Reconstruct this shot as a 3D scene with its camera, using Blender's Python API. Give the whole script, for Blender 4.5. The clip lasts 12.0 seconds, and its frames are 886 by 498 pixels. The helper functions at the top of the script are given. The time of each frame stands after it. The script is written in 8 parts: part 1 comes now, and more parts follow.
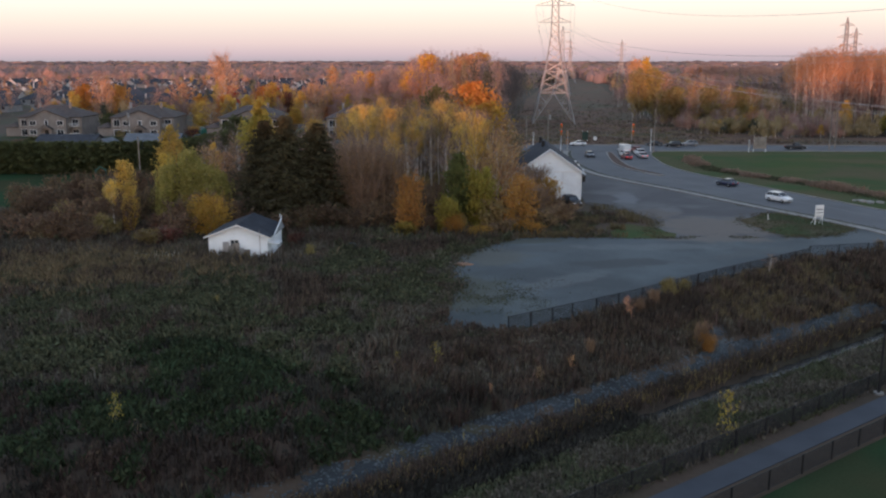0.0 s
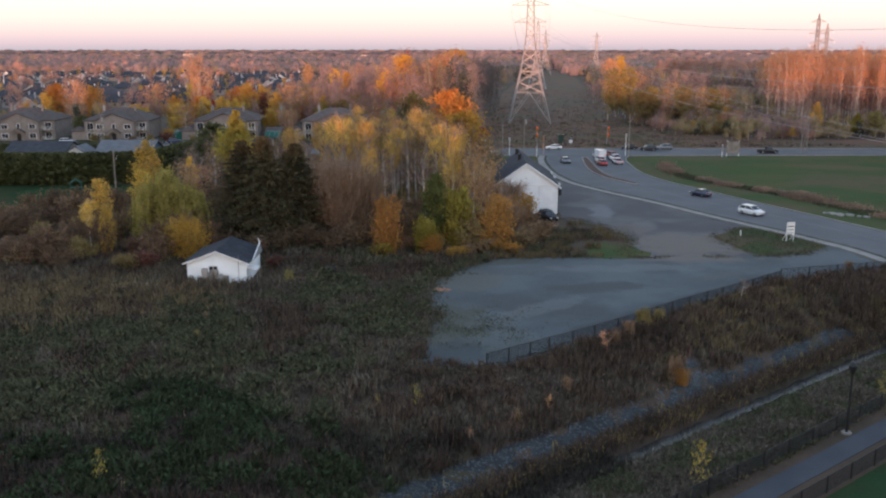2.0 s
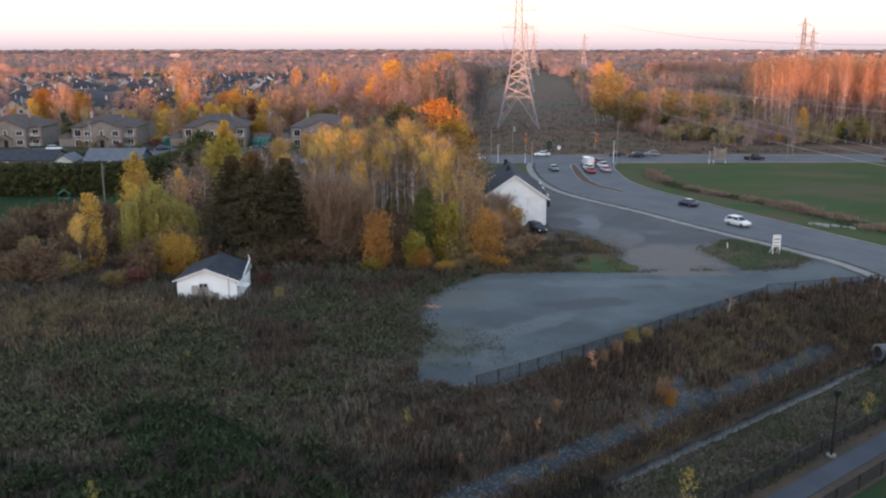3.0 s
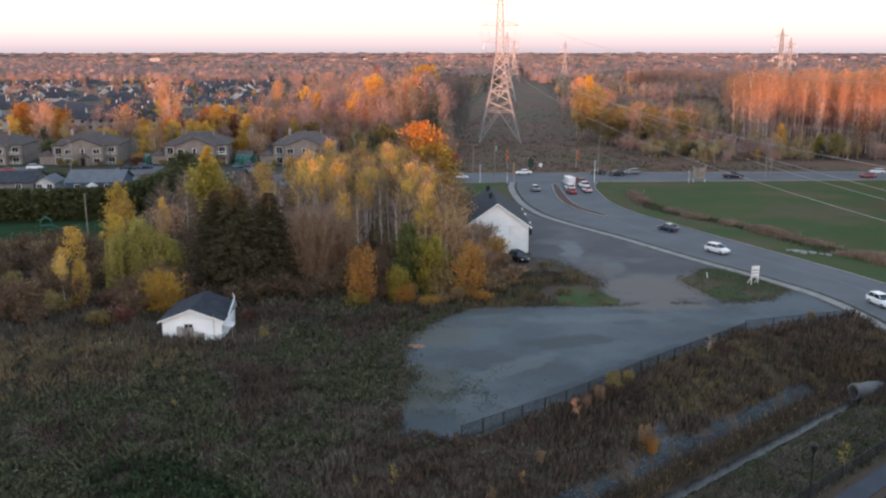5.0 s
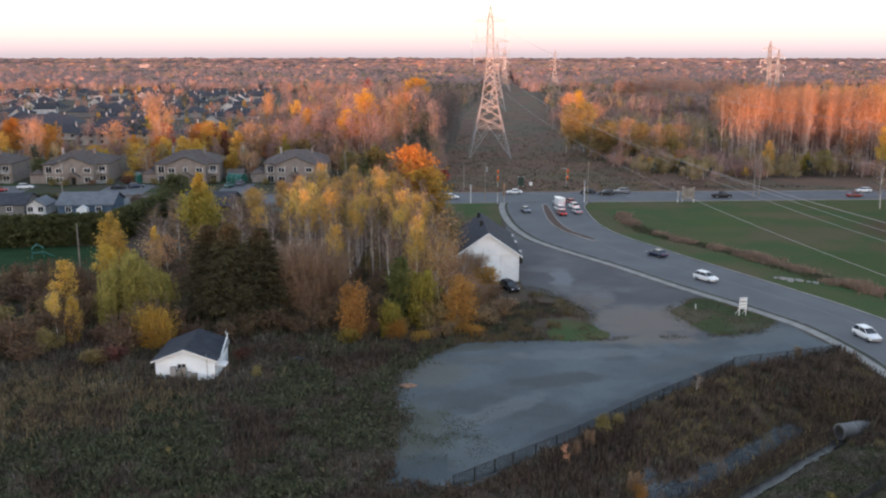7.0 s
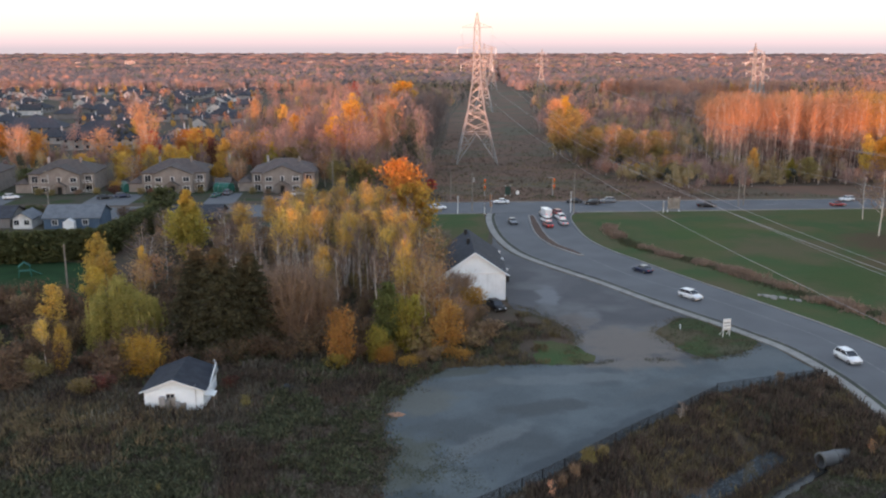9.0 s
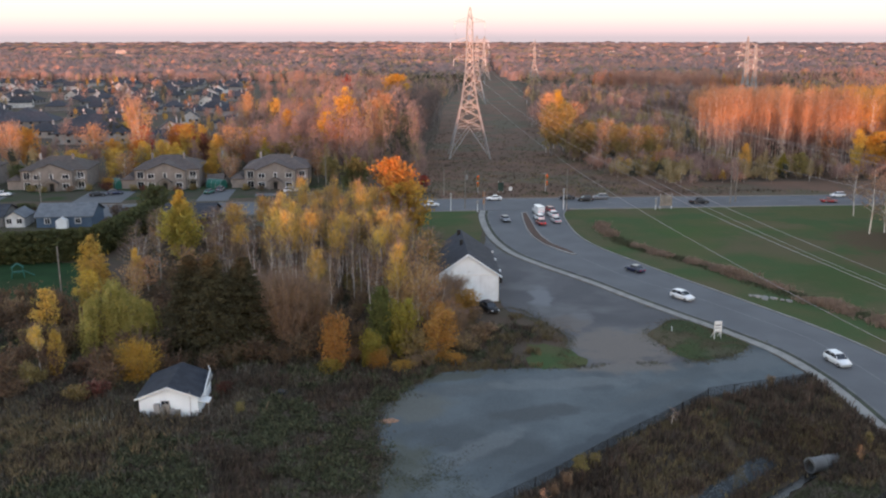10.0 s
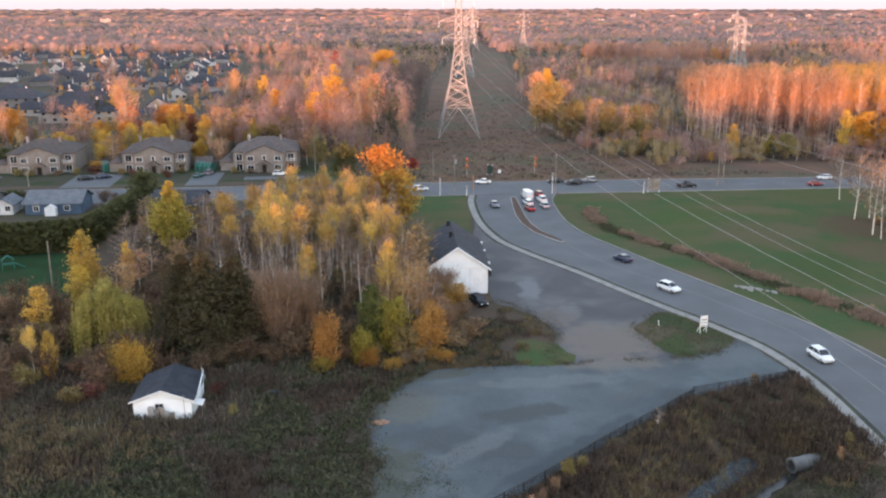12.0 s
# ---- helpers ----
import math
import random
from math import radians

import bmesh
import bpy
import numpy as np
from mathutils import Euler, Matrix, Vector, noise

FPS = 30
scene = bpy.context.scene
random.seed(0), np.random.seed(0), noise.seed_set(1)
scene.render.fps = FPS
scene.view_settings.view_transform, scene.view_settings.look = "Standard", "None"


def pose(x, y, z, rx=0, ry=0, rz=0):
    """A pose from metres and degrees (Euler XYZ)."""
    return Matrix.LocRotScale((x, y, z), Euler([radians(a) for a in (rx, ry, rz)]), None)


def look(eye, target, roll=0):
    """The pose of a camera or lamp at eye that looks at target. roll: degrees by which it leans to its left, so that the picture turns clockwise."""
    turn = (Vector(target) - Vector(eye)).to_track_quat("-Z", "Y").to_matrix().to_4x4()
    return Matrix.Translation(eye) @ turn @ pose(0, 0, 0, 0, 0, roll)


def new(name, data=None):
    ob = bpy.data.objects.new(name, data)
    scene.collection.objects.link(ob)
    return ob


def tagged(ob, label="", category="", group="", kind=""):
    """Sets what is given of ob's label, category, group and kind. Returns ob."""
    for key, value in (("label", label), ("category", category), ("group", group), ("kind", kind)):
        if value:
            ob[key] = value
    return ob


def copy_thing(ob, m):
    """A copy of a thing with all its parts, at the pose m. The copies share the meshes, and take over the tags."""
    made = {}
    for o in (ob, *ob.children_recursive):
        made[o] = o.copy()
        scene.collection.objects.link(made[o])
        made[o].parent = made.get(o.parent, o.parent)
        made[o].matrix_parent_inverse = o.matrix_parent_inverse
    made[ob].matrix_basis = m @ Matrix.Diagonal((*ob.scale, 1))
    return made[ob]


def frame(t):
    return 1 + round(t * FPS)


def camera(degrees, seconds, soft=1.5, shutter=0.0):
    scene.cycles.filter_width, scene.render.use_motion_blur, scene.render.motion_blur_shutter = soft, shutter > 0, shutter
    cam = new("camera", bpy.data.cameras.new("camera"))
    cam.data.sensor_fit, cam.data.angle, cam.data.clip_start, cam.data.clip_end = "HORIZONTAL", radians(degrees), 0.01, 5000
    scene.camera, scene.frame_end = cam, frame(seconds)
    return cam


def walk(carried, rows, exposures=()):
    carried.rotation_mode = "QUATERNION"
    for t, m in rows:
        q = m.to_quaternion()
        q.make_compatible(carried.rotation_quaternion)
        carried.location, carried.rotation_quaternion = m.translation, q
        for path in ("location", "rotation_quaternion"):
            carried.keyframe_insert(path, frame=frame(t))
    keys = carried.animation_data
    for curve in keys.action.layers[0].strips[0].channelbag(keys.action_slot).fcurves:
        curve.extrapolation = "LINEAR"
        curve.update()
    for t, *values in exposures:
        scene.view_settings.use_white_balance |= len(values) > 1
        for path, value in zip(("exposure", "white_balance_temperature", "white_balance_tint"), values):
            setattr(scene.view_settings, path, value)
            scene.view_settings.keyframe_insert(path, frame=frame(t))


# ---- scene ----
cam = camera(52.9, 12.0, soft=2.2)
PATH = [        # seconds, eye, a point ahead, roll
    (0, (-0.02, 0.021, 23.343), (0.05, 195.73, -17.86), 0.00),
    (0.5, (-0.011, 0.041, 24.498), (1.81, 195.58, -17.45), 0.00),
    (1, (-0.067, 0.018, 25.659), (3.43, 195.42, -16.84), 0.00),
    (1.5, (-0.129, 0.042, 26.777), (4.53, 195.28, -16.36), 0.00),
    (2, (-0.214, 0.032, 27.869), (5.14, 195.11, -15.89), 0.00),
    (2.5, (-0.263, -0.034, 28.974), (6.29, 194.97, -14.95), 0.00),
    (3, (-0.318, -0.077, 30.084), (7.57, 194.88, -13.85), 0.00),
    (5, (-0.549, -0.132, 34.753), (11.4, 194.73, -8.69), 0.00),
    (5.5, (-0.543, -0.148, 35.897), (12.13, 194.69, -7.45), 0.00),
    (6, (-0.54, -0.145, 37.03), (12.85, 194.68, -6.12), 0.00),
    (6.5, (-0.611, -0.201, 38.168), (12.87, 194.68, -4.73), 0.00),
    (7, (-0.646, -0.237, 39.277), (13.42, 194.67, -3.29), 0.00),
    (7.5, (-0.616, -0.235, 40.35), (14.21, 194.66, -2.02), 0.00),
    (9.5, (-0.555, -0.232, 44.879), (16.96, 193.89, 0.05), 0.00),
    (10, (-0.56, -0.255, 46.042), (17.74, 193.48, -0.13), 0.00),
    (10.5, (-0.542, -0.277, 47.214), (18.61, 193.03, -0.38), 0.00),
    (11, (-0.568, -0.284, 48.394), (19.3, 192.56, -0.76), 0.00),
    (11.5, (-0.601, -0.28, 49.547), (19.66, 192.03, -1.5), 0.00),
    (12, (-0.646, -0.275, 50.679), (19.91, 191.44, -2.44), 0.00),
]
EXPOSURES = [(0.0, -0.02, 6300, 10), (0.5, 0.12, 6330, 10), (1.5, 0.28, 6380, 10), (2.5, 0.40, 6430, 10), (3.0, 0.54, 6450, 10), (6.0, 0.54, 6620, 10), (9.5, 0.52, 6700, 10), (10.5, 0.51, 6740, 10), (11.0, 0.60, 6760, 10), (11.5, 0.80, 6780, 10), (12.0, 1.02, 6800, 10)]
walk(cam, [(t, look(eye, ahead, roll)) for t, eye, ahead, roll in PATH], EXPOSURES)

# ---- sky and sun ----
SUN_EL, SUN_SIDE = 1.0, 10.0        # degrees: height of the sun, and how far to the left of straight behind
world = bpy.data.worlds.new("world")
scene.world = world
world.use_nodes = True
wn, wl = world.node_tree.nodes, world.node_tree.links
sky = wn.new("ShaderNodeTexSky")
sky.sky_type, sky.sun_disc = "NISHITA", False
sky.sun_elevation, sky.sun_rotation = radians(SUN_EL), radians(180 + SUN_SIDE)
sky.dust_density = 2.0
tc = wn.new("ShaderNodeTexCoord")
sep = wn.new("ShaderNodeSeparateXYZ")
ramp = wn.new("ShaderNodeValToRGB")
wl.new(tc.outputs["Generated"], sep.inputs[0])
wl.new(sep.outputs["Z"], ramp.inputs[0])
SKY = [(0.0, (0.50, 0.43, 0.47)), (0.007, (0.66, 0.51, 0.54)), (0.020, (0.84, 0.66, 0.62)), (0.040, (0.93, 0.82, 0.72)), (0.062, (0.98, 0.95, 0.85)),
       (0.11, (0.98, 1.0, 0.96)), (0.30, (0.52, 0.62, 0.74)), (0.65, (0.33, 0.42, 0.58)), (1.0, (0.26, 0.34, 0.50))]
while len(ramp.color_ramp.elements) < len(SKY):
    ramp.color_ramp.elements.new(0.5)
for e, (p, c) in zip(ramp.color_ramp.elements, SKY):
    e.position, e.color = p, (*c, 1)
mixs = wn.new("ShaderNodeMix")
mixs.data_type = "RGBA"
mixs.inputs[0].default_value = 0.88
wl.new(sky.outputs[0], mixs.inputs[6])
wl.new(ramp.outputs[0], mixs.inputs[7])
west = wn.new("ShaderNodeMapRange")          # the half of the sky with the setting sun is the brighter one
west.inputs[1].default_value, west.inputs[2].default_value = -1, 1
west.inputs[3].default_value, west.inputs[4].default_value = 1.45, 1.0
wl.new(sep.outputs["Y"], west.inputs[0])
glow = wn.new("ShaderNodeVectorMath")
glow.operation = "SCALE"
wl.new(mixs.outputs[2], glow.inputs[0])
wl.new(west.outputs[0], glow.inputs["Scale"])
bg = wn["Background"]
wl.new(glow.outputs[0], bg.inputs[0])
bg.inputs[1].default_value = 1.16

sun = new("sun", bpy.data.lights.new("sun", "SUN"))
sun.data.energy, sun.data.angle, sun.data.color = 5.0, radians(0.6), (1.0, 0.43, 0.27)
sx = math.sin(radians(SUN_SIDE))
sun.matrix_world = look((0, 0, 60), (sx * 100, math.cos(radians(SUN_SIDE)) * 100, 60 - 100 * math.tan(radians(SUN_EL))))


# ---- materials ----
def shader(name, a, b=None, scale=1.0, rough=0.8, metal=0.0, bump=0.0, fine=12.0, isle=0.0, obj=0.0, sheer=0.0, spec=0.3, dark=0.25, third=None, big=None):
    """A surface of colours a and b mixed by noise at two sizes; isle and obj vary it by piece and by object."""
    m = bpy.data.materials.new(name)
    m.use_nodes = True
    n, l = m.node_tree.nodes, m.node_tree.links
    p = n["Principled BSDF"]
    p.inputs["Roughness"].default_value, p.inputs["Metallic"].default_value = rough, metal
    p.inputs["Specular IOR Level"].default_value = spec
    geo = n.new("ShaderNodeNewGeometry")
    t1, t2 = n.new("ShaderNodeTexNoise"), n.new("ShaderNodeTexNoise")
    for t, s, d in ((t1, scale, 4), (t2, scale * fine, 3)):
        t.inputs["Scale"].default_value, t.inputs["Detail"].default_value = s, d
        l.new(geo.outputs["Position"], t.inputs["Vector"])
    b = b or tuple(v * 0.7 for v in a)
    mix = n.new("ShaderNodeMix")
    mix.data_type = "RGBA"
    mix.inputs[6].default_value, mix.inputs[7].default_value = (*a, 1), (*b, 1)
    r = n.new("ShaderNodeMapRange")
    r.inputs[1].default_value, r.inputs[2].default_value = 0.38, 0.62
    l.new(t1.outputs["Fac"], r.inputs[0])
    l.new(r.outputs[0], mix.inputs[0])
    out = mix.outputs[2]
    if third:
        t3, r3, m3 = n.new("ShaderNodeTexNoise"), n.new("ShaderNodeMapRange"), n.new("ShaderNodeMix")
        t3.inputs["Scale"].default_value, t3.inputs["Detail"].default_value = big or scale * 0.3, 3
        r3.inputs[1].default_value, r3.inputs[2].default_value = 0.5, 0.62
        m3.data_type = "RGBA"
        m3.inputs[7].default_value = (*third, 1)
        l.new(geo.outputs["Position"], t3.inputs["Vector"])
        l.new(t3.outputs["Fac"], r3.inputs[0])
        l.new(r3.outputs[0], m3.inputs[0])
        l.new(out, m3.inputs[6])
        out = m3.outputs[2]
    val = n.new("ShaderNodeMapRange")
    val.inputs[3].default_value, val.inputs[4].default_value = 1 - dark, 1 + dark
    l.new(t2.outputs["Fac"], val.inputs[0])
    hsv = n.new("ShaderNodeHueSaturation")
    l.new(out, hsv.inputs["Color"])
    value = val.outputs[0]
    for amount, node, socket in ((isle, geo, "Random Per Island"), (obj, None, "Random")):
        if amount:
            node = node or n.new("ShaderNodeObjectInfo")
            k, times = n.new("ShaderNodeMapRange"), n.new("ShaderNodeMath")
            k.inputs[3].default_value, k.inputs[4].default_value = 1 - amount, 1 + amount
            times.operation = "MULTIPLY"
            l.new(node.outputs[socket], k.inputs[0])
            l.new(k.outputs[0], times.inputs[0])
            l.new(value, times.inputs[1])
            value = times.outputs[0]
            h, f = n.new("ShaderNodeMapRange"), n.new("ShaderNodeMath")
            w, fr = n.new("ShaderNodeMath"), n.new("ShaderNodeMath")
            w.operation, fr.operation, w.inputs[1].default_value = "MULTIPLY", "FRACT", 7.31
            l.new(node.outputs[socket], w.inputs[0])
            l.new(w.outputs[0], fr.inputs[0])
            h.inputs[3].default_value, h.inputs[4].default_value = -0.06 * amount, 0.06 * amount
            l.new(fr.outputs[0], h.inputs[0])
            f.operation = "ADD"
            f.inputs[1].default_value = 0.5
            if hsv.inputs["Hue"].is_linked:
                l.new(hsv.inputs["Hue"].links[0].from_socket, f.inputs[1])
            l.new(h.outputs[0], f.inputs[0])
            l.new(f.outputs[0], hsv.inputs["Hue"])
    l.new(value, hsv.inputs["Value"])
    l.new(hsv.outputs[0], p.inputs["Base Color"])
    if bump:
        bn = n.new("ShaderNodeBump")
        bn.inputs["Strength"].default_value, bn.inputs["Distance"].default_value = 0.6, bump
        l.new(t2.outputs["Fac"], bn.inputs["Height"])
        l.new(bn.outputs[0], p.inputs["Normal"])
    if sheer:
        tr, ms = n.new("ShaderNodeBsdfTranslucent"), n.new("ShaderNodeMixShader")
        ms.inputs[0].default_value = sheer
        l.new(hsv.outputs[0], tr.inputs["Color"])
        l.new(p.outputs[0], ms.inputs[1])
        l.new(tr.outputs[0], ms.inputs[2])
        l.new(ms.outputs[0], n["Material Output"].inputs["Surface"])
    return m


def stain(m, cx, cy, rx, ry, colour, strength=0.8, turn=0.0):
    """Adds a soft-edged, uneven patch of another colour, centred at a place on the ground."""
    n, l = m.node_tree.nodes, m.node_tree.links
    hsv = next(k for k in n if k.type == "HUE_SAT")
    old = hsv.inputs["Color"].links[0].from_socket
    geo = next(k for k in n if k.type == "NEW_GEOMETRY")
    mp, ln, nz, ad, mr, mx = n.new("ShaderNodeMapping"), n.new("ShaderNodeVectorMath"), n.new("ShaderNodeTexNoise"), n.new("ShaderNodeMath"), n.new("ShaderNodeMapRange"), n.new("ShaderNodeMix")
    mp.vector_type = "TEXTURE"
    mp.inputs["Location"].default_value, mp.inputs["Rotation"].default_value, mp.inputs["Scale"].default_value = (cx, cy, 0), (0, 0, radians(turn)), (rx, ry, 1000)
    ln.operation = "LENGTH"
    nz.inputs["Scale"].default_value, nz.inputs["Detail"].default_value = 0.35, 5
    ad.operation = "MULTIPLY_ADD"
    ad.inputs[1].default_value = 1.6
    mr.inputs[1].default_value, mr.inputs[2].default_value, mr.inputs[3].default_value, mr.inputs[4].default_value = 1.35, 2.0, strength, 0.0
    mr.interpolation_type = "SMOOTHSTEP"
    mx.data_type = "RGBA"
    mx.inputs[7].default_value = (*colour, 1)
    l.new(geo.outputs["Position"], mp.inputs["Vector"])
    l.new(mp.outputs[0], ln.inputs[0])
    l.new(geo.outputs["Position"], nz.inputs["Vector"])
    l.new(nz.outputs["Fac"], ad.inputs[0])
    l.new(ln.outputs["Value"], ad.inputs[2])
    l.new(ad.outputs[0], mr.inputs[0])
    l.new(mr.outputs[0], mx.inputs[0])
    l.new(old, mx.inputs[6])
    l.new(mx.outputs[2], hsv.inputs["Color"])


def leaf(name, a, b):
    return shader(name, a, b, scale=0.5, rough=0.75, fine=8, isle=0.2, obj=0.2, sheer=0.38, spec=0.1)


def weed(name, a, b):
    return shader(name, a, b, scale=0.22, rough=0.8, fine=10, isle=0.5, sheer=0.3, spec=0.08, dark=0.35)


M_GROUND = shader("dry_meadow", (0.080, 0.054, 0.037), (0.060, 0.044, 0.030), 0.12, 0.95, bump=0.05, fine=20, third=(0.055, 0.052, 0.028), big=0.03)
M_LAWN = shader("mown_grass", (0.058, 0.088, 0.038), (0.082, 0.088, 0.042), 0.11, 0.9, bump=0.02, fine=40, third=(0.102, 0.090, 0.052), big=0.04, dark=0.38, spec=0.02)
M_WORNLAWN = shader("worn_lawn", (0.062, 0.066, 0.042), (0.075, 0.066, 0.052), 0.12, 0.95, bump=0.02, fine=30, third=(0.045, 0.062, 0.030), big=0.08, spec=0.02)
# darker mown grass: the back lawn's shade is put into the colour
M_DARKLAWN = shader("darkened_lawn_grass", (0.028, 0.058, 0.026), (0.024, 0.045, 0.022), 0.15, 0.9, bump=0.02, fine=40, third=(0.045, 0.05, 0.025), big=0.05, spec=0.02)
M_BANK = shader("lawn_bank", (0.056, 0.074, 0.034), (0.048, 0.060, 0.032), 0.15, 0.9, bump=0.02, fine=40, third=(0.075, 0.064, 0.040), big=0.22, spec=0.02)
M_GRAVEL = shader("packed_gravel", (0.100, 0.116, 0.123), (0.076, 0.089, 0.095), 0.14, 0.92, bump=0.015, fine=45, third=(0.066, 0.075, 0.079), big=0.06, dark=0.35)
M_YARD = shader("old_asphalt", (0.092, 0.090, 0.094), (0.075, 0.074, 0.078), 0.09, 0.9, bump=0.006, fine=90, third=(0.12, 0.118, 0.12), big=0.07)
M_ROAD = shader("road_asphalt", (0.120, 0.122, 0.128), (0.100, 0.102, 0.108), 0.12, 0.85, bump=0.004, fine=120, dark=0.15)
M_CONCRETE = shader("concrete", (0.262, 0.250, 0.232), (0.205, 0.196, 0.182), 0.5, 0.85, bump=0.004, fine=30, dark=0.15)
M_PAINT = shader("road_paint", (0.34, 0.34, 0.33), (0.22, 0.22, 0.22), 3.0, 0.7)
M_STONE = shader("riprap_stone", (0.094, 0.108, 0.115), (0.058, 0.068, 0.074), 0.8, 0.85, bump=0.02, isle=0.4)
M_PATH = shader("path_asphalt", (0.056, 0.062, 0.074), (0.044, 0.049, 0.060), 0.3, 0.85, bump=0.004, fine=90, dark=0.2)
M_WHITE = shader("white_siding", (0.83, 0.87, 0.90), (0.76, 0.80, 0.83), 0.4, 0.6, dark=0.06)
M_OLDWHITE = shader("weathered_white_siding", (0.80, 0.84, 0.87), (0.70, 0.735, 0.76), 0.5, 0.65, dark=0.10, obj=0.04)
M_TRIM = shader("white_trim", (0.78, 0.78, 0.77), (0.70, 0.70, 0.69), 0.6, 0.5, dark=0.05)
M_ROOF = shader("dark_shingle", (0.050, 0.054, 0.064), (0.036, 0.038, 0.046), 0.8, 0.9, bump=0.02, fine=14, isle=0.25, obj=0.15)
M_ROOFDARK = shader("worn_dark_shingle", (0.036, 0.040, 0.050), (0.025, 0.028, 0.036), 0.9, 0.9, bump=0.02, fine=14, dark=0.35)
M_OLDBOARD = shader("torn_grey_board", (0.30, 0.32, 0.33), (0.17, 0.18, 0.19), 1.6, 0.85, dark=0.4)
M_ROOF2 = shader("brown_shingle", (0.112, 0.090, 0.082), (0.083, 0.068, 0.063), 0.8, 0.9, bump=0.02, fine=14, obj=0.15)
M_STEEL = shader("galvanised_steel", (0.36, 0.345, 0.335), (0.28, 0.275, 0.275), 0.4, 0.55, metal=0.25)
M_WIRE = shader("aluminium_wire", (0.34, 0.34, 0.35), (0.28, 0.28, 0.29), 0.4, 0.45, metal=0.3)
M_BLACK = shader("black_paint", (0.012, 0.012, 0.013), (0.018, 0.018, 0.019), 2.0, 0.5)
M_WOODPOLE = shader("weathered_pole", (0.26, 0.23, 0.20), (0.18, 0.16, 0.14), 1.0, 0.9)
M_GLASS = shader("window_glass", (0.025, 0.028, 0.034), (0.02, 0.022, 0.028), 1.0, 0.06, spec=0.6)
M_TYRE = shader("tyre_rubber", (0.014, 0.014, 0.014), (0.02, 0.02, 0.02), 4.0, 0.85)
M_RIM = shader("alloy_rim", (0.42, 0.42, 0.43), (0.36, 0.36, 0.37), 4.0, 0.35, metal=0.8)
M_HEAD = shader("headlight_lens", (0.75, 0.76, 0.78), (0.7, 0.7, 0.72), 3.0, 0.15)
M_TAIL = shader("red_lens", (0.42, 0.012, 0.012), (0.35, 0.01, 0.01), 3.0, 0.2)
M_WATER = shader("creek_water", (0.022, 0.022, 0.020), (0.03, 0.028, 0.025), 0.6, 0.26, spec=0.45)
M_BARK = shader("grey_bark", (0.20, 0.175, 0.155), (0.12, 0.105, 0.095), 2.0, 0.9, obj=0.25)
M_BIRCH = shader("pale_bark", (0.70, 0.64, 0.58), (0.50, 0.44, 0.39), 1.5, 0.85, obj=0.2)
M_TWIG = shader("bare_twigs", (0.22, 0.165, 0.14), (0.16, 0.12, 0.105), 0.5, 0.9, isle=0.3, obj=0.25)
M_STRAWTWIG = shader("straw_brown_twigs", (0.29, 0.205, 0.155), (0.21, 0.15, 0.118), 0.5, 0.9, isle=0.35)
M_TWIGRED = shader("russet_twigs", (0.20, 0.13, 0.10), (0.14, 0.095, 0.075), 0.5, 0.9, isle=0.35, obj=0.2)
L_GOLD = leaf("gold_leaves", (0.62, 0.40, 0.09), (0.50, 0.34, 0.10))
L_BIRCH = leaf("pale_gold_leaves", (0.74, 0.49, 0.13), (0.60, 0.42, 0.13))
L_AMBER = leaf("amber_leaves", (0.46, 0.25, 0.055), (0.37, 0.21, 0.055))
L_OLIVE = leaf("olive_leaves", (0.31, 0.24, 0.10), (0.23, 0.185, 0.08))
L_LIME = leaf("yellow_green_leaves", (0.37, 0.295, 0.065), (0.27, 0.23, 0.055))
L_ORANGE = leaf("orange_leaves", (0.54, 0.20, 0.06), (0.43, 0.18, 0.05))
L_SUNGOLD = leaf("sunlit_gold_leaves", (0.66, 0.40, 0.075), (0.55, 0.32, 0.065))
L_SCARLET = leaf("scarlet_leaves", (0.46, 0.075, 0.055), (0.36, 0.06, 0.045))
L_FIRE = leaf("orange_gold_leaves", (0.43, 0.235, 0.065), (0.34, 0.19, 0.06))
L_RED = leaf("red_leaves", (0.17, 0.060, 0.048), (0.12, 0.05, 0.04))
L_SALMON = leaf("salmon_leaves", (0.58, 0.32, 0.17), (0.46, 0.25, 0.13))
L_PEACH = leaf("russet_leaves", (0.46, 0.28, 0.14), (0.38, 0.23, 0.125))
L_WILLOW = leaf("willow_leaves", (0.44, 0.365, 0.115), (0.35, 0.30, 0.095))
L_SPRUCE = shader("spruce_needles", (0.104, 0.090, 0.050), (0.078, 0.070, 0.041), scale=0.5, rough=0.8, fine=8, isle=0.1, obj=0.1, sheer=0.38, spec=0.05)
L_CEDAR = shader("cedar_foliage", (0.108, 0.114, 0.050), (0.086, 0.092, 0.042), scale=0.5, rough=0.8, fine=6, isle=0.1, obj=0.1, sheer=0.38, spec=0.05)
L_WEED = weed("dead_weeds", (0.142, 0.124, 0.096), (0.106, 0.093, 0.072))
L_WEEDD = weed("darker_weeds", (0.066, 0.060, 0.050), (0.048, 0.045, 0.038))
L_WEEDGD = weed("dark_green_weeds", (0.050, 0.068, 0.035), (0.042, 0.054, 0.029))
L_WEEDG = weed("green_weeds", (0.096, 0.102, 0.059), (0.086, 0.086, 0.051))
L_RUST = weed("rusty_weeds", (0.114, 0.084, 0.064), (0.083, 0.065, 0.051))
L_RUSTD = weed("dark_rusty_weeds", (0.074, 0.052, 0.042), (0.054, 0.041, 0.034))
M_WHITE_HEADS = leaf("pale_seed_heads", (0.52, 0.47, 0.38), (0.42, 0.37, 0.30))
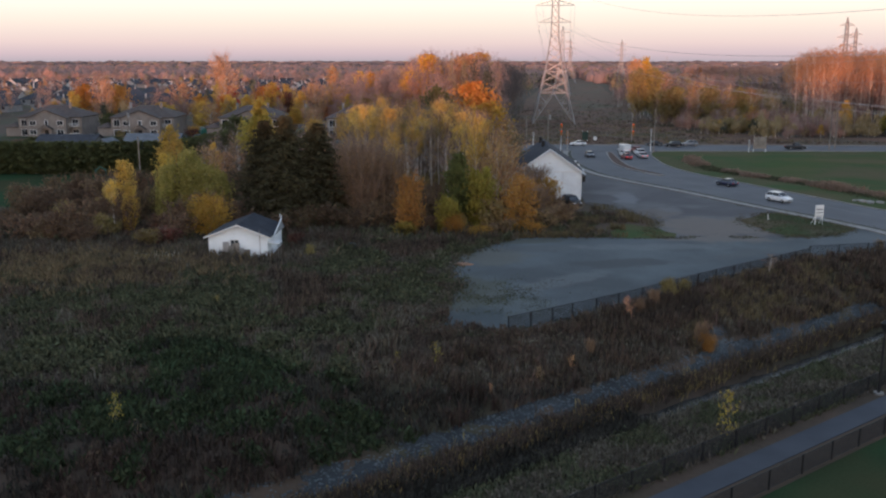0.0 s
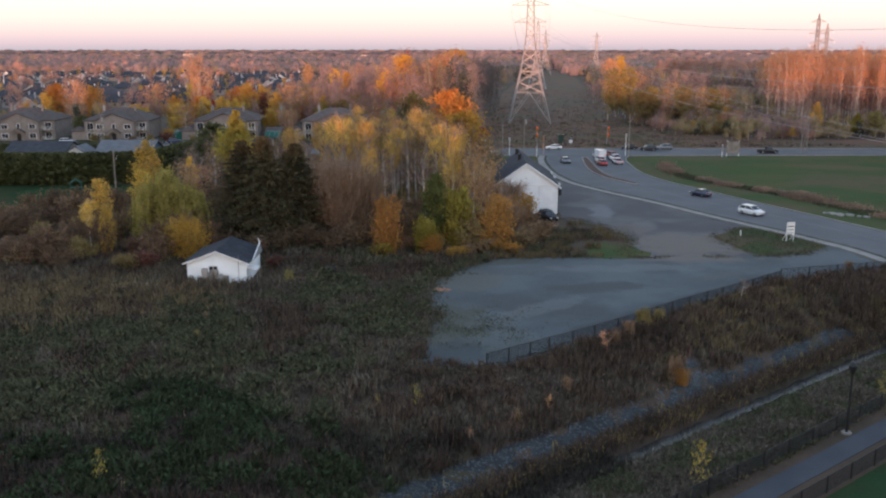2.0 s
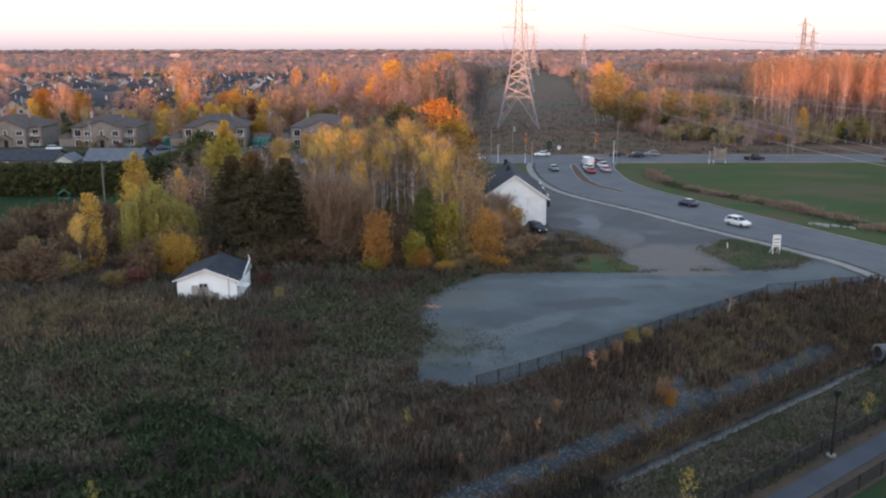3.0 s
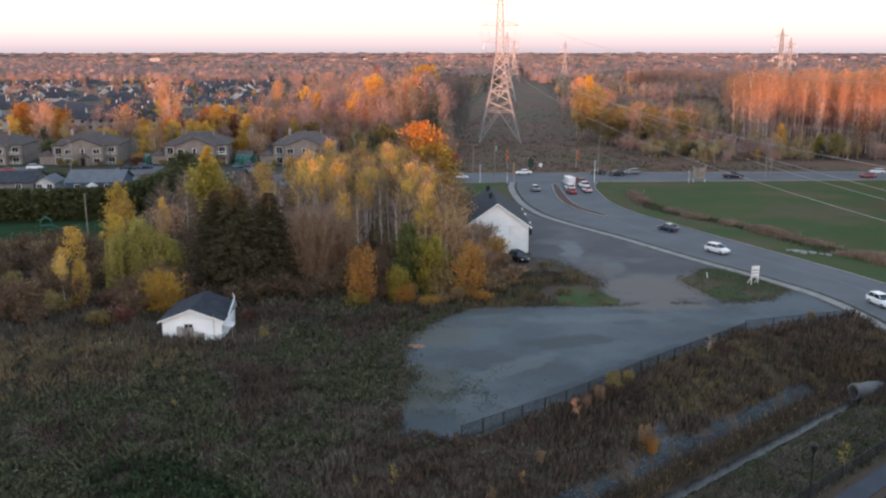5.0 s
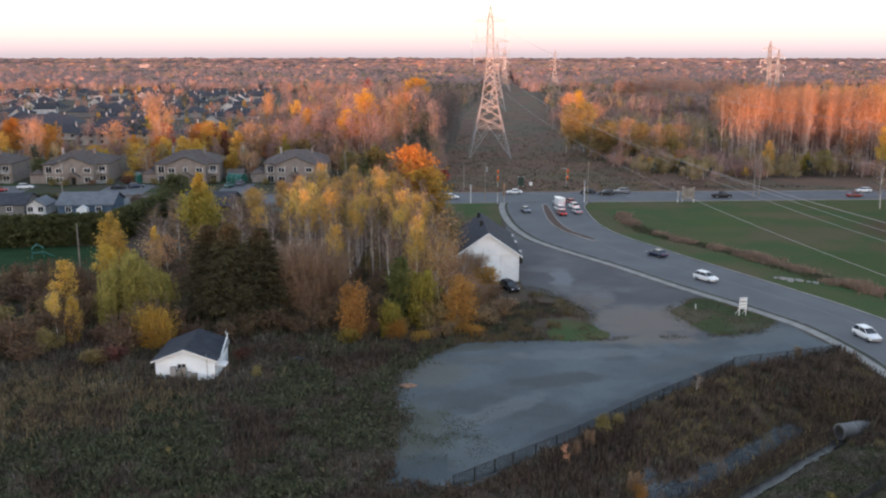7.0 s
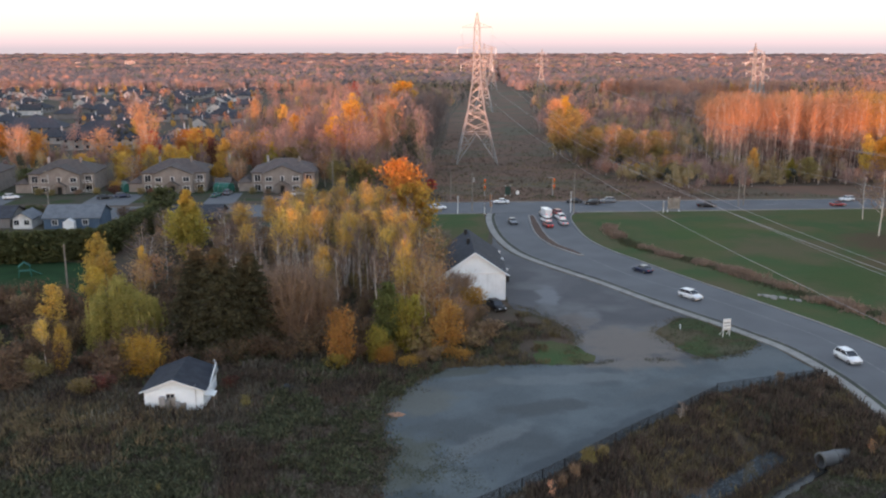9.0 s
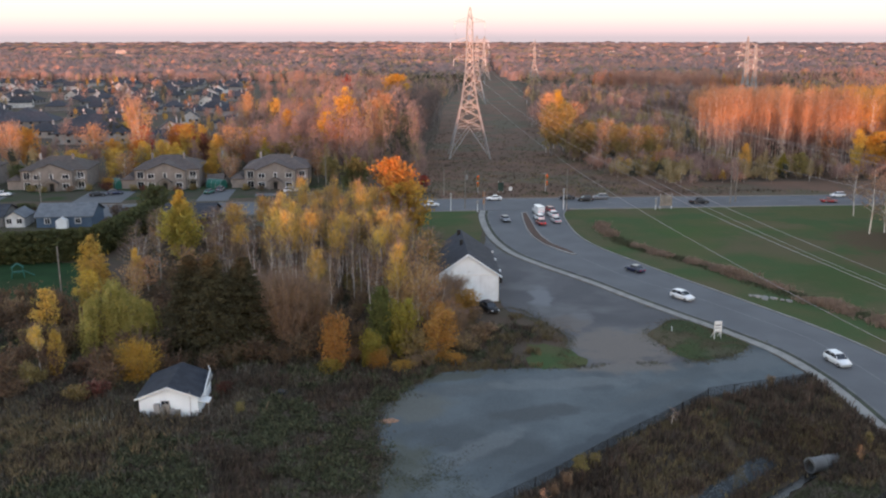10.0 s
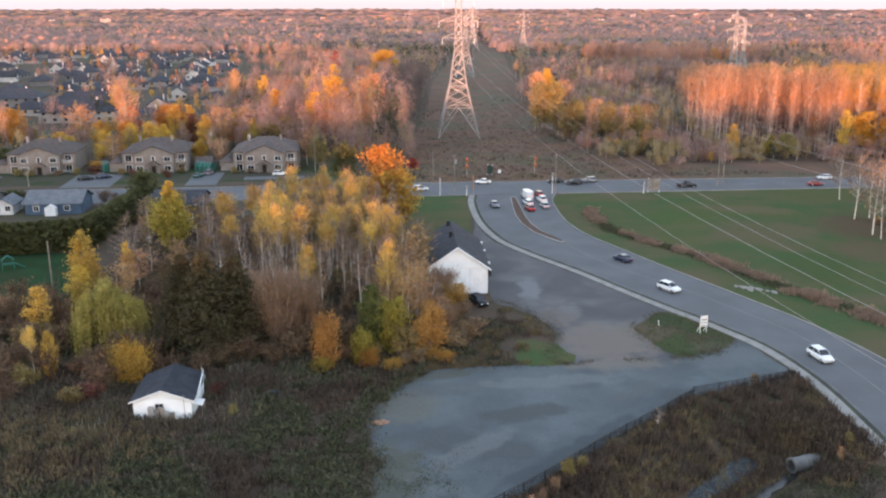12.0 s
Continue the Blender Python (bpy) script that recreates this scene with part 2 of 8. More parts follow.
L_STRAW = leaf("straw", (0.30, 0.23, 0.14), (0.22, 0.16, 0.10))
L_TAN = leaf("tan_weeds", (0.205, 0.155, 0.090), (0.150, 0.118, 0.070))
L_BRUSH = leaf("dry_brush_leaves", (0.33, 0.225, 0.128), (0.25, 0.17, 0.105))
L_ARBOR = leaf("arborvitae_green", (0.145, 0.155, 0.052), (0.108, 0.12, 0.044))
L_THICKET = leaf("thicket_leaves", (0.20, 0.130, 0.078), (0.145, 0.095, 0.060))
M_TWIGDARK = shader("dark_thicket_twigs", (0.140, 0.102, 0.076), (0.102, 0.075, 0.057), 0.5, 0.9, isle=0.35, obj=0.25)
L_REED = leaf("reed_plumes", (0.31, 0.225, 0.165), (0.21, 0.155, 0.115))


DIRT = (0.150, 0.128, 0.112)
for args in ((21.5, 102.6, 7.5, 2.6, (0.062, 0.068, 0.070), 0.85, 10), (12, 111, 9, 2.4, (0.085, 0.092, 0.092), 0.6, 8), (27, 112, 12, 2.2, (0.145, 0.155, 0.158), 0.5, 3), (3, 88, 4.5, 9, (0.072, 0.076, 0.060), 0.85, 0), (4, 80, 6, 3.5, (0.050, 0.062, 0.066), 0.8, 30), (25, 92.5, 17, 1.6, (0.052, 0.060, 0.066), 0.75, 38), (9, 98, 6, 2.2, (0.066, 0.076, 0.080), 0.7, 12), (10, 115.5, 9, 1.6, (0.070, 0.074, 0.060), 0.8, 8), (12, 93, 9, 2.0, (0.14, 0.15, 0.152), 0.5, 40),
             (6, 106, 5, 5, (0.115, 0.112, 0.092), 0.6, 0), (37, 117.5, 9, 3.0, DIRT, 0.8, 0), (38, 108, 9, 1.6, (0.088, 0.095, 0.096), 0.6, 33), (9, 82, 4, 6, (0.12, 0.135, 0.135), 0.5, 30), (55, 118, 8, 4, (0.105, 0.114, 0.118), 0.7, 20)):
    stain(M_GRAVEL, *args)
for args in ((38.5, 126, 8.5, 9, DIRT, 0.9, 0), (31.6, 152, 2.2, 8.5, (0.165, 0.167, 0.175), 0.8, -8), (35.5, 139, 2.2, 6.0, (0.150, 0.146, 0.148), 0.7, -20), (33, 138, 4, 5, (0.125, 0.105, 0.092), 0.7, 30), (30, 145, 4, 4, (0.10, 0.098, 0.096), 0.6, 0), (46, 130, 5, 4, (0.14, 0.12, 0.10), 0.7, 30), (40, 158, 3, 10, (0.068, 0.068, 0.072), 0.5, -30)):
    stain(M_YARD, *args)
for args in ((122, 190, 14, 14, (0.095, 0.068, 0.045), 0.9, 0), (98, 212, 18, 8, (0.080, 0.090, 0.038), 0.8, -20), (80, 205, 12, 8, (0.058, 0.092, 0.032), 0.6, 0), (62, 228, 10, 4, (0.09, 0.09, 0.04), 0.5, 0), (130, 225, 20, 8, (0.085, 0.088, 0.040), 0.8, 0), (100.7, 212, 12, 5, (0.115, 0.095, 0.058), 0.7, -20), (109, 171, 10, 9, (0.105, 0.078, 0.05), 0.75, 20), (92, 160, 9, 14, (0.052, 0.078, 0.03), 0.6, -30), (75, 190, 6, 16, (0.078, 0.092, 0.038), 0.6, -30)):
    stain(M_LAWN, *args)
stain(M_BANK, 46.5, 130, 4.0, 5.0, (0.105, 0.085, 0.058), 0.9)
stain(M_BANK, 55, 121.5, 5.0, 2.5, (0.095, 0.090, 0.060), 0.8)

# ---- mesh helpers ----
def np_mesh(name, V, F, mat):
    """A mesh of equal-sided faces from two arrays."""
    V, F = np.asarray(V, np.float32), np.asarray(F, np.int32)
    me = bpy.data.meshes.new(name)
    me.vertices.add(len(V))
    me.vertices.foreach_set("co", V.ravel())
    me.loops.add(F.size)
    me.loops.foreach_set("vertex_index", F.ravel())
    me.polygons.add(len(F))
    me.polygons.foreach_set("loop_start", np.arange(0, F.size, F.shape[1], dtype=np.int32))
    me.update(calc_edges=True)
    me.validate()
    me.materials.append(mat)
    return me


def finish(bm, name, mat, smooth=False):
    me = bpy.data.meshes.new(name)
    bmesh.ops.recalc_face_normals(bm, faces=bm.faces)
    bm.to_mesh(me)
    bm.free()
    me.materials.append(mat)
    if smooth:
        me.shade_smooth()
    return me


def part(name, me, parent, label="", at=None):
    """A mesh as one part of a thing."""
    ob = new(name, me)
    ob.parent = parent
    if at is not None:
        ob.matrix_basis = at
    if label:
        ob["label"] = label
    return ob


def thing(name, label, category, group="", m=None):
    ob = new(name)
    ob.empty_display_size = 0.3
    if m is not None:
        ob.matrix_basis = m
    return tagged(ob, label, category, group)


def box(bm, x0, y0, z0, x1, y1, z1, bevel=0.0):
    r = bmesh.ops.create_cube(bm, size=1, matrix=Matrix.Translation(((x0 + x1) / 2, (y0 + y1) / 2, (z0 + z1) / 2)) @ Matrix.Diagonal((abs(x1 - x0), abs(y1 - y0), abs(z1 - z0), 1)))
    if bevel:
        es = list({e for v in r["verts"] for e in v.link_edges})
        bmesh.ops.bevel(bm, geom=es, offset=bevel, segments=1, affect="EDGES")


def beam(bm, a, b, w, sides=4):
    """A bar of width w from a to b."""
    a, b = Vector(a), Vector(b)
    d = b - a
    m = Matrix.Translation((a + b) / 2) @ d.to_track_quat("Z", "Y").to_matrix().to_4x4()
    w = w if isinstance(w, tuple) else (w, w)
    bmesh.ops.create_cone(bm, cap_ends=True, segments=sides, radius1=w[0] / 2 * (1.414 if sides == 4 else 1), radius2=w[1] / 2 * (1.414 if sides == 4 else 1), depth=d.length, matrix=m @ Matrix.Rotation(radians(45 if sides == 4 else 0), 4, "Z"))


def prism(bm, pts, axis, a, b):
    """A flat outline pushed along an axis from a to b; pts are the two other coordinates."""
    def place(p, s):
        return {"x": (s, p[0], p[1]), "y": (p[0], s, p[1]), "z": (p[0], p[1], s)}[axis]
    lo, hi = [bm.verts.new(place(p, a)) for p in pts], [bm.verts.new(place(p, b)) for p in pts]
    bm.faces.new(lo), bm.faces.new(hi[::-1])
    for i in range(len(pts)):
        j = (i + 1) % len(pts)
        bm.faces.new((lo[i], hi[i], hi[j], lo[j]))


def smoothstep(a, b, x):
    t = np.clip((np.asarray(x, float) - a) / (b - a), 0, 1)
    return t * t * (3 - 2 * t)


def curve(pts, step=2.0):
    """A smooth line through points, with a point about every step metres."""
    p = [np.array(q, float) for q in pts]
    p = [2 * p[0] - p[1]] + p + [2 * p[-1] - p[-2]]
    out = []
    for i in range(1, len(p) - 2):
        n = max(1, int(np.linalg.norm(p[i + 1] - p[i]) / step))
        for k in range(n):
            t = k / n
            out.append(0.5 * (2 * p[i] + (p[i + 1] - p[i - 1]) * t + (2 * p[i - 1] - 5 * p[i] + 4 * p[i + 1] - p[i + 2]) * t * t + (3 * p[i] - p[i - 1] - 3 * p[i + 1] + p[i + 2]) * t ** 3))
    return np.array(out + [p[-2]])


def offset(line, d):
    """The line moved d metres to the left of its way."""
    t = np.gradient(line, axis=0)
    t /= np.linalg.norm(t, axis=1)[:, None]
    return line + d * np.stack([-t[:, 1], t[:, 0]], 1)


# ---- ground ----
C0, CD, CN = np.array([6.5, 58.3]), np.array([0.80, 0.598]), np.array([-0.598, 0.80])     # the creek: a point, its way, its north bank
BED_V = [-60, -16, -10, -6, -2.8, -2.5, -0.9, -0.6, 0.9, 3.4, 9.5, 13.0, 60]
BED_Z = [-1.0, -1.0, -1.0, -1.5, -2.7, -3.1, -3.1, -2.7, -2.5, -1.8, -0.6, 0.0, 0.0]


def creek(u, v, z=0.0):
    p = C0 + u * CD + v * CN
    return (p[0], p[1], z)


def ground_z(x, y):
    x, y = np.asarray(x, float), np.asarray(y, float)
    u, v = (x - C0[0]) * CD[0] + (y - C0[1]) * CD[1], (x - C0[0]) * CN[0] + (y - C0[1]) * CN[1]
    z = np.interp(v, BED_V, BED_Z) * (1 - smoothstep(54.5, 60, u)) * (1 - smoothstep(10, 24, -v - 25))
    r = np.hypot(x, y)
    z = z + 12 * smoothstep(2600, 4900, r)
    back = smoothstep(-300, -470, y)
    return z + 18 * back * (y < -200)


def grid(fine, coarse):
    return np.unique(np.concatenate([np.arange(fine[0], fine[1] + 0.1, 1.0), coarse]))


GX = grid((-60, 85), np.concatenate([-np.geomspace(64, 5000, 34), np.geomspace(90, 5000, 34)]))
GY = grid((30, 122), np.concatenate([-np.geomspace(20, 5000, 40), [0, 10, 20], np.geomspace(128, 5000, 40)]))
X, Y = np.meshgrid(GX, GY)
Z = ground_z(X, Y)
near = (X > -60) & (X < 60) & (Y < 122) & (Y > 30)
rng = np.random.default_rng(3)
bumps = rng.normal(0, 0.05, X.shape) * (((X - C0[0]) * CN[0] + (Y - C0[1]) * CN[1]) > 1)
Z = Z + np.where(near & ((X < 0) | (Z < -0.2)) & (Z > -2.2), bumps, 0)
V = np.stack([X, Y, Z], -1).reshape(-1, 3)
nx = len(GX)
i = np.arange(len(GY) - 1)[:, None] * nx + np.arange(nx - 1)[None]
F = np.stack([i, i + 1, i + nx + 1, i + nx], -1).reshape(-1, 4)
ground = new("ground", np_mesh("ground", V, F, M_GROUND))
tagged(ground, "rough autumn meadow ground cut by a creek ditch", "ground", kind="structure")


def sheet(name, pts, z, mat, label, category, thick=0.05, rough_edge=0.0, kind="structure"):
    """A flat patch of ground with a small step at its edge."""
    r = random.Random(len(pts) * 7 + int(abs(pts[0][0]) * 10))
    bm = bmesh.new()
    if rough_edge:
        line = curve(list(pts) + [pts[0]], 1.2)[:-1]
        pts = [(p[0] + r.gauss(0, rough_edge), p[1] + r.gauss(0, rough_edge)) for p in line]
    top = [bm.verts.new((p[0], p[1], z)) for p in pts]
    bot = [bm.verts.new((p[0], p[1], z - thick)) for p in pts]
    f = bm.faces.new(top)
    for k in range(len(pts)):
        j = (k + 1) % len(pts)
        bm.faces.new((top[k], bot[k], bot[j], top[j]))
    bmesh.ops.triangulate(bm, faces=[f])
    return tagged(new(name, finish(bm, name, mat)), label, category, kind=kind)


def strip(name, a, b, z0, z1, mat, label, category):
    """A raised band between two lines of equal length."""
    n = len(a)
    V = np.concatenate([np.c_[a, np.full(n, z0)], np.c_[a, np.full(n, z1)], np.c_[b, np.full(n, z1)], np.c_[b, np.full(n, z0)]])
    k = np.arange(n - 1)
    F = np.concatenate([np.stack([k + s * n, k + 1 + s * n, k + 1 + (s + 1) * n, k + (s + 1) * n], 1) for s in range(3)])
    bm = bmesh.new()
    vs = [bm.verts.new(p) for p in V]
    for f in F:
        bm.faces.new([vs[q] for q in f])
    ob = new(name, finish(bm, name, mat))
    return tagged(ob, label, category, kind="structure")


# roads
KERB_W = curve([(34.6, 236.8), (33.0, 227.8), (32.0, 213), (32.2, 200.1), (34.2, 187.1), (39.0, 175.3), (45.2, 162.7), (50.3, 150.5), (54.6, 141), (57.8, 134.5), (60.5, 128.2), (62.5, 123.0), (63.8, 117), (64.4, 109.1), (64.2, 101.8), (63.5, 94), (62.8, 86), (61, 60), (57, 20), (54, -40)])
KERB_E = curve([(56.0, 237.0), (53.3, 229), (51.9, 218.5), (51.1, 203.5), (52.7, 191), (56.9, 177.8), (61.5, 164.2), (66.4, 151), (70.2, 140.5), (73.3, 131.6), (75.6, 122.5), (77.0, 113), (77.2, 100), (76, 80), (74, 50), (71, 10), (68, -40)])
sheet("road", [tuple(p) for p in KERB_W[::-1]] + [tuple(p) for p in KERB_E], 0.05, M_ROAD, "grey asphalt side road curving to the junction", "road")
MAIN_S = [(x, 237.2 - max(0, x - 30) * 0.016) for x in (-420, -200, -60, 34, 57, 120, 200, 420)]
MAIN_N = [(x, 255.2 - max(0, x - 30) * 0.036) for x in (-420, -200, -60, 30, 60, 120, 200, 420)]
sheet("road", MAIN_S + MAIN_N[::-1], 0.054, M_ROAD, "wide grey asphalt main road with several lanes", "road")
# west kerb in a darker grey than the other kerbs
M_DARKCONC = shader("dark_concrete", (0.17, 0.17, 0.165), (0.11, 0.11, 0.11), 0.5, 0.9, bump=0.02, dark=0.3)
strip("kerb", offset(KERB_W, -0.28), KERB_W, 0.0, 0.19, M_DARKCONC, "dark concrete kerb along the side road", "kerb")
strip("kerb", KERB_E, offset(KERB_E, 0.28), 0.0, 0.19, M_CONCRETE, "pale concrete kerb along the side road", "kerb")
for nm, line in (("kerb", [p for p in MAIN_S if p[0] <= 34]), ("kerb", [p for p in MAIN_S if p[0] > 40]), ("kerb", MAIN_N)):
    ln = curve(line, 20)
    strip(nm, ln, ln + [0, -0.3 if line is not MAIN_N else 0.3], 0.0, 0.19, M_CONCRETE, "pale concrete kerb along the main road", "kerb")

M_VERGE = shader("dark_verge", (0.055, 0.062, 0.04), (0.04, 0.042, 0.034), 0.5, 0.95, bump=0.03)
WALK_W = offset(KERB_W, -1.0)
strip("pavement", offset(KERB_W, -2.55), WALK_W, 0.0, 0.16, M_CONCRETE, "pale concrete footpath beside the side road", "footpath")
strip("verge", WALK_W, offset(KERB_W, -0.285), 0.0, 0.12, M_VERGE, "narrow dark grassy verge between footpath and kerb", "verge")
MEDIAN = [(42.6, 233), (41.0, 221), (40.0, 211), (39.9, 203), (41.0, 195), (43.2, 188.5), (45.0, 184.6), (46.3, 184.9), (45.2, 189), (43.2, 195.5), (42.4, 203), (42.6, 211), (43.4, 221), (44.2, 233)]
med = sheet("median", MEDIAN, 0.20, M_CONCRETE, "raised traffic island with pale concrete edge", "traffic island", 0.2)
inner = [(MEDIAN[k][0] + (0.32 if k < 7 else -0.32), MEDIAN[k][1] + (1.0 if 4 < k < 9 else (-0.8 if k in (0, 13) else 0))) for k in range(14)]
ib = bmesh.new()
ibf = ib.faces.new([ib.verts.new((x, y, 0.215)) for x, y in inner])
bmesh.ops.triangulate(ib, faces=[ibf])
M_MULCH = shader("brown_mulch", (0.10, 0.06, 0.045), (0.07, 0.045, 0.035), 0.8, 0.95, bump=0.03)
part("mulch_bed", finish(ib, "mulch_bed", M_MULCH), med, "dark brown mulch bed")

# yards and patches
LOT = [(-0.2, 75.2), (-0.6, 84), (1.6, 91.5), (0.4, 97), (1.6, 106), (5, 112.5), (10, 117.5), (16, 118.3), (28, 117.6), (35, 118.3), (45.3, 118.4), (53, 120.3), (59.2, 125.0), (60.4, 119), (61.3, 112.6), (61.4, 109.4), (52, 107.0), (44, 105.1), (37, 99.6), (32, 95.9), (27, 92.0), (22.5, 88.2), (17, 83.8), (12, 79.9), (6.4, 75.2)]
sheet("gravel_lot", LOT, 0.05, M_GRAVEL, "blue-grey packed gravel lot beside the fence", "gravel lot", 0.08, 0.12)
YARD = [(24.2, 146), (24.2, 178), (27.5, 196), (29.2, 205), (29.6, 197), (31.0, 187.4), (36.2, 174.5), (42.6, 161.5), (47.6, 149.8), (51.3, 142.2), (54.5, 136.2), (57, 131.5), (56, 121.2), (46, 118.35), (36, 118.2), (29.5, 117.9), (28.6, 121), (30.5, 127), (31.5, 132), (29, 140)]
sheet("asphalt_yard", YARD, 0.045, M_YARD, "worn dark asphalt yard beside the barn", "yard", 0.08, 0.1)
sheet("grass_island", [(44.5, 131), (50.5, 137.8), (53.5, 137.0), (56.4, 131.2), (58.6, 126.2), (55, 120.9), (48.3, 118.4), (45.4, 124)], 0.062, M_BANK, "small grass patch between gravel lot and road", "grass", 0.08, 0.2)
sheet("green_patch", [(24.5, 128), (28.5, 127.5), (31.5, 123), (31.5, 118.2), (23.8, 118.6)], 0.058, M_LAWN, "bright green grass patch at the lot's edge", "grass", 0.06, 0.3)
sheet("lawn", [(10, 196), (12, 236.6), (31.0, 236.6), (30.2, 226), (29.2, 212), (27, 200), (24, 180), (12.5, 178)], 0.04, M_LAWN, "green mown lawn behind the barn", "lawn")
EAST = [tuple(p) for p in offset(KERB_E, 0.285)[2:60]]
sheet("lawn", EAST[::-1] + [(58.6, 236.3), (120, 235.4), (230, 233.6), (260, 120), (200, 60), (90, 60)], 0.03, M_LAWN, "wide green mown field beside the road", "lawn")
sheet("lawn", [(-95, 150), (-48, 141), (-47, 160), (-52, 178), (-57, 187), (-95, 187)], 0.03, M_DARKLAWN, "green back lawn behind a cedar hedge", "lawn", 0.05, 0.2)
sheet("lawn", [(-140, 263), (-5, 263), (-5, 300), (-140, 300)], 0.03, M_WORNLAWN, "worn front lawns of the houses", "lawn")
for x0, x1, y0, y1 in ((-83, -69, 259, 279), (-48, -39, 259, 279), (-118, -105, 259, 279), (-32, -14, 266, 271)):
    sheet("driveway", [(x0, y0), (x1, y0), (x1, y1), (x0, y1)], 0.045, M_ROAD, "asphalt parking area beside the houses", "driveway")

# creek: water, path
def creek_sheet(name, us, v0, v1, z, mat, label, category, wob=0.0):
    rr = np.random.default_rng(5)
    us = np.arange(us[0], us[1], 1.0)
    a = np.array([creek(u, v0 + rr.normal(0, wob)) for u in us])[:, :2]
    b2 = np.array([creek(u, v1 + rr.normal(0, wob)) for u in us])[:, :2]
    return strip(name, b2, a, z - 0.08, z, mat, label, category)


bu, bv = np.meshgrid(np.arange(-34, 53.5, 0.8), np.linspace(0.75, 3.75, 6))
bp = C0 + bu[..., None] * CD + bv[..., None] * CN
bz = ground_z(bp[..., 0], bp[..., 1]) + 0.015 + rng.normal(0, 0.02, bu.shape)
bk = np.arange(5)[:, None] * bu.shape[1] + np.arange(bu.shape[1] - 1)[None]
M_SHINGLE = shader("crushed_stone", (0.040, 0.046, 0.050), (0.026, 0.031, 0.034), 0.7, 0.9, bump=0.06, fine=9, dark=0.45)
tagged(new("stone_bed", np_mesh("stone_bed", np.c_[bp.reshape(-1, 2), bz.ravel()], np.stack([bk, bk + 1, bk + bu.shape[1] + 1, bk + bu.shape[1]], -1).reshape(-1, 4), M_SHINGLE)), "blue-grey bed of crushed stone beside the creek", "stone bed", kind="structure")
creek_sheet("water", (-60, 55), -2.2, -1.1, -2.9, M_WATER, "narrow strip of still creek water", "creek", 0.12)
creek_sheet("path", (-40, 52), -14.2, -12.4, -0.95, M_PATH, "narrow paved path beside a fence", "path")
creek_sheet("lawn", (-40, 50), -30, -16.2, -0.97, M_DARKLAWN, "green lawn beyond the path fence", "lawn")


# ---- trees ----
def tubes(segs, sides=4):
    """Tapered tubes: rows of start, end, start radius, end radius."""
    V, F, k = [], [], 0
    ang = np.linspace(0, 2 * np.pi, sides, endpoint=False)
    for a, b, r0, r1 in segs:
        a, b = np.array(a, float), np.array(b, float)
        d = (b - a) / (np.linalg.norm(b - a) + 1e-9)
        s = np.cross(d, [0.31, 0.87, 0.2])
        s /= np.linalg.norm(s) + 1e-9
        t = np.cross(d, s)
        ring = np.cos(ang)[:, None] * s + np.sin(ang)[:, None] * t
        V += [a + r0 * ring, b + r1 * ring]
        q = np.arange(sides)
        F.append(np.stack([k + q, k + (q + 1) % sides, k + sides + (q + 1) % sides, k + sides + q], 1))
        k += 2 * sides
    return np.concatenate(V), np.concatenate(F)


def leaves(r, P, size, droop=0.0, slim=0.55, tri=False):
    """Small rhombic leaf sprays at the points P."""
    n = len(P)
    a = r.normal(size=(n, 3))
    a[:, 2] = a[:, 2] * 0.8 - droop
    a /= np.linalg.norm(a, axis=1)[:, None]
    b = np.cross(a, r.normal(size=(n, 3)))
    b /= np.linalg.norm(b, axis=1)[:, None] + 1e-9
    s = (size * r.uniform(0.6, 1.4, n))[:, None] if np.isscalar(size) else (size * r.uniform(0.6, 1.4, n))[:, None]
    if tri:
        V = np.stack([P - a * s - b * s * slim * 0.8, P - a * s * 0.3 + b * s * slim * 1.5, P + a * s * 1.1], 1).reshape(-1, 3)
        return V, np.arange(3 * n).reshape(-1, 3)
    V = np.stack([P - a * s, P + b * s * slim, P + a * s, P - b * s * slim], 1).reshape(-1, 3)
    return V, np.arange(4 * n).reshape(-1, 4)


def facing(r, P, N, size, slim, up):
    """Leaf sprays at the points P that lie across the directions N, their long way more or less upright."""
    n = len(P)
    N = N / (np.linalg.norm(N, axis=1)[:, None] + 1e-9) * [1, 1, 0.3] + r.normal(0, 0.2, (n, 3))
    N /= np.linalg.norm(N, axis=1)[:, None] + 1e-9
    a = r.normal(size=(n, 3)) + [0, 0, up]
    a -= N * (a * N).sum(1)[:, None]
    a /= np.linalg.norm(a, axis=1)[:, None] + 1e-9
    b = np.cross(N, a)
    s = (size * r.uniform(0.6, 1.4, n))[:, None]
    return np.stack([P - a * s - b * s * slim * 0.8, P - a * s * 0.3 + b * s * slim * 1.5, P + a * s * 1.1], 1).reshape(-1, 3), np.arange(3 * n).reshape(-1, 3)


def slivers(r, P, D, length, width, tri=False):
    """Thin twigs from the points P along D."""
    n = len(P)
    D = D / (np.linalg.norm(D, axis=1)[:, None] + 1e-9)
    b = np.cross(D, r.normal(size=(n, 3)))
    b /= np.linalg.norm(b, axis=1)[:, None] + 1e-9
    L = (length * r.uniform(0.5, 1.3, n))[:, None]
    if tri:
        return np.stack([P - b * width, P + D * L, P + b * width], 1).reshape(-1, 3), np.arange(3 * n).reshape(-1, 3)
    V = np.stack([P - b * width, P + D * L * 0.5 - b * width * 0.6, P + D * L, P + b * width], 1).reshape(-1, 3)
    return V, np.arange(4 * n).reshape(-1, 4)


def joined(parts):
    V, F, k = [], [], 0
    for v, f in parts:
        V.append(v)
        F.append(f + k)
        k += len(v)
    return np.concatenate(V), np.concatenate(F)


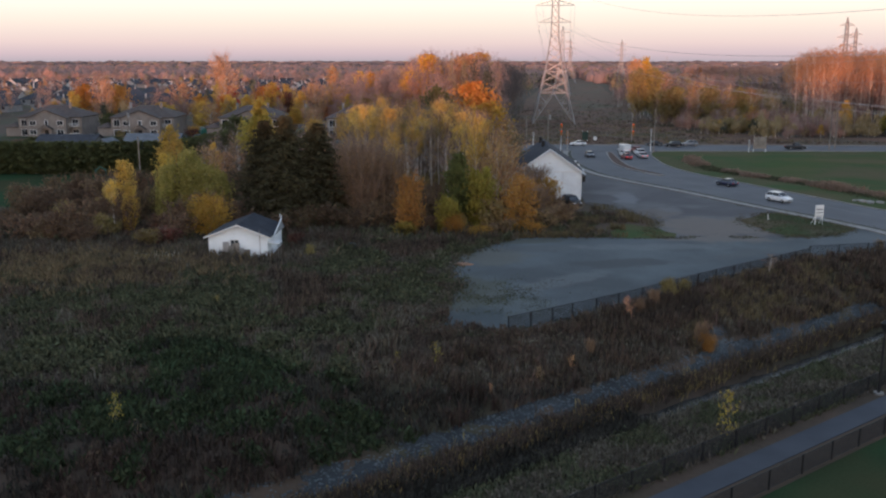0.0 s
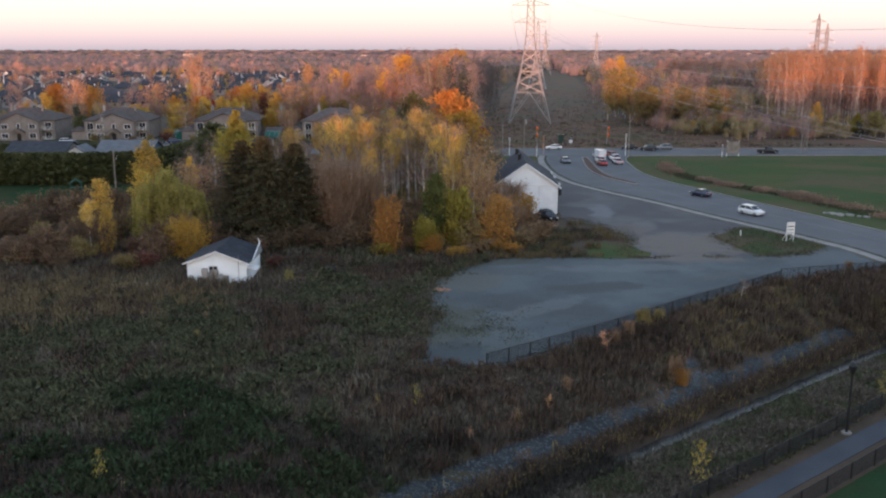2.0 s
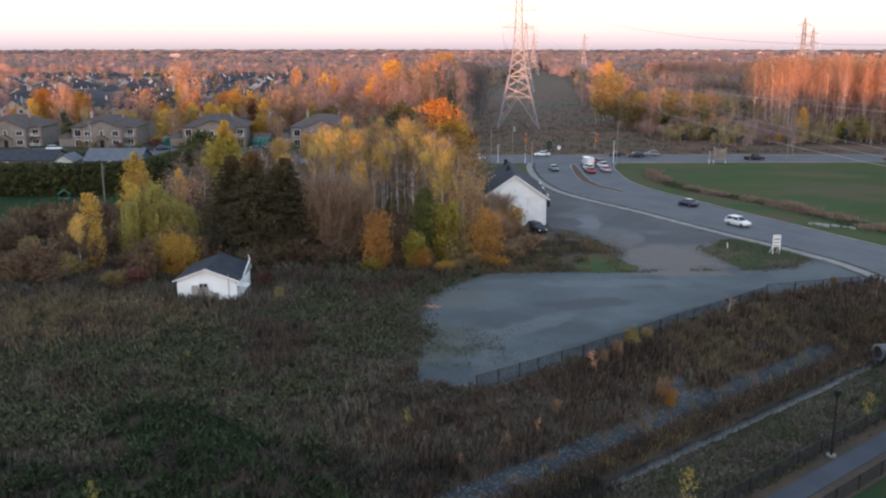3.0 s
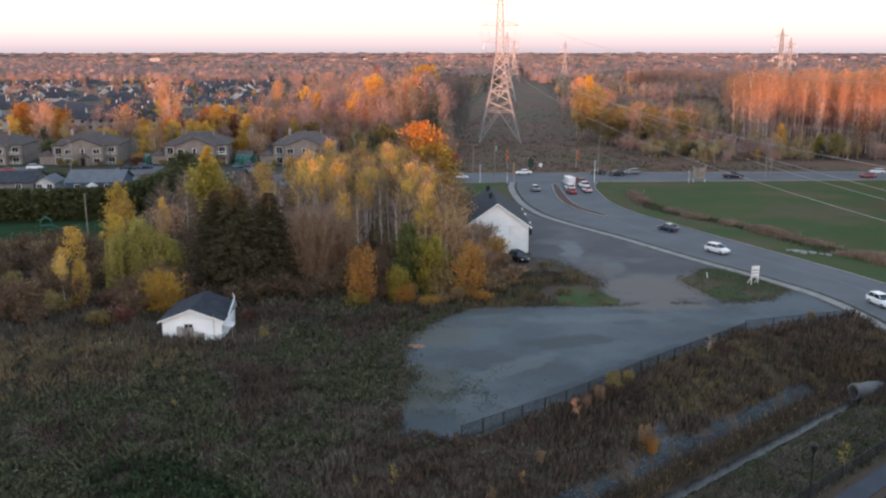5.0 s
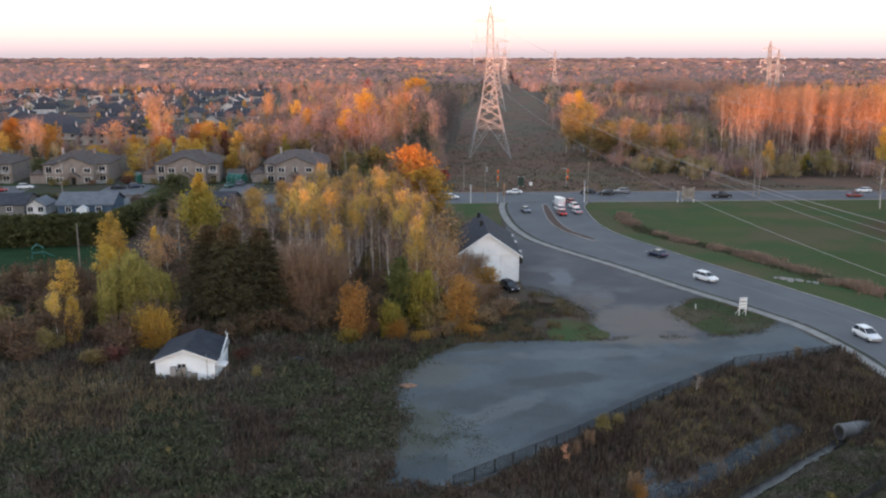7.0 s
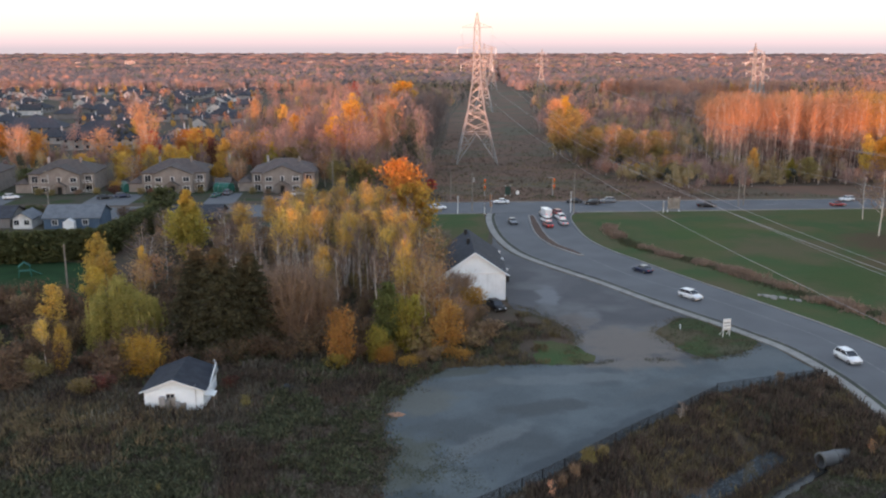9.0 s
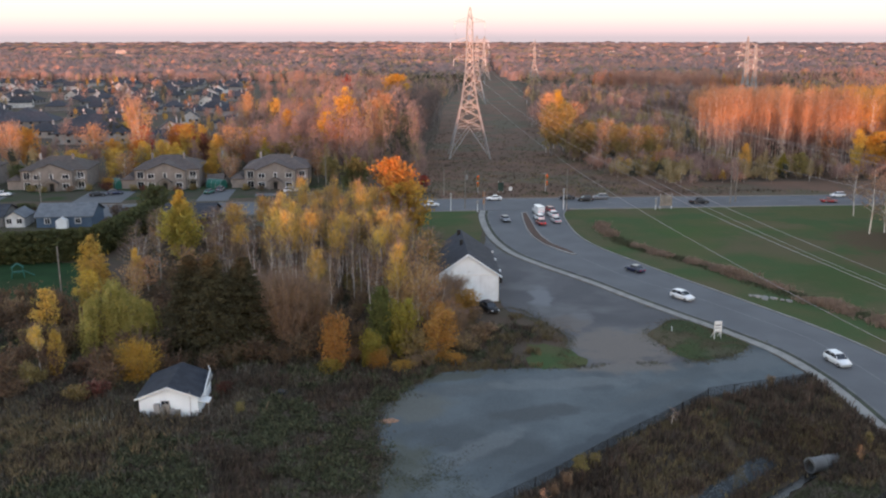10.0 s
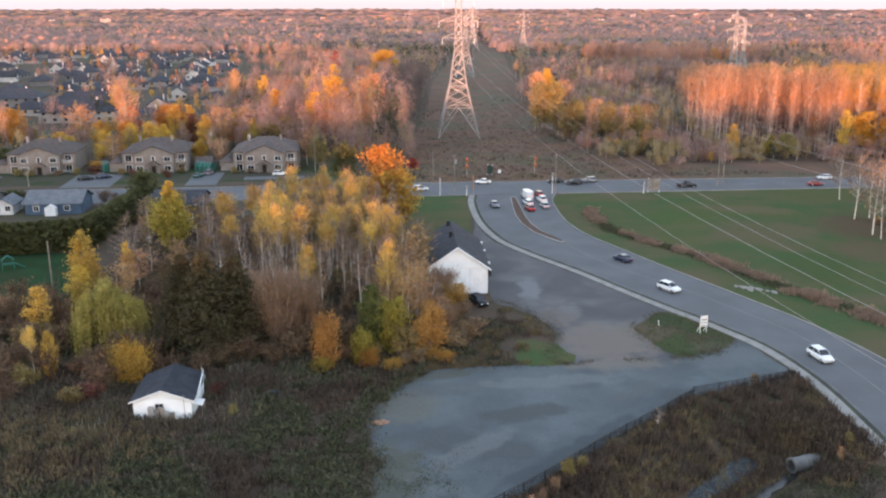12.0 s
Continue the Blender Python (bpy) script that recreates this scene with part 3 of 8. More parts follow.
PROFILES = {
    "round": lambda h: np.sqrt(np.clip(1 - (2 * h - 0.95) ** 2, 0.03, 1)),
    "poplar": lambda h: 0.35 + 0.65 * np.sin(np.pi * np.clip(h * 0.9 + 0.12, 0, 1)),
    "cone": lambda h: np.clip(1.04 - h, 0.03, 1) ** 0.72,
    "vase": lambda h: 0.25 + 0.75 * h ** 0.8,
    "spire": lambda h: 0.05 + 1.2 * np.clip(1 - h, 0, 1) ** 1.05 * np.clip(0.55 + 2.5 * h, 0, 1),
    "flame": lambda h: 0.12 + 0.88 * np.sin(np.pi * np.clip(h * 0.82 + 0.17, 0, 1)) ** 0.9,
    "egg": lambda h: np.sqrt(np.clip(1 - (1.55 * h - 0.55) ** 2, 0.02, 1)),
}


def tree_meshes(seed, H, R, base, shape, limbs, nleaf, size, leafmat, bark, twigs=0, twigmat=None, rise=0.5, droop=0.0, spread=0.16, trunk=0.018, fill=0.25, stems=1):
    """The trunk mesh and the crown mesh of one tree."""
    r = np.random.default_rng(seed)
    segs, P, TP, TD = [], [], [], []
    for st in range(stems):
        lean = r.normal(0, 0.035 if stems == 1 else 0.16, 2) * H
        top = np.array([lean[0], lean[1], H * (0.97 if stems == 1 else r.uniform(0.75, 0.97))])
        foot = np.array([0, 0, -0.15]) if stems == 1 else np.array([*r.normal(0, 0.12 * R, 2), -0.15])
        mid = (foot + top) / 2 + np.array([*r.normal(0, 0.012 * H, 2), 0])
        tr = max(trunk * H / math.sqrt(stems), 0.03)
        segs += [(foot, mid, tr, tr * 0.6), (mid, top, tr * 0.6, 0.02)]
        for k in range(max(3, limbs // stems)):
            h = (k + r.uniform(0.1, 0.9)) / max(3, limbs // stems)
            z = base + (1 - base) * h
            z0 = max(0.02, z - rise * 0.28 * R / H * PROFILES[shape](h))
            p0 = foot + (mid - foot) * min(1, z0 * 2) if z0 < 0.5 else mid + (top - mid) * (z0 - 0.5) * 2
            az = r.uniform(0, 2 * np.pi) if shape != "cone" else k * 2.4 + r.uniform(-0.3, 0.3)
            ln = R * PROFILES[shape](h) * r.uniform(0.72, 1.12) * (1 if stems == 1 else 0.75)
            d = np.array([np.cos(az), np.sin(az), rise * r.uniform(0.6, 1.4)])
            if shape == "cone":
                d[2] = -0.12 + 0.3 * h
            p1 = p0 + d * ln
            p1[2] = min(p1[2], H * 1.01)
            segs.append((p0, p1, max(0.012, tr * 0.35 * (1.1 - h)), 0.008))
            m = max(2, int(nleaf / limbs * (0.5 + PROFILES[shape](h)) * r.uniform(0.55, 1.35)))
            t = r.uniform(fill, 1.06, m)[:, None]
            sp = spread * ln + 0.12
            q = p0 + (p1 - p0) * t + r.normal(0, 1, (m, 3)) * sp * np.array([1, 1, 0.75 if shape != "cone" else 0.35])
            if shape == "cone":
                q[:, 2] -= 0.10 * ln * t[:, 0] ** 2
            P.append(q)
            if twigs:
                mt = max(2, twigs // limbs)
                tt = r.uniform(0.15, 1, mt)[:, None]
                TP.append(p0 + (p1 - p0) * tt)
                TD.append(d + r.normal(0, 0.45, (mt, 3)) + [0, 0, 0.35])
    P = np.concatenate(P)
    P = P[P[:, 2] > 0.05]
    trunk_me = np_mesh("trunk", *tubes(segs), bark)
    crown = None
    if nleaf:
        V, F = leaves(r, P, size * 1.15, droop, tri=True)
        crown = np_mesh("crown", V, F, leafmat)
    tw = None
    if twigs:
        TP, TD = np.concatenate(TP), np.concatenate(TD)
        tw = np_mesh("twig_work", *slivers(r, TP, TD, 0.14 * H if stems == 1 else 0.22 * H, 0.026, True), twigmat or M_TWIG)
    return trunk_me, crown, tw


def willow_meshes(seed, H, R):
    """A weeping crown: strands that hang from many arching limbs under a dome."""
    r = np.random.default_rng(seed)
    segs = [((0, 0, -0.2), (0.3, 0.1, H * 0.42), 0.45, 0.3)]
    P = []
    for k in range(74):
        az, q = r.uniform(0, 2 * np.pi), math.sqrt(r.uniform(0.0, 1.0))
        rad = R * q * r.uniform(0.78, 1.08) * (1 + 0.13 * math.sin(3 * az + 1) + 0.09 * math.sin(5 * az))
        tip = np.array([np.cos(az) * rad, np.sin(az) * rad, H * (0.34 + 0.64 * math.sqrt(max(0.02, 1 - (q * 0.97) ** 2)) * r.uniform(0.72, 1.08) * (1 + 0.10 * math.sin(2 * az + 0.5)))])
        segs.append(((0.2, 0.1, H * r.uniform(0.3, 0.42)), tip - np.array([0, 0, 0.5]), 0.10, 0.03))
        for j in range(13):
            st = tip + np.array([*r.normal(0, 0.55, 2), r.normal(-0.1, 0.3)])
            ln = min(r.uniform(1.5, 6.5) * (0.5 + 1.0 * q), st[2] - 0.3)
            m = int(6 * ln) + 2
            zz = np.linspace(0, 1, m)
            out = np.array([np.cos(az), np.sin(az), 0]) * 0.5 * q
            P.append(st + out * zz[:, None] - np.array([0, 0, 1]) * (ln * zz ** 1.3)[:, None] + r.normal(0, 0.07, (m, 3)))
    P = np.concatenate(P)
    V, F = leaves(r, P, 0.21, droop=1.0, slim=0.38)
    return np_mesh("trunk", *tubes(segs), M_BARK), np_mesh("crown", V, F, L_WILLOW), None


KINDS = {
    "birch": ("slender young birch with yellow upper leaves", dict(H=14, R=1.5, base=0.54, shape="flame", limbs=36, nleaf=2100, size=0.105, leafmat=L_BIRCH, bark=M_BIRCH, twigs=240, rise=1.7, droop=-0.6, spread=0.2, trunk=0.010)),
    "birch_olive": ("slender birch with thin olive-yellow leaves", dict(H=14, R=1.8, base=0.46, shape="flame", limbs=30, nleaf=800, size=0.15, leafmat=L_OLIVE, bark=M_BIRCH, twigs=170, rise=0.9, trunk=0.009)),
    "bare": ("bare grey tree with fine twigs", dict(H=13, R=2.2, base=0.3, shape="poplar", limbs=30, nleaf=110, size=0.16, leafmat=L_PEACH, bark=M_BIRCH, twigs=560, rise=1.0, trunk=0.009)),
    "pole": ("bare young stem with fine grey twigs", dict(H=10, R=1.1, base=0.3, shape="poplar", limbs=16, nleaf=30, size=0.14, leafmat=L_PEACH, bark=M_BIRCH, twigs=230, rise=1.4, trunk=0.008)),
    "poplar": ("narrow golden poplar in autumn leaf", dict(H=10, R=1.9, base=0.12, shape="flame", limbs=40, nleaf=2000, size=0.15, droop=-0.6, leafmat=L_GOLD, bark=M_BARK, rise=1.2, trunk=0.012)),
    "lime": ("full yellow-green tree with pointed crown", dict(H=13, R=4.0, base=0.15, shape="spire", limbs=70, nleaf=4200, size=0.26, leafmat=L_LIME, bark=M_BARK, rise=0.7)),
    "maple": ("round orange maple in autumn colour", dict(H=16, R=5.0, base=0.08, shape="egg", limbs=80, nleaf=3600, size=0.30, leafmat=L_ORANGE, bark=M_BARK, rise=0.55)),
    "amber": ("broad amber tree in autumn leaf", dict(H=10, R=3.6, base=0.15, shape="round", limbs=50, nleaf=2000, size=0.24, leafmat=L_AMBER, bark=M_BARK, rise=0.6)),
    "russet": ("half-bare russet tree in late autumn", dict(H=11, R=2.8, base=0.25, shape="round", limbs=40, nleaf=750, size=0.20, leafmat=L_PEACH, bark=M_BIRCH, twigs=420, rise=0.9, trunk=0.01)),
    "olive": ("olive-green tree thinning in autumn", dict(H=14, R=3.6, base=0.2, shape="egg", limbs=50, nleaf=2000, size=0.26, leafmat=L_OLIVE, bark=M_BARK, rise=0.7)),
    "spruce": ("tall dark spruce with layered branches", dict(H=16, R=4.9, base=0.04, shape="cone", limbs=170, nleaf=17000, size=0.17, leafmat=L_SPRUCE, bark=M_BARK, rise=0.0, spread=0.11, fill=0.15)),
    "green": ("round dark green leafy tree", dict(H=9, R=3.4, base=0.12, shape="round", limbs=50, nleaf=2200, size=0.25, leafmat=L_CEDAR, bark=M_BARK, rise=0.6)),
}
KINDS["goldtree"] = ("tall golden tree in full autumn leaf", dict(H=24, R=4.4, base=0.25, shape="egg", limbs=60, nleaf=3600, size=0.30, leafmat=L_SUNGOLD, bark=M_BARK, rise=1.0, droop=-0.4, trunk=0.010))
KINDS["salmon"] = ("tall salmon-coloured tree with thinning leaves", dict(H=24, R=4.0, base=0.3, shape="egg", limbs=60, nleaf=2400, size=0.26, leafmat=L_SALMON, bark=M_BIRCH, twigs=300, rise=1.2, droop=-0.6, trunk=0.009))
KINDS["redtree"] = ("bright red tree among the woods", dict(H=24, R=2.6, base=0.3, shape="egg", limbs=40, nleaf=1600, size=0.30, leafmat=L_SCARLET, bark=M_BARK, rise=0.8))
# the low sun's salmon tint is put into these twigs' base colour
M_PEACHTWIG = shader("sunlit_pale_twigs", (0.44, 0.29, 0.21), (0.34, 0.23, 0.17), 0.5, 0.9, isle=0.3)
KINDS["fan"] = ("tall half-bare tree with upswept branches, sunset tint in their colour", dict(H=24, R=4.4, base=0.25, shape="poplar", limbs=60, nleaf=1300, size=0.24, leafmat=L_SALMON, bark=M_BIRCH, twigs=1500, twigmat=M_PEACHTWIG, rise=2.0, trunk=0.010))
KINDS["sapling"] = ("thin yellow sapling among the weeds", dict(H=3, R=0.8, base=0.2, shape="egg", limbs=16, nleaf=130, size=0.09, leafmat=L_LIME, bark=M_BARK, twigs=40, rise=1.0, trunk=0.01, spread=0.2))
KINDS["sapling_orange"] = ("thin orange sapling among the weeds", dict(H=3, R=0.8, base=0.15, shape="egg", limbs=16, nleaf=240, size=0.09, leafmat=L_SALMON, bark=M_BARK, twigs=40, rise=1.0, trunk=0.01, spread=0.2))
BUSHES = {
    "amber_bush": ("dense round bush with amber leaves", dict(H=6.2, R=3.9, base=0.05, shape="round", limbs=110, nleaf=5200, size=0.13, leafmat=L_AMBER, bark=M_BARK, rise=0.7, stems=6, spread=0.26)),
    "orange_bush": ("tall bush with bright orange leaves", dict(H=5.5, R=2.5, base=0.05, shape="egg", limbs=50, nleaf=1900, size=0.17, leafmat=L_ORANGE, bark=M_BARK, rise=0.9, stems=5)),
    "gold_bush": ("tall bush with orange-gold leaves", dict(H=6.5, R=2.6, base=0.04, shape="egg", limbs=80, nleaf=3200, size=0.14, leafmat=L_FIRE, bark=M_BARK, rise=0.9, stems=5, spread=0.24)),
    "lime_bush": ("leafy bush in yellow-green autumn colour", dict(H=4.5, R=2.6, base=0.04, shape="round", limbs=50, nleaf=1900, size=0.18, leafmat=L_LIME, bark=M_BARK, rise=0.8, stems=5)),
    "brown_bush": ("large bare brown bush of upright twigs", dict(H=9.2, R=5.6, base=0.08, shape="poplar", limbs=150, nleaf=7600, size=0.11, leafmat=L_BRUSH, bark=M_STRAWTWIG, twigs=4600, twigmat=M_STRAWTWIG, rise=2.0, stems=20, trunk=0.013)),
    "red_bush": ("low twiggy bush of dark red", dict(H=3.2, R=2.2, base=0.05, shape="round", limbs=40, nleaf=700, size=0.15, leafmat=L_RED, bark=M_TWIGRED, twigs=500, twigmat=M_TWIGRED, rise=0.9, stems=6)),
    "rust_bush": ("rust-coloured bush with half-bare twigs", dict(H=4.5, R=2.6, base=0.05, shape="round", limbs=44, nleaf=1100, size=0.15, leafmat=L_BRUSH, bark=M_TWIGRED, twigs=900, twigmat=M_TWIGRED, rise=1.0, stems=8)),
    "dark_bush": ("dark brown half-bare thicket bush", dict(H=3.6, R=2.6, base=0.03, shape="round", limbs=40, nleaf=700, size=0.15, leafmat=L_THICKET, bark=M_TWIGDARK, twigs=560, twigmat=M_TWIGDARK, rise=1.2, stems=9)),
    "olive_bush": ("olive scrub bush thinning in autumn", dict(H=3.4, R=2.2, base=0.04, shape="round", limbs=36, nleaf=1100, size=0.15, leafmat=L_OLIVE, bark=M_BARK, twigs=150, rise=0.8, stems=6)),
    "hedge_cedar": ("tall clipped dark green cedar in a hedge", dict(H=6.7, R=1.5, base=0.02, shape="poplar", limbs=60, nleaf=900, size=0.28, leafmat=L_CEDAR, bark=M_BARK, rise=0.8)),
    "cedar": ("dense dark green columnar cedar", dict(H=8.6, R=1.9, base=0.02, shape="egg", limbs=110, nleaf=4600, size=0.16, leafmat=L_ARBOR, bark=M_BARK, rise=0.8)),
}
STOCK = {}


def stock(kind, variants=3):
    """Makes the first trees of a kind once; later ones share their meshes."""
    if kind not in STOCK:
        label, spec = {**KINDS, **BUSHES}.get(kind, ("pale green weeping willow with hanging leaves", None))
        STOCK[kind] = [(willow_meshes(40 + v, 10.6, 5.0) if kind == "willow" else tree_meshes(sum(map(ord, kind)) + 17 * v, **spec)) for v in range(variants if spec else 1)], label, (spec or {"H": 10.6, "R": 5.0})
    return STOCK[kind]


TREE_R = random.Random(11)


def plant(kind, x, y, H=None, R=None, label="", group="", variants=3):
    """One tree or bush at a place, of height H and radius R."""
    sets, text, spec = stock(kind, variants)
    me = TREE_R.choice(sets)
    sz = (H or spec["H"]) / spec["H"]
    sr = (R / spec["R"]) if R else sz
    m = pose(x, y, float(ground_z(x, y)), rz=TREE_R.uniform(0, 360)) @ Matrix.Diagonal((sr, sr, sz, 1))
    bush = kind in BUSHES and "cedar" not in kind
    ob = thing("bush" if bush else ("willow" if kind == "willow" else "spruce" if kind == "spruce" else "tree"), label or text, "bush" if bush else "tree", group, m)
    part("trunk", me[0], ob)
    if me[1]:
        part("crown", me[1], ob)
    if me[2]:
        tagged(part("twig_work", me[2], ob), kind="stuff")
    return ob


for x, y, h, rr_ in ((-21.4, 127, 16.2, 5.6), (-26.4, 128.5, 15.4, 5.4), (-17.9, 129.0, 15.0, 5.7)):
    plant("spruce", x, y, h, rr_, group="spruces behind the cottage")
plant("willow", -37.5, 131)
plant("amber_bush", -30.9, 117.6, 5.8, 3.1)
plant("poplar", -42.6, 119.5, 7.4, 1.1)
plant("birch", -45.2, 121, 7.6, 0.9)
plant("olive_bush", -45.4, 117.5, 3.6, 2.2)
plant("olive_bush", -34.6, 120.5, 5.0, 1.8)
for x, y, h, rr_ in ((-47.4, 156.3, 12.4, 2.4), (-44.8, 152, 10.0, 2.4), (-46.4, 149, 8.4, 2.0), (-49.4, 137, 8.6, 1.9), (-41.5, 161, 9.0, 1.4), (-49.2, 158, 8.5, 1.4)):
    plant("poplar", x, y, h, rr_, group="golden poplars near the lawn")
plant("lime", -37.7, 184, 16.0, 4.4)
plant("maple", 6.4, 207, 18.6, 5.3)
plant("amber", 9.8, 199.0, 14.5, 5.6, "broad dull amber tree below an orange maple")
plant("green", -1.3, 221, 17.0, 3.8, "dark green tree turning olive")
plant("cedar", 1.9, 125.0, 10.8, 1.75)
for x, y, h, rr_ in ((-15.2, 131.5, 10.4, 4.4), (-11.6, 129.5, 11.0, 4.8), (-8.4, 131.5, 9.4, 4.2)):
    plant("brown_bush", x, y, h, rr_, group="brown bushes behind the cottage")
for x, y, h, rr_ in ((-19.5, 122.5, 3.2, 2.6), (-16.0, 124.0, 3.6, 2.8), (-12.5, 123.0, 3.0, 2.6), (-9.0, 124.5, 3.6, 2.6), (-7.0, 127.5, 4.6, 2.4), (-2.0, 125.5, 5.0, 2.4), (-4.5, 130.0, 6.0, 2.8), (3.0, 130.0, 5.0, 2.6), (-22.5, 120.5, 2.8, 2.4), (-26.5, 119.0, 3.4, 2.6), (-33.5, 124.0, 5.0, 2.8), (-30.0, 123.5, 4.4, 2.6), (8.6, 128.5, 4.2, 2.4), (12.0, 139.0, 4.0, 2.6)):
    plant("dark_bush", x, y, h, rr_, group="thicket behind the cottage")
plant("gold_bush", -4.4, 120.2, 8.8, 2.2)
plant("lime_bush", -5.4, 118.4, 2.2, 1.8)
plant("lime_bush", 0.2, 121.0, 5.2, 2.1)
plant("amber_bush", 1.6, 119.6, 3.0, 1.8)
plant("lime_bush", 5.0, 125.0, 8.6, 2.7, "tall leafy bush in olive-gold autumn colour")
plant("olive_bush", 7.2, 124.0, 4.6, 2.6)
plant("amber_bush", 5.2, 118.2, 1.7, 1.9)
plant("gold_bush", 10.6, 124.6, 7.6, 2.6, "amber young tree with thin leaves beside the barn")
plant("russet", 8.2, 131.5, 12.5, 2.2)
plant("russet", 10.4, 136, 11.0, 2.0)
plant("russet", 6.0, 134, 12.5, 2.2)
plant("birch", 4.7, 133, 15.2, 1.7)
plant("birch", -8.6, 142, 12.4, 1.5)
plant("bare", -5.6, 142.5, 12.0, 1.5)
plant("birch_olive", 11.4, 151.5, 13.6, 2.4, "pale thin-leaved birch beside the barn roof")
plant("bare", 12.3, 157, 12.2, 2.8)
plant("russet", 12.6, 134, 6.0, 2.0)
plant("brown_bush", 13.8, 131, 4.6, 2.4, "tan half-bare bush beside the barn")
plant("rust_bush", 18.0, 131, 2.8, 2.8)
plant("brown_bush", 13.8, 145.5, 6.0, 4.0, "tan half-bare bush before the barn wall")
plant("gold_bush", 16.4, 142.5, 5.4, 2.2, "amber thinning bush before the barn")
plant("rust_bush", 17.4, 140.0, 2.4, 2.2)
plant("rust_bush", 14.5, 126, 2.8, 2.6)
plant("green", -52.5, 228, 9.5, 4.2)
plant("olive_bush", -16.3, 105.8, 1.6, 0.9)
plant("red_bush", -19.2, 112.6, 1.8, 1.5)
plant("red_bush", -35.2, 112.8, 2.6, 2.4)
# birch wood between the cottage and the barn
tr_ = random.Random(21)


def wood_spots(n, x0, x1, y0, y1, apart, keep=lambda x, y: True):
    got, goes = [], 0
    while len(got) < n and goes < 6000:
        goes += 1
        x, y = tr_.uniform(x0, x1), tr_.uniform(y0, y1)
        if keep(x, y) and all((x - a) ** 2 + (y - b2) ** 2 > apart ** 2 for a, b2 in got):
            got.append((x, y))
    return got


# gold crowns stand in loose clumps at the back, bare stems before and between them
for x, y in wood_spots(50, -17, 8, 158, 203, 2.5, lambda x, y: noise.noise((x / 7, y / 11, 2.0)) > -0.22 and not (x > 2.5 + (190 - y) * 0.25)):
    plant(tr_.choices(["birch", "birch_olive", "bare"], [7.5, 1.2, 1.3])[0], x, y, tr_.uniform(12.0, 16.0), tr_.uniform(1.3, 2.0), group="birch wood", variants=4)
for x, y in wood_spots(84, -20, 9, 140, 194, 1.8, lambda x, y: not (x < -5 and y < 146)):
    plant(tr_.choices(["pole", "bare"], [3, 1])[0], x, y, tr_.uniform(9.5, 13), tr_.uniform(0.9, 1.5), group="birch wood", variants=4)
for x, y in wood_spots(12, 2, 10, 139, 178, 2.6):
    plant(tr_.choice(["russet", "bare", "russet", "bare"]), x, y, tr_.uniform(7, 10), tr_.uniform(1.6, 2.4), group="birch wood", variants=4)
for x, y, h in ((-27.5, 190, 11.5), (-25.2, 178, 9.5), (-22.3, 196, 12.5), (-19.5, 186, 12.0)):
    plant("birch", x, y, h, 1.9, group="birch wood", variants=4)
for x, y in wood_spots(26, -36, -17, 144, 200, 3.2):
    plant(tr_.choice(["bare", "pole", "russet", "rust_bush"]), x, y, tr_.uniform(5, 8.5), tr_.uniform(1.4, 2.4), group="birch wood", variants=4)
for x, y in wood_spots(40, -18, 10, 138, 190, 3.2):
    plant(tr_.choice(["rust_bush", "olive_bush"]), x, y, tr_.uniform(2.0, 4.0), tr_.uniform(1.6, 2.6), group="undergrowth in the birch wood")
for k in range(26):
    x, y = tr_.uniform(-50, -24), tr_.uniform(140, 215)
    if x < -50 + (y - 140) * 0.02:
        continue
    plant(tr_.choice(["bare", "russet", "bare", "birch_olive"]), x, y, tr_.uniform(6.5, 10), tr_.uniform(2, 3), group="scrubby trees")
for k in range(92):
    x, y = tr_.uniform(-66, -33), tr_.uniform(110, 152)
    if (x + 40) ** 2 + (y - 128) ** 2 < 20:
        continue
    plant(tr_.choice(["dark_bush"] * 6 + ["olive_bush", "rust_bush"]), x, y, tr_.uniform(2.2, 5.0), tr_.uniform(2.0, 3.4), group="scrub beside the meadow")
for k in range(22):
    x = tr_.uniform(-4, 14)
    y = 119.5 + abs(tr_.gauss(0, 6)) + (2 if x < 2 else 0)
    plant(tr_.choice(["rust_bush", "olive_bush", "amber_bush"]), x, y, tr_.uniform(1.0, 2.4), tr_.uniform(1.2, 2.0), group="undergrowth along the wood")
for x, y, h, rr_ in ((-47.5, 140.5, 6.0, 2.8), (-44.2, 137.5, 5.4, 2.6), (-51, 143.5, 5.6, 2.8), (-44.0, 128.5, 5.0, 2.4), (-54.5, 142, 4.6, 2.6), (-49.5, 131, 4.2, 2.4)):
    plant("dark_bush", x, y, h, rr_, group="scrub beside the meadow")
# cedar hedge
hl = curve([(-100, 189), (-80, 188), (-66, 188.5), (-58, 192), (-55.5, 202), (-53.5, 215), (-52.5, 224)], 1.3)
for k, p in enumerate(hl):
    plant("hedge_cedar", p[0], p[1], 6.7 + tr_.uniform(-0.15, 0.15), 1.95, "tall clipped dark green cedar in a hedge", "cedar hedge")


# ---- woods ----
def corridor_w(y):
    y = np.asarray(y, float)
    return np.interp(y, [270, 340, 477, 650, 893, 1098, 1290, 2700], [20, 25, 43, 67, 112, 151, 188, 392]) + (2.4 * np.sin(y / 11.0) + 1.8 * np.sin(y / 4.3 + 1)) * smoothstep(300, 380, y)


def corridor_e(y):
    y = np.asarray(y, float)
    return np.interp(y, [270, 300, 338, 357, 438, 597, 825, 1023, 1290, 2700], [88, 84, 78, 77, 87, 110, 145, 170, 196, 402]) + (2.8 * np.sin(y / 14.0 + 2) + 1.8 * np.sin(y / 5.1)) * smoothstep(300, 380, y)


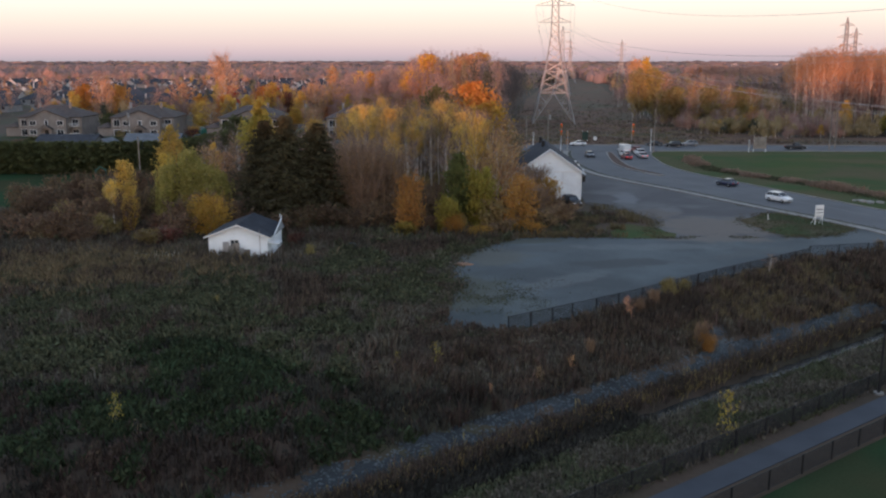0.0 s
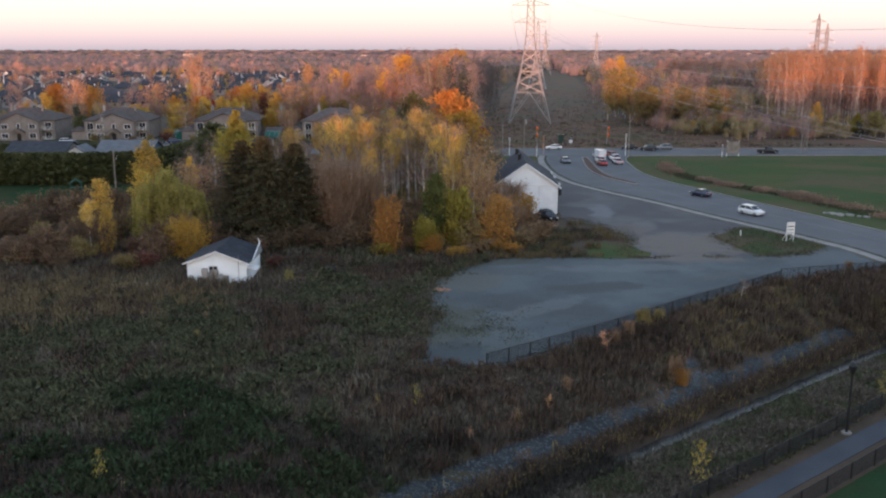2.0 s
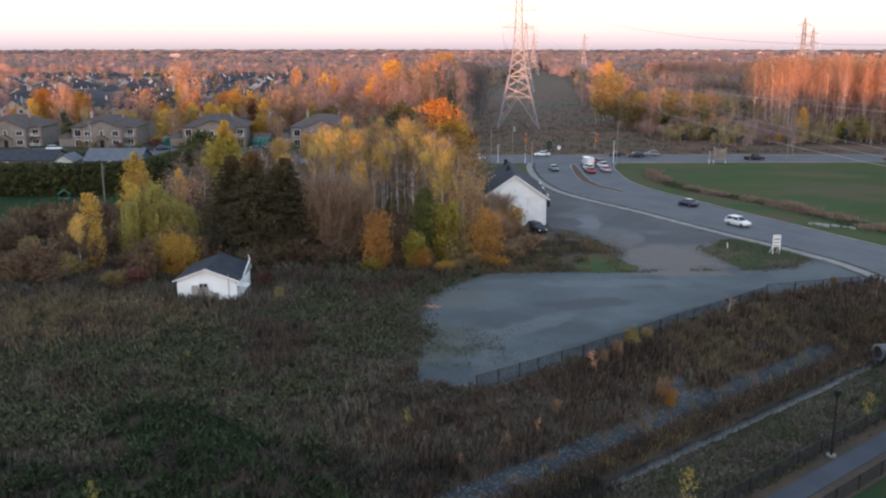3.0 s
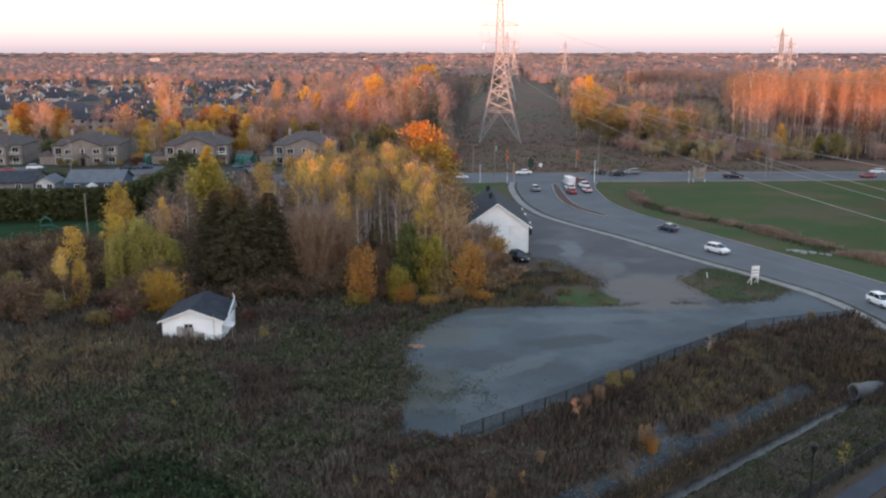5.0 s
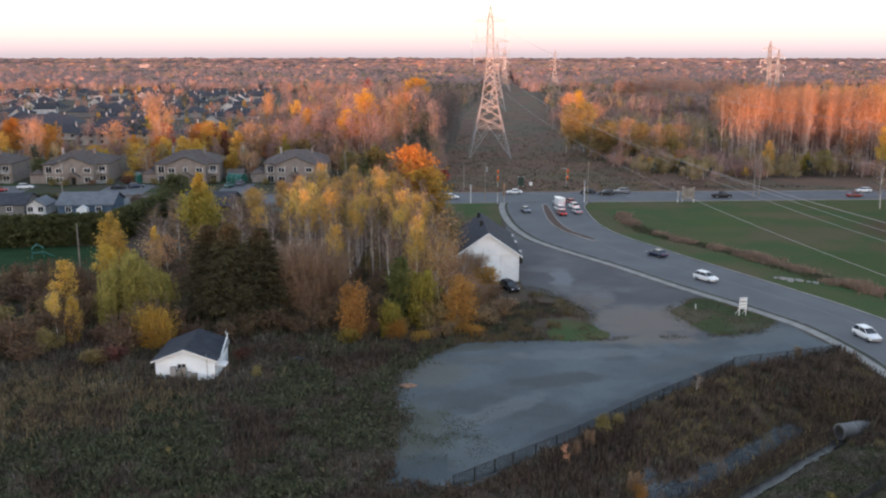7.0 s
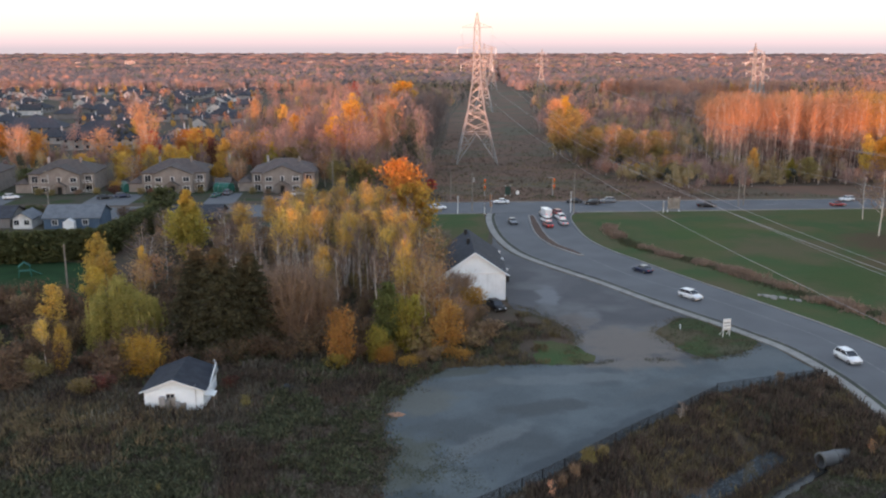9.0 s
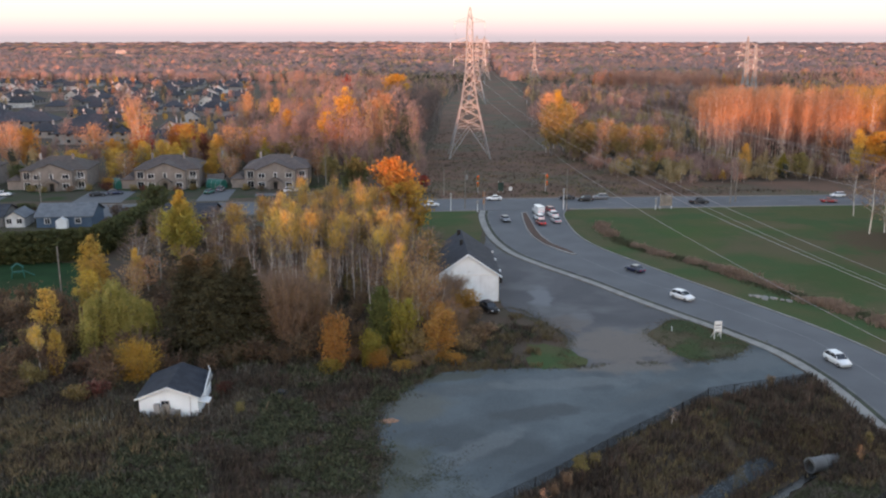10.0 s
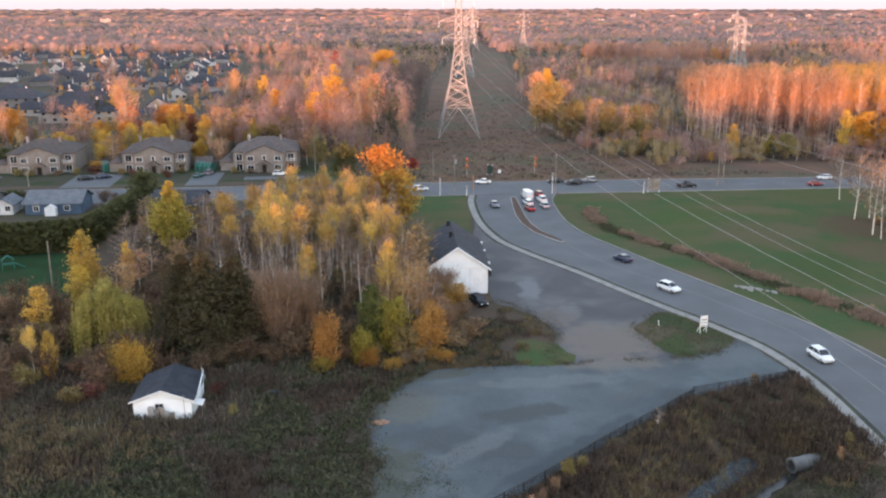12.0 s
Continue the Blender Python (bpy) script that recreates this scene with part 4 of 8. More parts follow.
def domes(name, P, H, R, mat, label, base=0.1, seed=1, sides=6, rings=((0.0, 0.85), (0.62, 0.9))):
    """Many uneven tree crowns, each a lumpy closed cap of leaves."""
    r = np.random.default_rng(seed)
    n, nr = len(P), len(rings)
    if not n:
        return None
    ang = np.linspace(0, 2 * np.pi, sides, endpoint=False)[None, None] + r.uniform(0, 6.28, (n, 1, 1)) + r.normal(0, 0.16, (n, nr, sides))
    rad = np.array([q for _, q in rings])[None, :, None] * R[:, None, None] * r.uniform(0.68, 1.28, (n, nr, sides))
    h = np.array([q for q, _ in rings])[None, :, None] + r.normal(0, 0.07, (n, nr, sides))
    g = ground_z(P[:, 0], P[:, 1])[:, None, None]
    z = g + H[:, None, None] * (base + (1 - base) * h)
    ring = np.stack([P[:, 0, None, None] + rad * np.cos(ang), P[:, 1, None, None] + rad * np.sin(ang), z], -1).reshape(n, nr * sides, 3)
    tip = np.c_[P + r.normal(0, 0.2, (n, 2)) * R[:, None], g[:, 0, 0] + H * r.uniform(0.93, 1.06, n)]
    V = np.concatenate([ring, tip[:, None]], 1)
    one = []
    for k in range(nr):
        for q in range(sides):
            q2 = (q + 1) % sides
            if k < nr - 1:
                one += [(k * sides + q, k * sides + q2, (k + 1) * sides + q2), (k * sides + q, (k + 1) * sides + q2, (k + 1) * sides + q)]
            else:
                one.append((k * sides + q, k * sides + q2, nr * sides))
    F = (np.array(one)[None] + (np.arange(n) * (nr * sides + 1))[:, None, None]).reshape(-1, 3)
    me = np_mesh(name, V.reshape(-1, 3), F, mat)
    me.shade_smooth()
    return tagged(new(name, me), label, "woods", kind="stuff")


def wood(name, P, H, R, per, size, mat, label, base=0.3, seed=1, shell=0.55, twiggy=False, haze=False):
    """Many tree crowns as one mass of leaf sprays."""
    r = np.random.default_rng(seed)
    n = len(P)
    if not n:
        return None
    nb = 6
    c = r.normal(size=(n, nb, 3))
    c *= (r.uniform(0.25, 0.68, (n, nb)) / np.linalg.norm(c, axis=2))[..., None]
    c[:, 0] = [0, 0, 0.62]
    pick = r.integers(0, nb, (n, per))
    d = r.normal(size=(n, per, 3))
    d /= np.linalg.norm(d, axis=2)[..., None]
    d[..., 2] = np.where(d[..., 2] < -0.2, d[..., 2] * 0.5, d[..., 2])
    d *= (r.uniform(shell, 1.0, (n, per)) * r.uniform(0.30, 0.50, (n, 1)))[..., None]
    d += np.take_along_axis(c, pick[..., None], 1)
    if haze:        # bare crowns that run into one another: fine twigs, thickest near the top
        d = r.normal(0, 0.5, (n, per, 3))
        d[..., 2] = 2 * r.beta(2.6, 1.5, (n, per)) - 1 + 0.25 * (0.5 - np.hypot(d[..., 0], d[..., 1]))
    mid, half = H * (1 + base) / 2, H * (1 - base) / 2
    Q = np.stack([P[:, :1] + d[..., 0] * R[:, None], P[:, 1:2] + d[..., 1] * R[:, None], mid[:, None] + d[..., 2] * half[:, None]], -1)
    Q[..., 2] += ground_z(P[:, 0], P[:, 1])[:, None]
    if twiggy:
        V, F = facing(r, Q.reshape(-1, 3), d.reshape(-1, 3), size * 2.1, 0.12, 1.8)
    else:
        V, F = facing(r, Q.reshape(-1, 3), d.reshape(-1, 3), size, 0.55, 0.0)
    ob = new(name, np_mesh(name, V, F, mat))
    return tagged(ob, label, "woods", kind="stuff")


def wood_trunks(name, P, H, mat, label, width=0.13, seed=1, extra=3):
    r = np.random.default_rng(seed)
    n = len(P)
    base = np.c_[P, ground_z(P[:, 0], P[:, 1]) - 0.2]
    tip = base + np.c_[r.normal(0, 0.03, (n, 2)) * H[:, None], H * 0.93]
    side = np.stack([np.cos(a := r.uniform(-0.6, 0.6, n)), np.sin(a), 0 * a], 1) * width
    V1 = np.stack([base - side, base + side, tip + side * 0.2, tip - side * 0.2], 1)
    parts = [(V1.reshape(-1, 3), np.arange(4 * n).reshape(-1, 4))]
    for k in range(extra):
        u = r.uniform(0.35, 0.85, n)[:, None]
        p = base + (tip - base) * u
        D = np.c_[r.normal(0, 0.5, (n, 2)), np.ones(n)]
        parts.append(slivers(r, p, D, H.mean() * 0.3, width * 0.4))
    ob = new(name, np_mesh(name, *joined(parts), mat))
    return tagged(ob, label, "woods", kind="stuff")


WR = np.random.default_rng(77)


def scatter(x0, x1, y0, y1, n, keep=None):
    P = np.c_[WR.uniform(x0, x1, n), WR.uniform(y0, y1, n)]
    return P[keep(P[:, 0], P[:, 1])] if keep else P


def far_leaf(name, a, b):
    return shader(name, a, tuple(v * 0.78 for v in b), scale=0.09, rough=0.9, fine=9, isle=0.07, sheer=0.45, spec=0.03, dark=0.30, bump=0.25)


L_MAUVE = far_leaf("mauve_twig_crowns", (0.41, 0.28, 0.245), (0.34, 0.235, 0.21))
L_TALL = far_leaf("tall_wood_crowns", (0.62, 0.325, 0.18), (0.54, 0.29, 0.17))
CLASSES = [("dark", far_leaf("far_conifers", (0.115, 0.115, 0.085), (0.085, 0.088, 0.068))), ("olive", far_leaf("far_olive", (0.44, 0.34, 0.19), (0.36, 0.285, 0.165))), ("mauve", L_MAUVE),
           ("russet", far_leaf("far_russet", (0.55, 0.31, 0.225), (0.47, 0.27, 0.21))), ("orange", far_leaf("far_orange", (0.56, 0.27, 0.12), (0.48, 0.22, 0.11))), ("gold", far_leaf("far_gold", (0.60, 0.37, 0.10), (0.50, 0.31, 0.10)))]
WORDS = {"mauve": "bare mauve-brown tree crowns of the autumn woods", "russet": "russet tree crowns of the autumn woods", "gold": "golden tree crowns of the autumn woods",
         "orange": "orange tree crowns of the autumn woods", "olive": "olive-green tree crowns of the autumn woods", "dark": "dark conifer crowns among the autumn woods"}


# distance haze is put into these colours: paler, closer together, low in contrast
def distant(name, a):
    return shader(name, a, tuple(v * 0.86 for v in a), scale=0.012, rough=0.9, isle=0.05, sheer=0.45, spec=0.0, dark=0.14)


HAZED = [distant("hazed_conifers", (0.24, 0.20, 0.19)), distant("hazed_olive", (0.40, 0.30, 0.215)), distant("hazed_twigs", (0.43, 0.305, 0.275)), distant("hazed_russet", (0.54, 0.325, 0.255)), distant("hazed_orange", (0.60, 0.33, 0.205)), distant("hazed_gold", (0.58, 0.38, 0.19))]
# about half as bright as the mauve twig crowns
L_DARKTWIG = far_leaf("dark_twig_crowns", (0.20, 0.158, 0.145), (0.165, 0.135, 0.125))


def forest(P, H, R, per, size, weights, seed, base=0.3, patch=60.0, mixed=0.13, core=0.0, sides=6, stretch=1.0, haze=False):
    """A stretch of woods, its trees sorted into colour classes that gather in patches. core: the share of a crown that is closed."""
    key = np.array([noise.noise((p[0] / patch / stretch, p[1] / patch, seed)) * 0.9 + 0.5 for p in P]) + WR.normal(0, mixed, len(P))
    cum = np.cumsum(weights) / np.sum(weights)
    rank = np.argsort(np.argsort(key)) / max(1, len(P))
    cls = np.searchsorted(cum, rank)
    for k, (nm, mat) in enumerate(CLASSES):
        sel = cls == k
        mat = mat if per else HAZED[k]
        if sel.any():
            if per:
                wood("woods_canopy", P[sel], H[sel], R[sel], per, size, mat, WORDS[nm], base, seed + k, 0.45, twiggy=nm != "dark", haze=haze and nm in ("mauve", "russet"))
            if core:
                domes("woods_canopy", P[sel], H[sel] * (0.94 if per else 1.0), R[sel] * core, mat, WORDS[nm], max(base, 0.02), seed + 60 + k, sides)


# tall pale-stemmed wood on the east side of the power line
def right_ok(x, y):
    return (x > 121 + (y - 290) * 0.28 + 5 * np.sin(y / 9.0)) & (y > 298 + 9 * np.sin(x / 17.0))


P = scatter(105, 320, 290, 395, 1250, right_ok)
H = WR.normal(27.0, 0.9, len(P)) * (1 + 0.13 * np.array([noise.noise((p[0] / 9, p[1] / 9, 2.0)) for p in P])) - np.clip(132 - P[:, 0], 0, 30) * 0.12 - np.clip(P[:, 1] - 335, 0, 60) * 0.06
TR_ = WR.uniform(2.8, 4.4, len(P))
edge_ = (P[:, 1] < 335) | (P[:, 0] < 150 + (P[:, 1] - 290) * 0.28)
gold_ = P[:, 0] + WR.normal(0, 14, len(P)) > 185
L_TALLG = far_leaf("tall_gold_crowns", (0.70, 0.375, 0.12), (0.62, 0.33, 0.11))
for sel, per, mat, text, k in ((edge_ & ~gold_, 250, L_TALL, "russet crowns of tall slender trees", 5), (edge_ & gold_, 250, L_TALLG, "golden crowns of tall slender trees", 7), (~edge_ & ~gold_, 80, L_TALL, "russet crowns of tall slender trees", 25), (~edge_ & gold_, 80, L_TALLG, "golden crowns of tall slender trees", 27)):
    wood("woods_canopy", P[sel], H[sel], TR_[sel], per, 0.32 if per > 200 else 0.52, mat, text, 0.40, k, 0.0, True, True)
wood_trunks("woods_stems", P[edge_], H[edge_], M_BIRCH, "pale slender stems of the tall wood", 0.12, 6, 8)
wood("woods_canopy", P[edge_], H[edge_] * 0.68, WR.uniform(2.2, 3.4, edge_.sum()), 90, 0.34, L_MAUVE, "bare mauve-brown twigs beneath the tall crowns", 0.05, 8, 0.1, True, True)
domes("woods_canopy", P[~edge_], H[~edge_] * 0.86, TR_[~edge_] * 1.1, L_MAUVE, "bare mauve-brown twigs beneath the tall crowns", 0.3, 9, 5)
# younger wood between the tall stand and the power line
P = scatter(75, 240, 330, 480, 800, lambda x, y: (x > corridor_e(y) + 3) & ~right_ok(x, y))
H = WR.uniform(6.5, 12, len(P))
forest(P, H, H * WR.uniform(0.24, 0.36, len(P)), 150, 0.36, [0.4, 6.0, 5.0, 0.5, 0.0, 0.4], 44, 0.08, 30, 0.12, haze=True)
wood_trunks("woods_stems", P, H, M_BIRCH, "pale stems of the young wood", 0.10, 19, 4)
# lower scrub and young trees in front of it
P = scatter(78, 260, 276, 350, 800, lambda x, y: (x > corridor_e(y) + 1) & (y < 306 + 12 * np.sin(x / 17.0) + np.clip(140 - x, 0, 70) * 0.9) & (y > 274 + x * 0.02 + np.clip(95 - x, 0, 30) * 1.2))
H = WR.uniform(2.5, 8.0, len(P)) * (0.75 + 0.5 * WR.random(len(P)))
forest(P, H, WR.uniform(1.6, 3.2, len(P)), 140, 0.34, [0.5, 6, 4.4, 0.8, 0.0, 0.5], 30, -0.05, 25, 0.12, haze=True)
wood_trunks("woods_stems", P, H * 1.1, M_BIRCH, "pale stems of young trees and scrub", 0.05, 16, 3)
# woods west of the power line, behind the junction
P = scatter(-70, 60, 288, 520, 1000, lambda x, y: (x < corridor_w(y) - 3) & (x > -50 - np.clip(y - 330, 0, 200) * 0.1) & (y > 304 - x * 0.25 - np.clip(x + 25, 0, 30) * 0.4))
H = WR.normal(22.5, 2.2, len(P)) * (1 + 0.26 * np.array([noise.noise((p[0] / 14, p[1] / 14, 8.0)) for p in P])) - np.clip(-8 - P[:, 0], 0, 40) * 0.30
rim_ = (P[:, 0] > corridor_w(P[:, 1]) - 17) & (P[:, 1] > 352)
wood("woods_canopy", P[rim_], H[rim_] * 0.92, WR.uniform(2.8, 4.4, rim_.sum()), 220, 0.36, L_DARKTWIG, "bare trees in a darker twig colour along the cleared strip", 0.05, 57, 0.1, True, True)
wood_trunks("woods_stems", P[rim_], H[rim_], M_BARK, "grey stems along the cleared strip", 0.08, 58, 4)
P, H = P[~rim_], H[~rim_]
forest(P, H, WR.uniform(2.8, 4.4, len(P)), 220, 0.36, [1.2, 0.9, 7.0, 1.2, 0.2, 0.4], 50, 0.10, 32, 0.10, haze=True)
wood_trunks("woods_stems", P, H, M_BARK, "grey stems of the wood behind the junction", 0.08, 17, 4)
P = scatter(-40, 36, 296, 352, 300, lambda x, y: (x < corridor_w(y) - 1) & (y > 300 - x * 0.25 - np.clip(x + 25, 0, 30) * 0.4) & (y < 330 - x * 0.25))
forest(P, WR.uniform(5, 13, len(P)), WR.uniform(1.8, 3.2, len(P)), 150, 0.30, [0.2, 2.4, 6.0, 0.8, 0, 0], 53, -0.05, 20, 0.12, haze=True)
# trees among the houses
P = scatter(-520, -20, 335, 900, 1000, lambda x, y: (x < corridor_w(y) - 6) & (np.sin(x * 0.045 + y * 0.013) + np.sin(y * 0.052) > -0.1 - np.clip(x + 75, 0, 60) * 0.03))
H = WR.uniform(6, 12.5, len(P))
forest(P, H, H * WR.uniform(0.22, 0.34, len(P)), 120, 0.40, [0.8, 1.4, 4.2, 3.0, 1.2, 1.3], 70, 0.15, 40, 0.16, haze=True)
wood_trunks("woods_stems", P, H, M_BARK, "grey stems of the garden trees", 0.12, 18, 3)
P = scatter(-150, -22, 304, 352, 84)
H = WR.uniform(6, 12, len(P))
forest(P, H, H * WR.uniform(0.2, 0.32, len(P)), 230, 0.32, [0.7, 2.2, 4.6, 3.0, 1.2, 1.6], 71, 0.12, 25, 0.14)
wood_trunks("woods_stems", P, H, M_BARK, "grey stems of the trees behind the brick houses", 0.12, 28, 3)
# a dark bare wood and a salmon stand farther along the east side of the strip
P = scatter(95, 330, 470, 640, 900, lambda x, y: (x > corridor_e(y) + 5) & (x < y * 0.5))
H = WR.normal(14.0, 1.6, len(P))
forest(P, H, WR.uniform(2.6, 4.0, len(P)), 130, 0.46, [1.6, 2.6, 6.0, 0.7, 0, 0.2], 81, 0.05, 40, 0.12, haze=True)
wood("woods_canopy", P[::2], H[::2] * 0.9, WR.uniform(2.6, 4.0, len(P[::2])), 130, 0.46, L_DARKTWIG, "bare trees of the farther wood in a darker twig colour", 0.02, 83, 0.1, True, True)
wood_trunks("woods_stems", P, H, M_BIRCH, "pale stems of the farther wood", 0.10, 82, 3)
P = scatter(190, 330, 645, 760, 420, lambda x, y: x > 205 + 14 * np.sin(y / 17.0))
H = WR.normal(18.5, 1.6, len(P))
forest(P, H, WR.uniform(2.8, 4.4, len(P)), 150, 0.50, [0.1, 0.3, 1.2, 6.0, 0.8, 0.1], 85, 0.2, 50, 0.12, haze=True)
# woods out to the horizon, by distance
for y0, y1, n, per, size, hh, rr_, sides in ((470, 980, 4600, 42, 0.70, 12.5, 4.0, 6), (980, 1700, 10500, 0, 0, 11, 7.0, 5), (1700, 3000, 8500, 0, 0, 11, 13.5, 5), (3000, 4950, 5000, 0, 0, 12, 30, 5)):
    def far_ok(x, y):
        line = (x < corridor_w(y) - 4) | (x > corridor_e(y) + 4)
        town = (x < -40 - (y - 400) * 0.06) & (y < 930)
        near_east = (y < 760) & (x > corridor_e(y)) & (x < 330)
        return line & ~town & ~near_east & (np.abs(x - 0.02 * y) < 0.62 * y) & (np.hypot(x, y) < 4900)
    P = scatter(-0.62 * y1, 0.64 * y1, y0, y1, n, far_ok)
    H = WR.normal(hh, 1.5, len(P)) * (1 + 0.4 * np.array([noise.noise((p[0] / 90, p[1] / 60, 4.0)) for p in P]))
    # beyond 3000 more conifers, whose grey carries the haze of the skyline
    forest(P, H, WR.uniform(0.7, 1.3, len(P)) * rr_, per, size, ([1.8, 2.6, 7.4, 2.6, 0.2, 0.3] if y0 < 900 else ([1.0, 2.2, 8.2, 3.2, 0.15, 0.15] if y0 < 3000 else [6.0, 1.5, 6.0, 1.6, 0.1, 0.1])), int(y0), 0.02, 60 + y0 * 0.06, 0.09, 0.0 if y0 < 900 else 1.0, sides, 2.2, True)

# named trees that stand out among the woods
for kind, x, y, h, rr_ in (("fan", -77, 321, 25, 5.0), ("maple", -76, 314, 12, 3.4), ("fan", -119, 318, 17, 4.6), ("redtree", -80, 337, 15, 3.4), ("redtree", -63, 346, 14, 3.0), ("poplar", -37, 420, 19, 4.0), ("salmon", -53, 430, 21, 3.0), ("poplar", -95, 303, 10, 3.4), ("poplar", -90.5, 300, 9, 3.2), ("poplar", -82, 303, 10.5, 3.4), ("poplar", -100, 301, 8.5, 3.0), ("olive", -26, 310, 11, 3.6), ("lime", -33, 313, 11, 3.2), ("poplar", -63, 330, 16, 3.5), ("poplar", -68, 312, 12, 3.4), ("poplar", -62.5, 308, 11.5, 3), ("poplar", -73.5, 309, 12, 3.2), ("poplar", -58, 335, 15, 3),
                           ("maple", -68, 345, 14, 5), ("amber", -8, 394, 20, 6), ("goldtree", -4.5, 324, 26, 5.0), ("salmon", 4.5, 327, 25, 4.4), ("salmon", 7.5, 334, 26, 4.6), ("goldtree", -12.5, 329, 20, 3.2), ("salmon", -1.5, 322, 19.5, 2.6), ("salmon", -9.5, 321, 17, 2.6), ("salmon", 9, 352, 26, 3.0), ("goldtree", 18.5, 468, 28, 7.5), ("goldtree", -6, 400, 25, 3.4), ("redtree", -5.5, 470, 28, 2.6), ("russet", 4, 342, 22, 5), ("russet", 10, 346, 21, 5), ("amber", -27, 348, 19, 4), ("maple", 6, 430, 22, 3.4), ("russet", 0, 352, 23, 5), ("olive", -22, 322, 12, 3.5), ("olive", -17, 326, 13, 3.6), ("lime", -12, 318, 10, 3), ("salmon", 76.0, 360, 24.5, 3.4), ("goldtree", 81.5, 364, 25, 2.4), ("russet", 93, 385, 19, 5), ("olive", 76, 350, 20.5, 4.2), ("olive", 82.5, 351, 21, 4.2), ("olive", 90, 350, 14, 4), ("olive", 84, 334, 13, 4), ("olive", 99, 338, 14, 4.5),
                           ("russet", -45, 322, 16, 5), ("amber", -38, 332, 14, 4.5), ("russet", 165, 300, 13, 4), ("goldtree", 184, 285, 14, 5.0), ("poplar", 167, 286, 16, 2.2), ("goldtree", 176, 289, 15, 4.6), ("goldtree", 192, 292, 18, 5), ("olive", 147, 285, 8.5, 2.8), ("poplar", 131, 292, 11, 2.0), ("lime", 142, 287, 8, 2.4), ("olive", 96, 322, 15, 3.6), ("russet", 101, 320, 14.5, 3.6), ("olive", 106, 324, 14, 3.8), ("russet", 93, 330, 16, 3.8), ("russet", 112, 328, 14, 3.6), ("olive", 89, 338, 14, 3.2), ("russet", -96, 330, 16, 5), ("poplar", -86, 318, 12, 3.5), ("red_bush", -56, 330, 12, 3.4), ("poplar", -50, 318, 13, 3.2), ("poplar", -34, 316, 12, 2.8), ("amber", -118, 330, 15, 4.5), ("poplar", -133, 322, 13, 3.2), ("maple", -150, 380, 14, 4.5), ("poplar", -104, 420, 15, 4)):
    plant(kind, x, y, h, rr_, group="standing trees beyond the road")
for x, y, h in ((121.5, 199, 16), (117.3, 184.2, 17.5), (116.9, 180.2, 18), (130, 221, 13), (126, 200, 14), (124, 188, 15), (123, 179, 15), (131, 194, 14)):
    plant("bare", x, y, h, 3.4, "bare pale-stemmed tree at the field's edge", "bare trees at the field's edge")
for x, y, h in ((91, 300, 4.2), (95.5, 298, 4.8), (100, 299, 4.4), (104, 297, 5.0), (108.5, 298, 4.6), (112, 300, 4.0), (98, 304, 5.0), (106, 303, 5.2)):
    plant("olive_bush", x, y, h, h * 0.62, group="scrub at the wood's foot")
for kind, x, y, h, rr_ in (("russet", 10.8, 150, 12.5, 2.6), ("bare", 7.0, 137, 9.5, 2.0), ("russet", 9.8, 134.5, 8.5, 2.0), ("bare", 11.6, 136, 7.5, 1.8), ("russet", 4.6, 134, 8.5, 2.0)):
    plant(kind, x, y, h, rr_, group="thin trees beside the barn")
plant("redtree", 19.5, 270, 5.0, 1.9, "small bright red tree beside the road")
for k in range(8):
    plant(("gold_bush", "rust_bush")[k % 2], TREE_R.uniform(117, 128), TREE_R.uniform(178, 198), 1.2, 1.3, group="scrub beneath the bare trees")

# added, unseen wooded ridge behind the viewpoint; shades low ground from the setting sun
bm = bmesh.new()
rv = []
for k in range(121):
    x = -1800 + 30 * k
    z = 26.2 + 1.8 * noise.noise((x / 110, 3.0, 0)) + 1.2 * noise.noise((x / 28, 9.0, 0))
    rv.append([bm.verts.new((x, -480, 0)), bm.verts.new((x, -496, z * 0.8)), bm.verts.new((x, -503, z)), bm.verts.new((x, -560, z - 3)), bm.verts.new((x, -600, 0))])
for a, b2 in zip(rv, rv[1:]):
    for q in range(4):
        bm.faces.new((a[q], b2[q], b2[q + 1], a[q + 1]))
tagged(new("backdrop", finish(bm, "backdrop", L_MAUVE)), "unseen wooded ridge added to shade the low ground", "ridge", kind="structure")


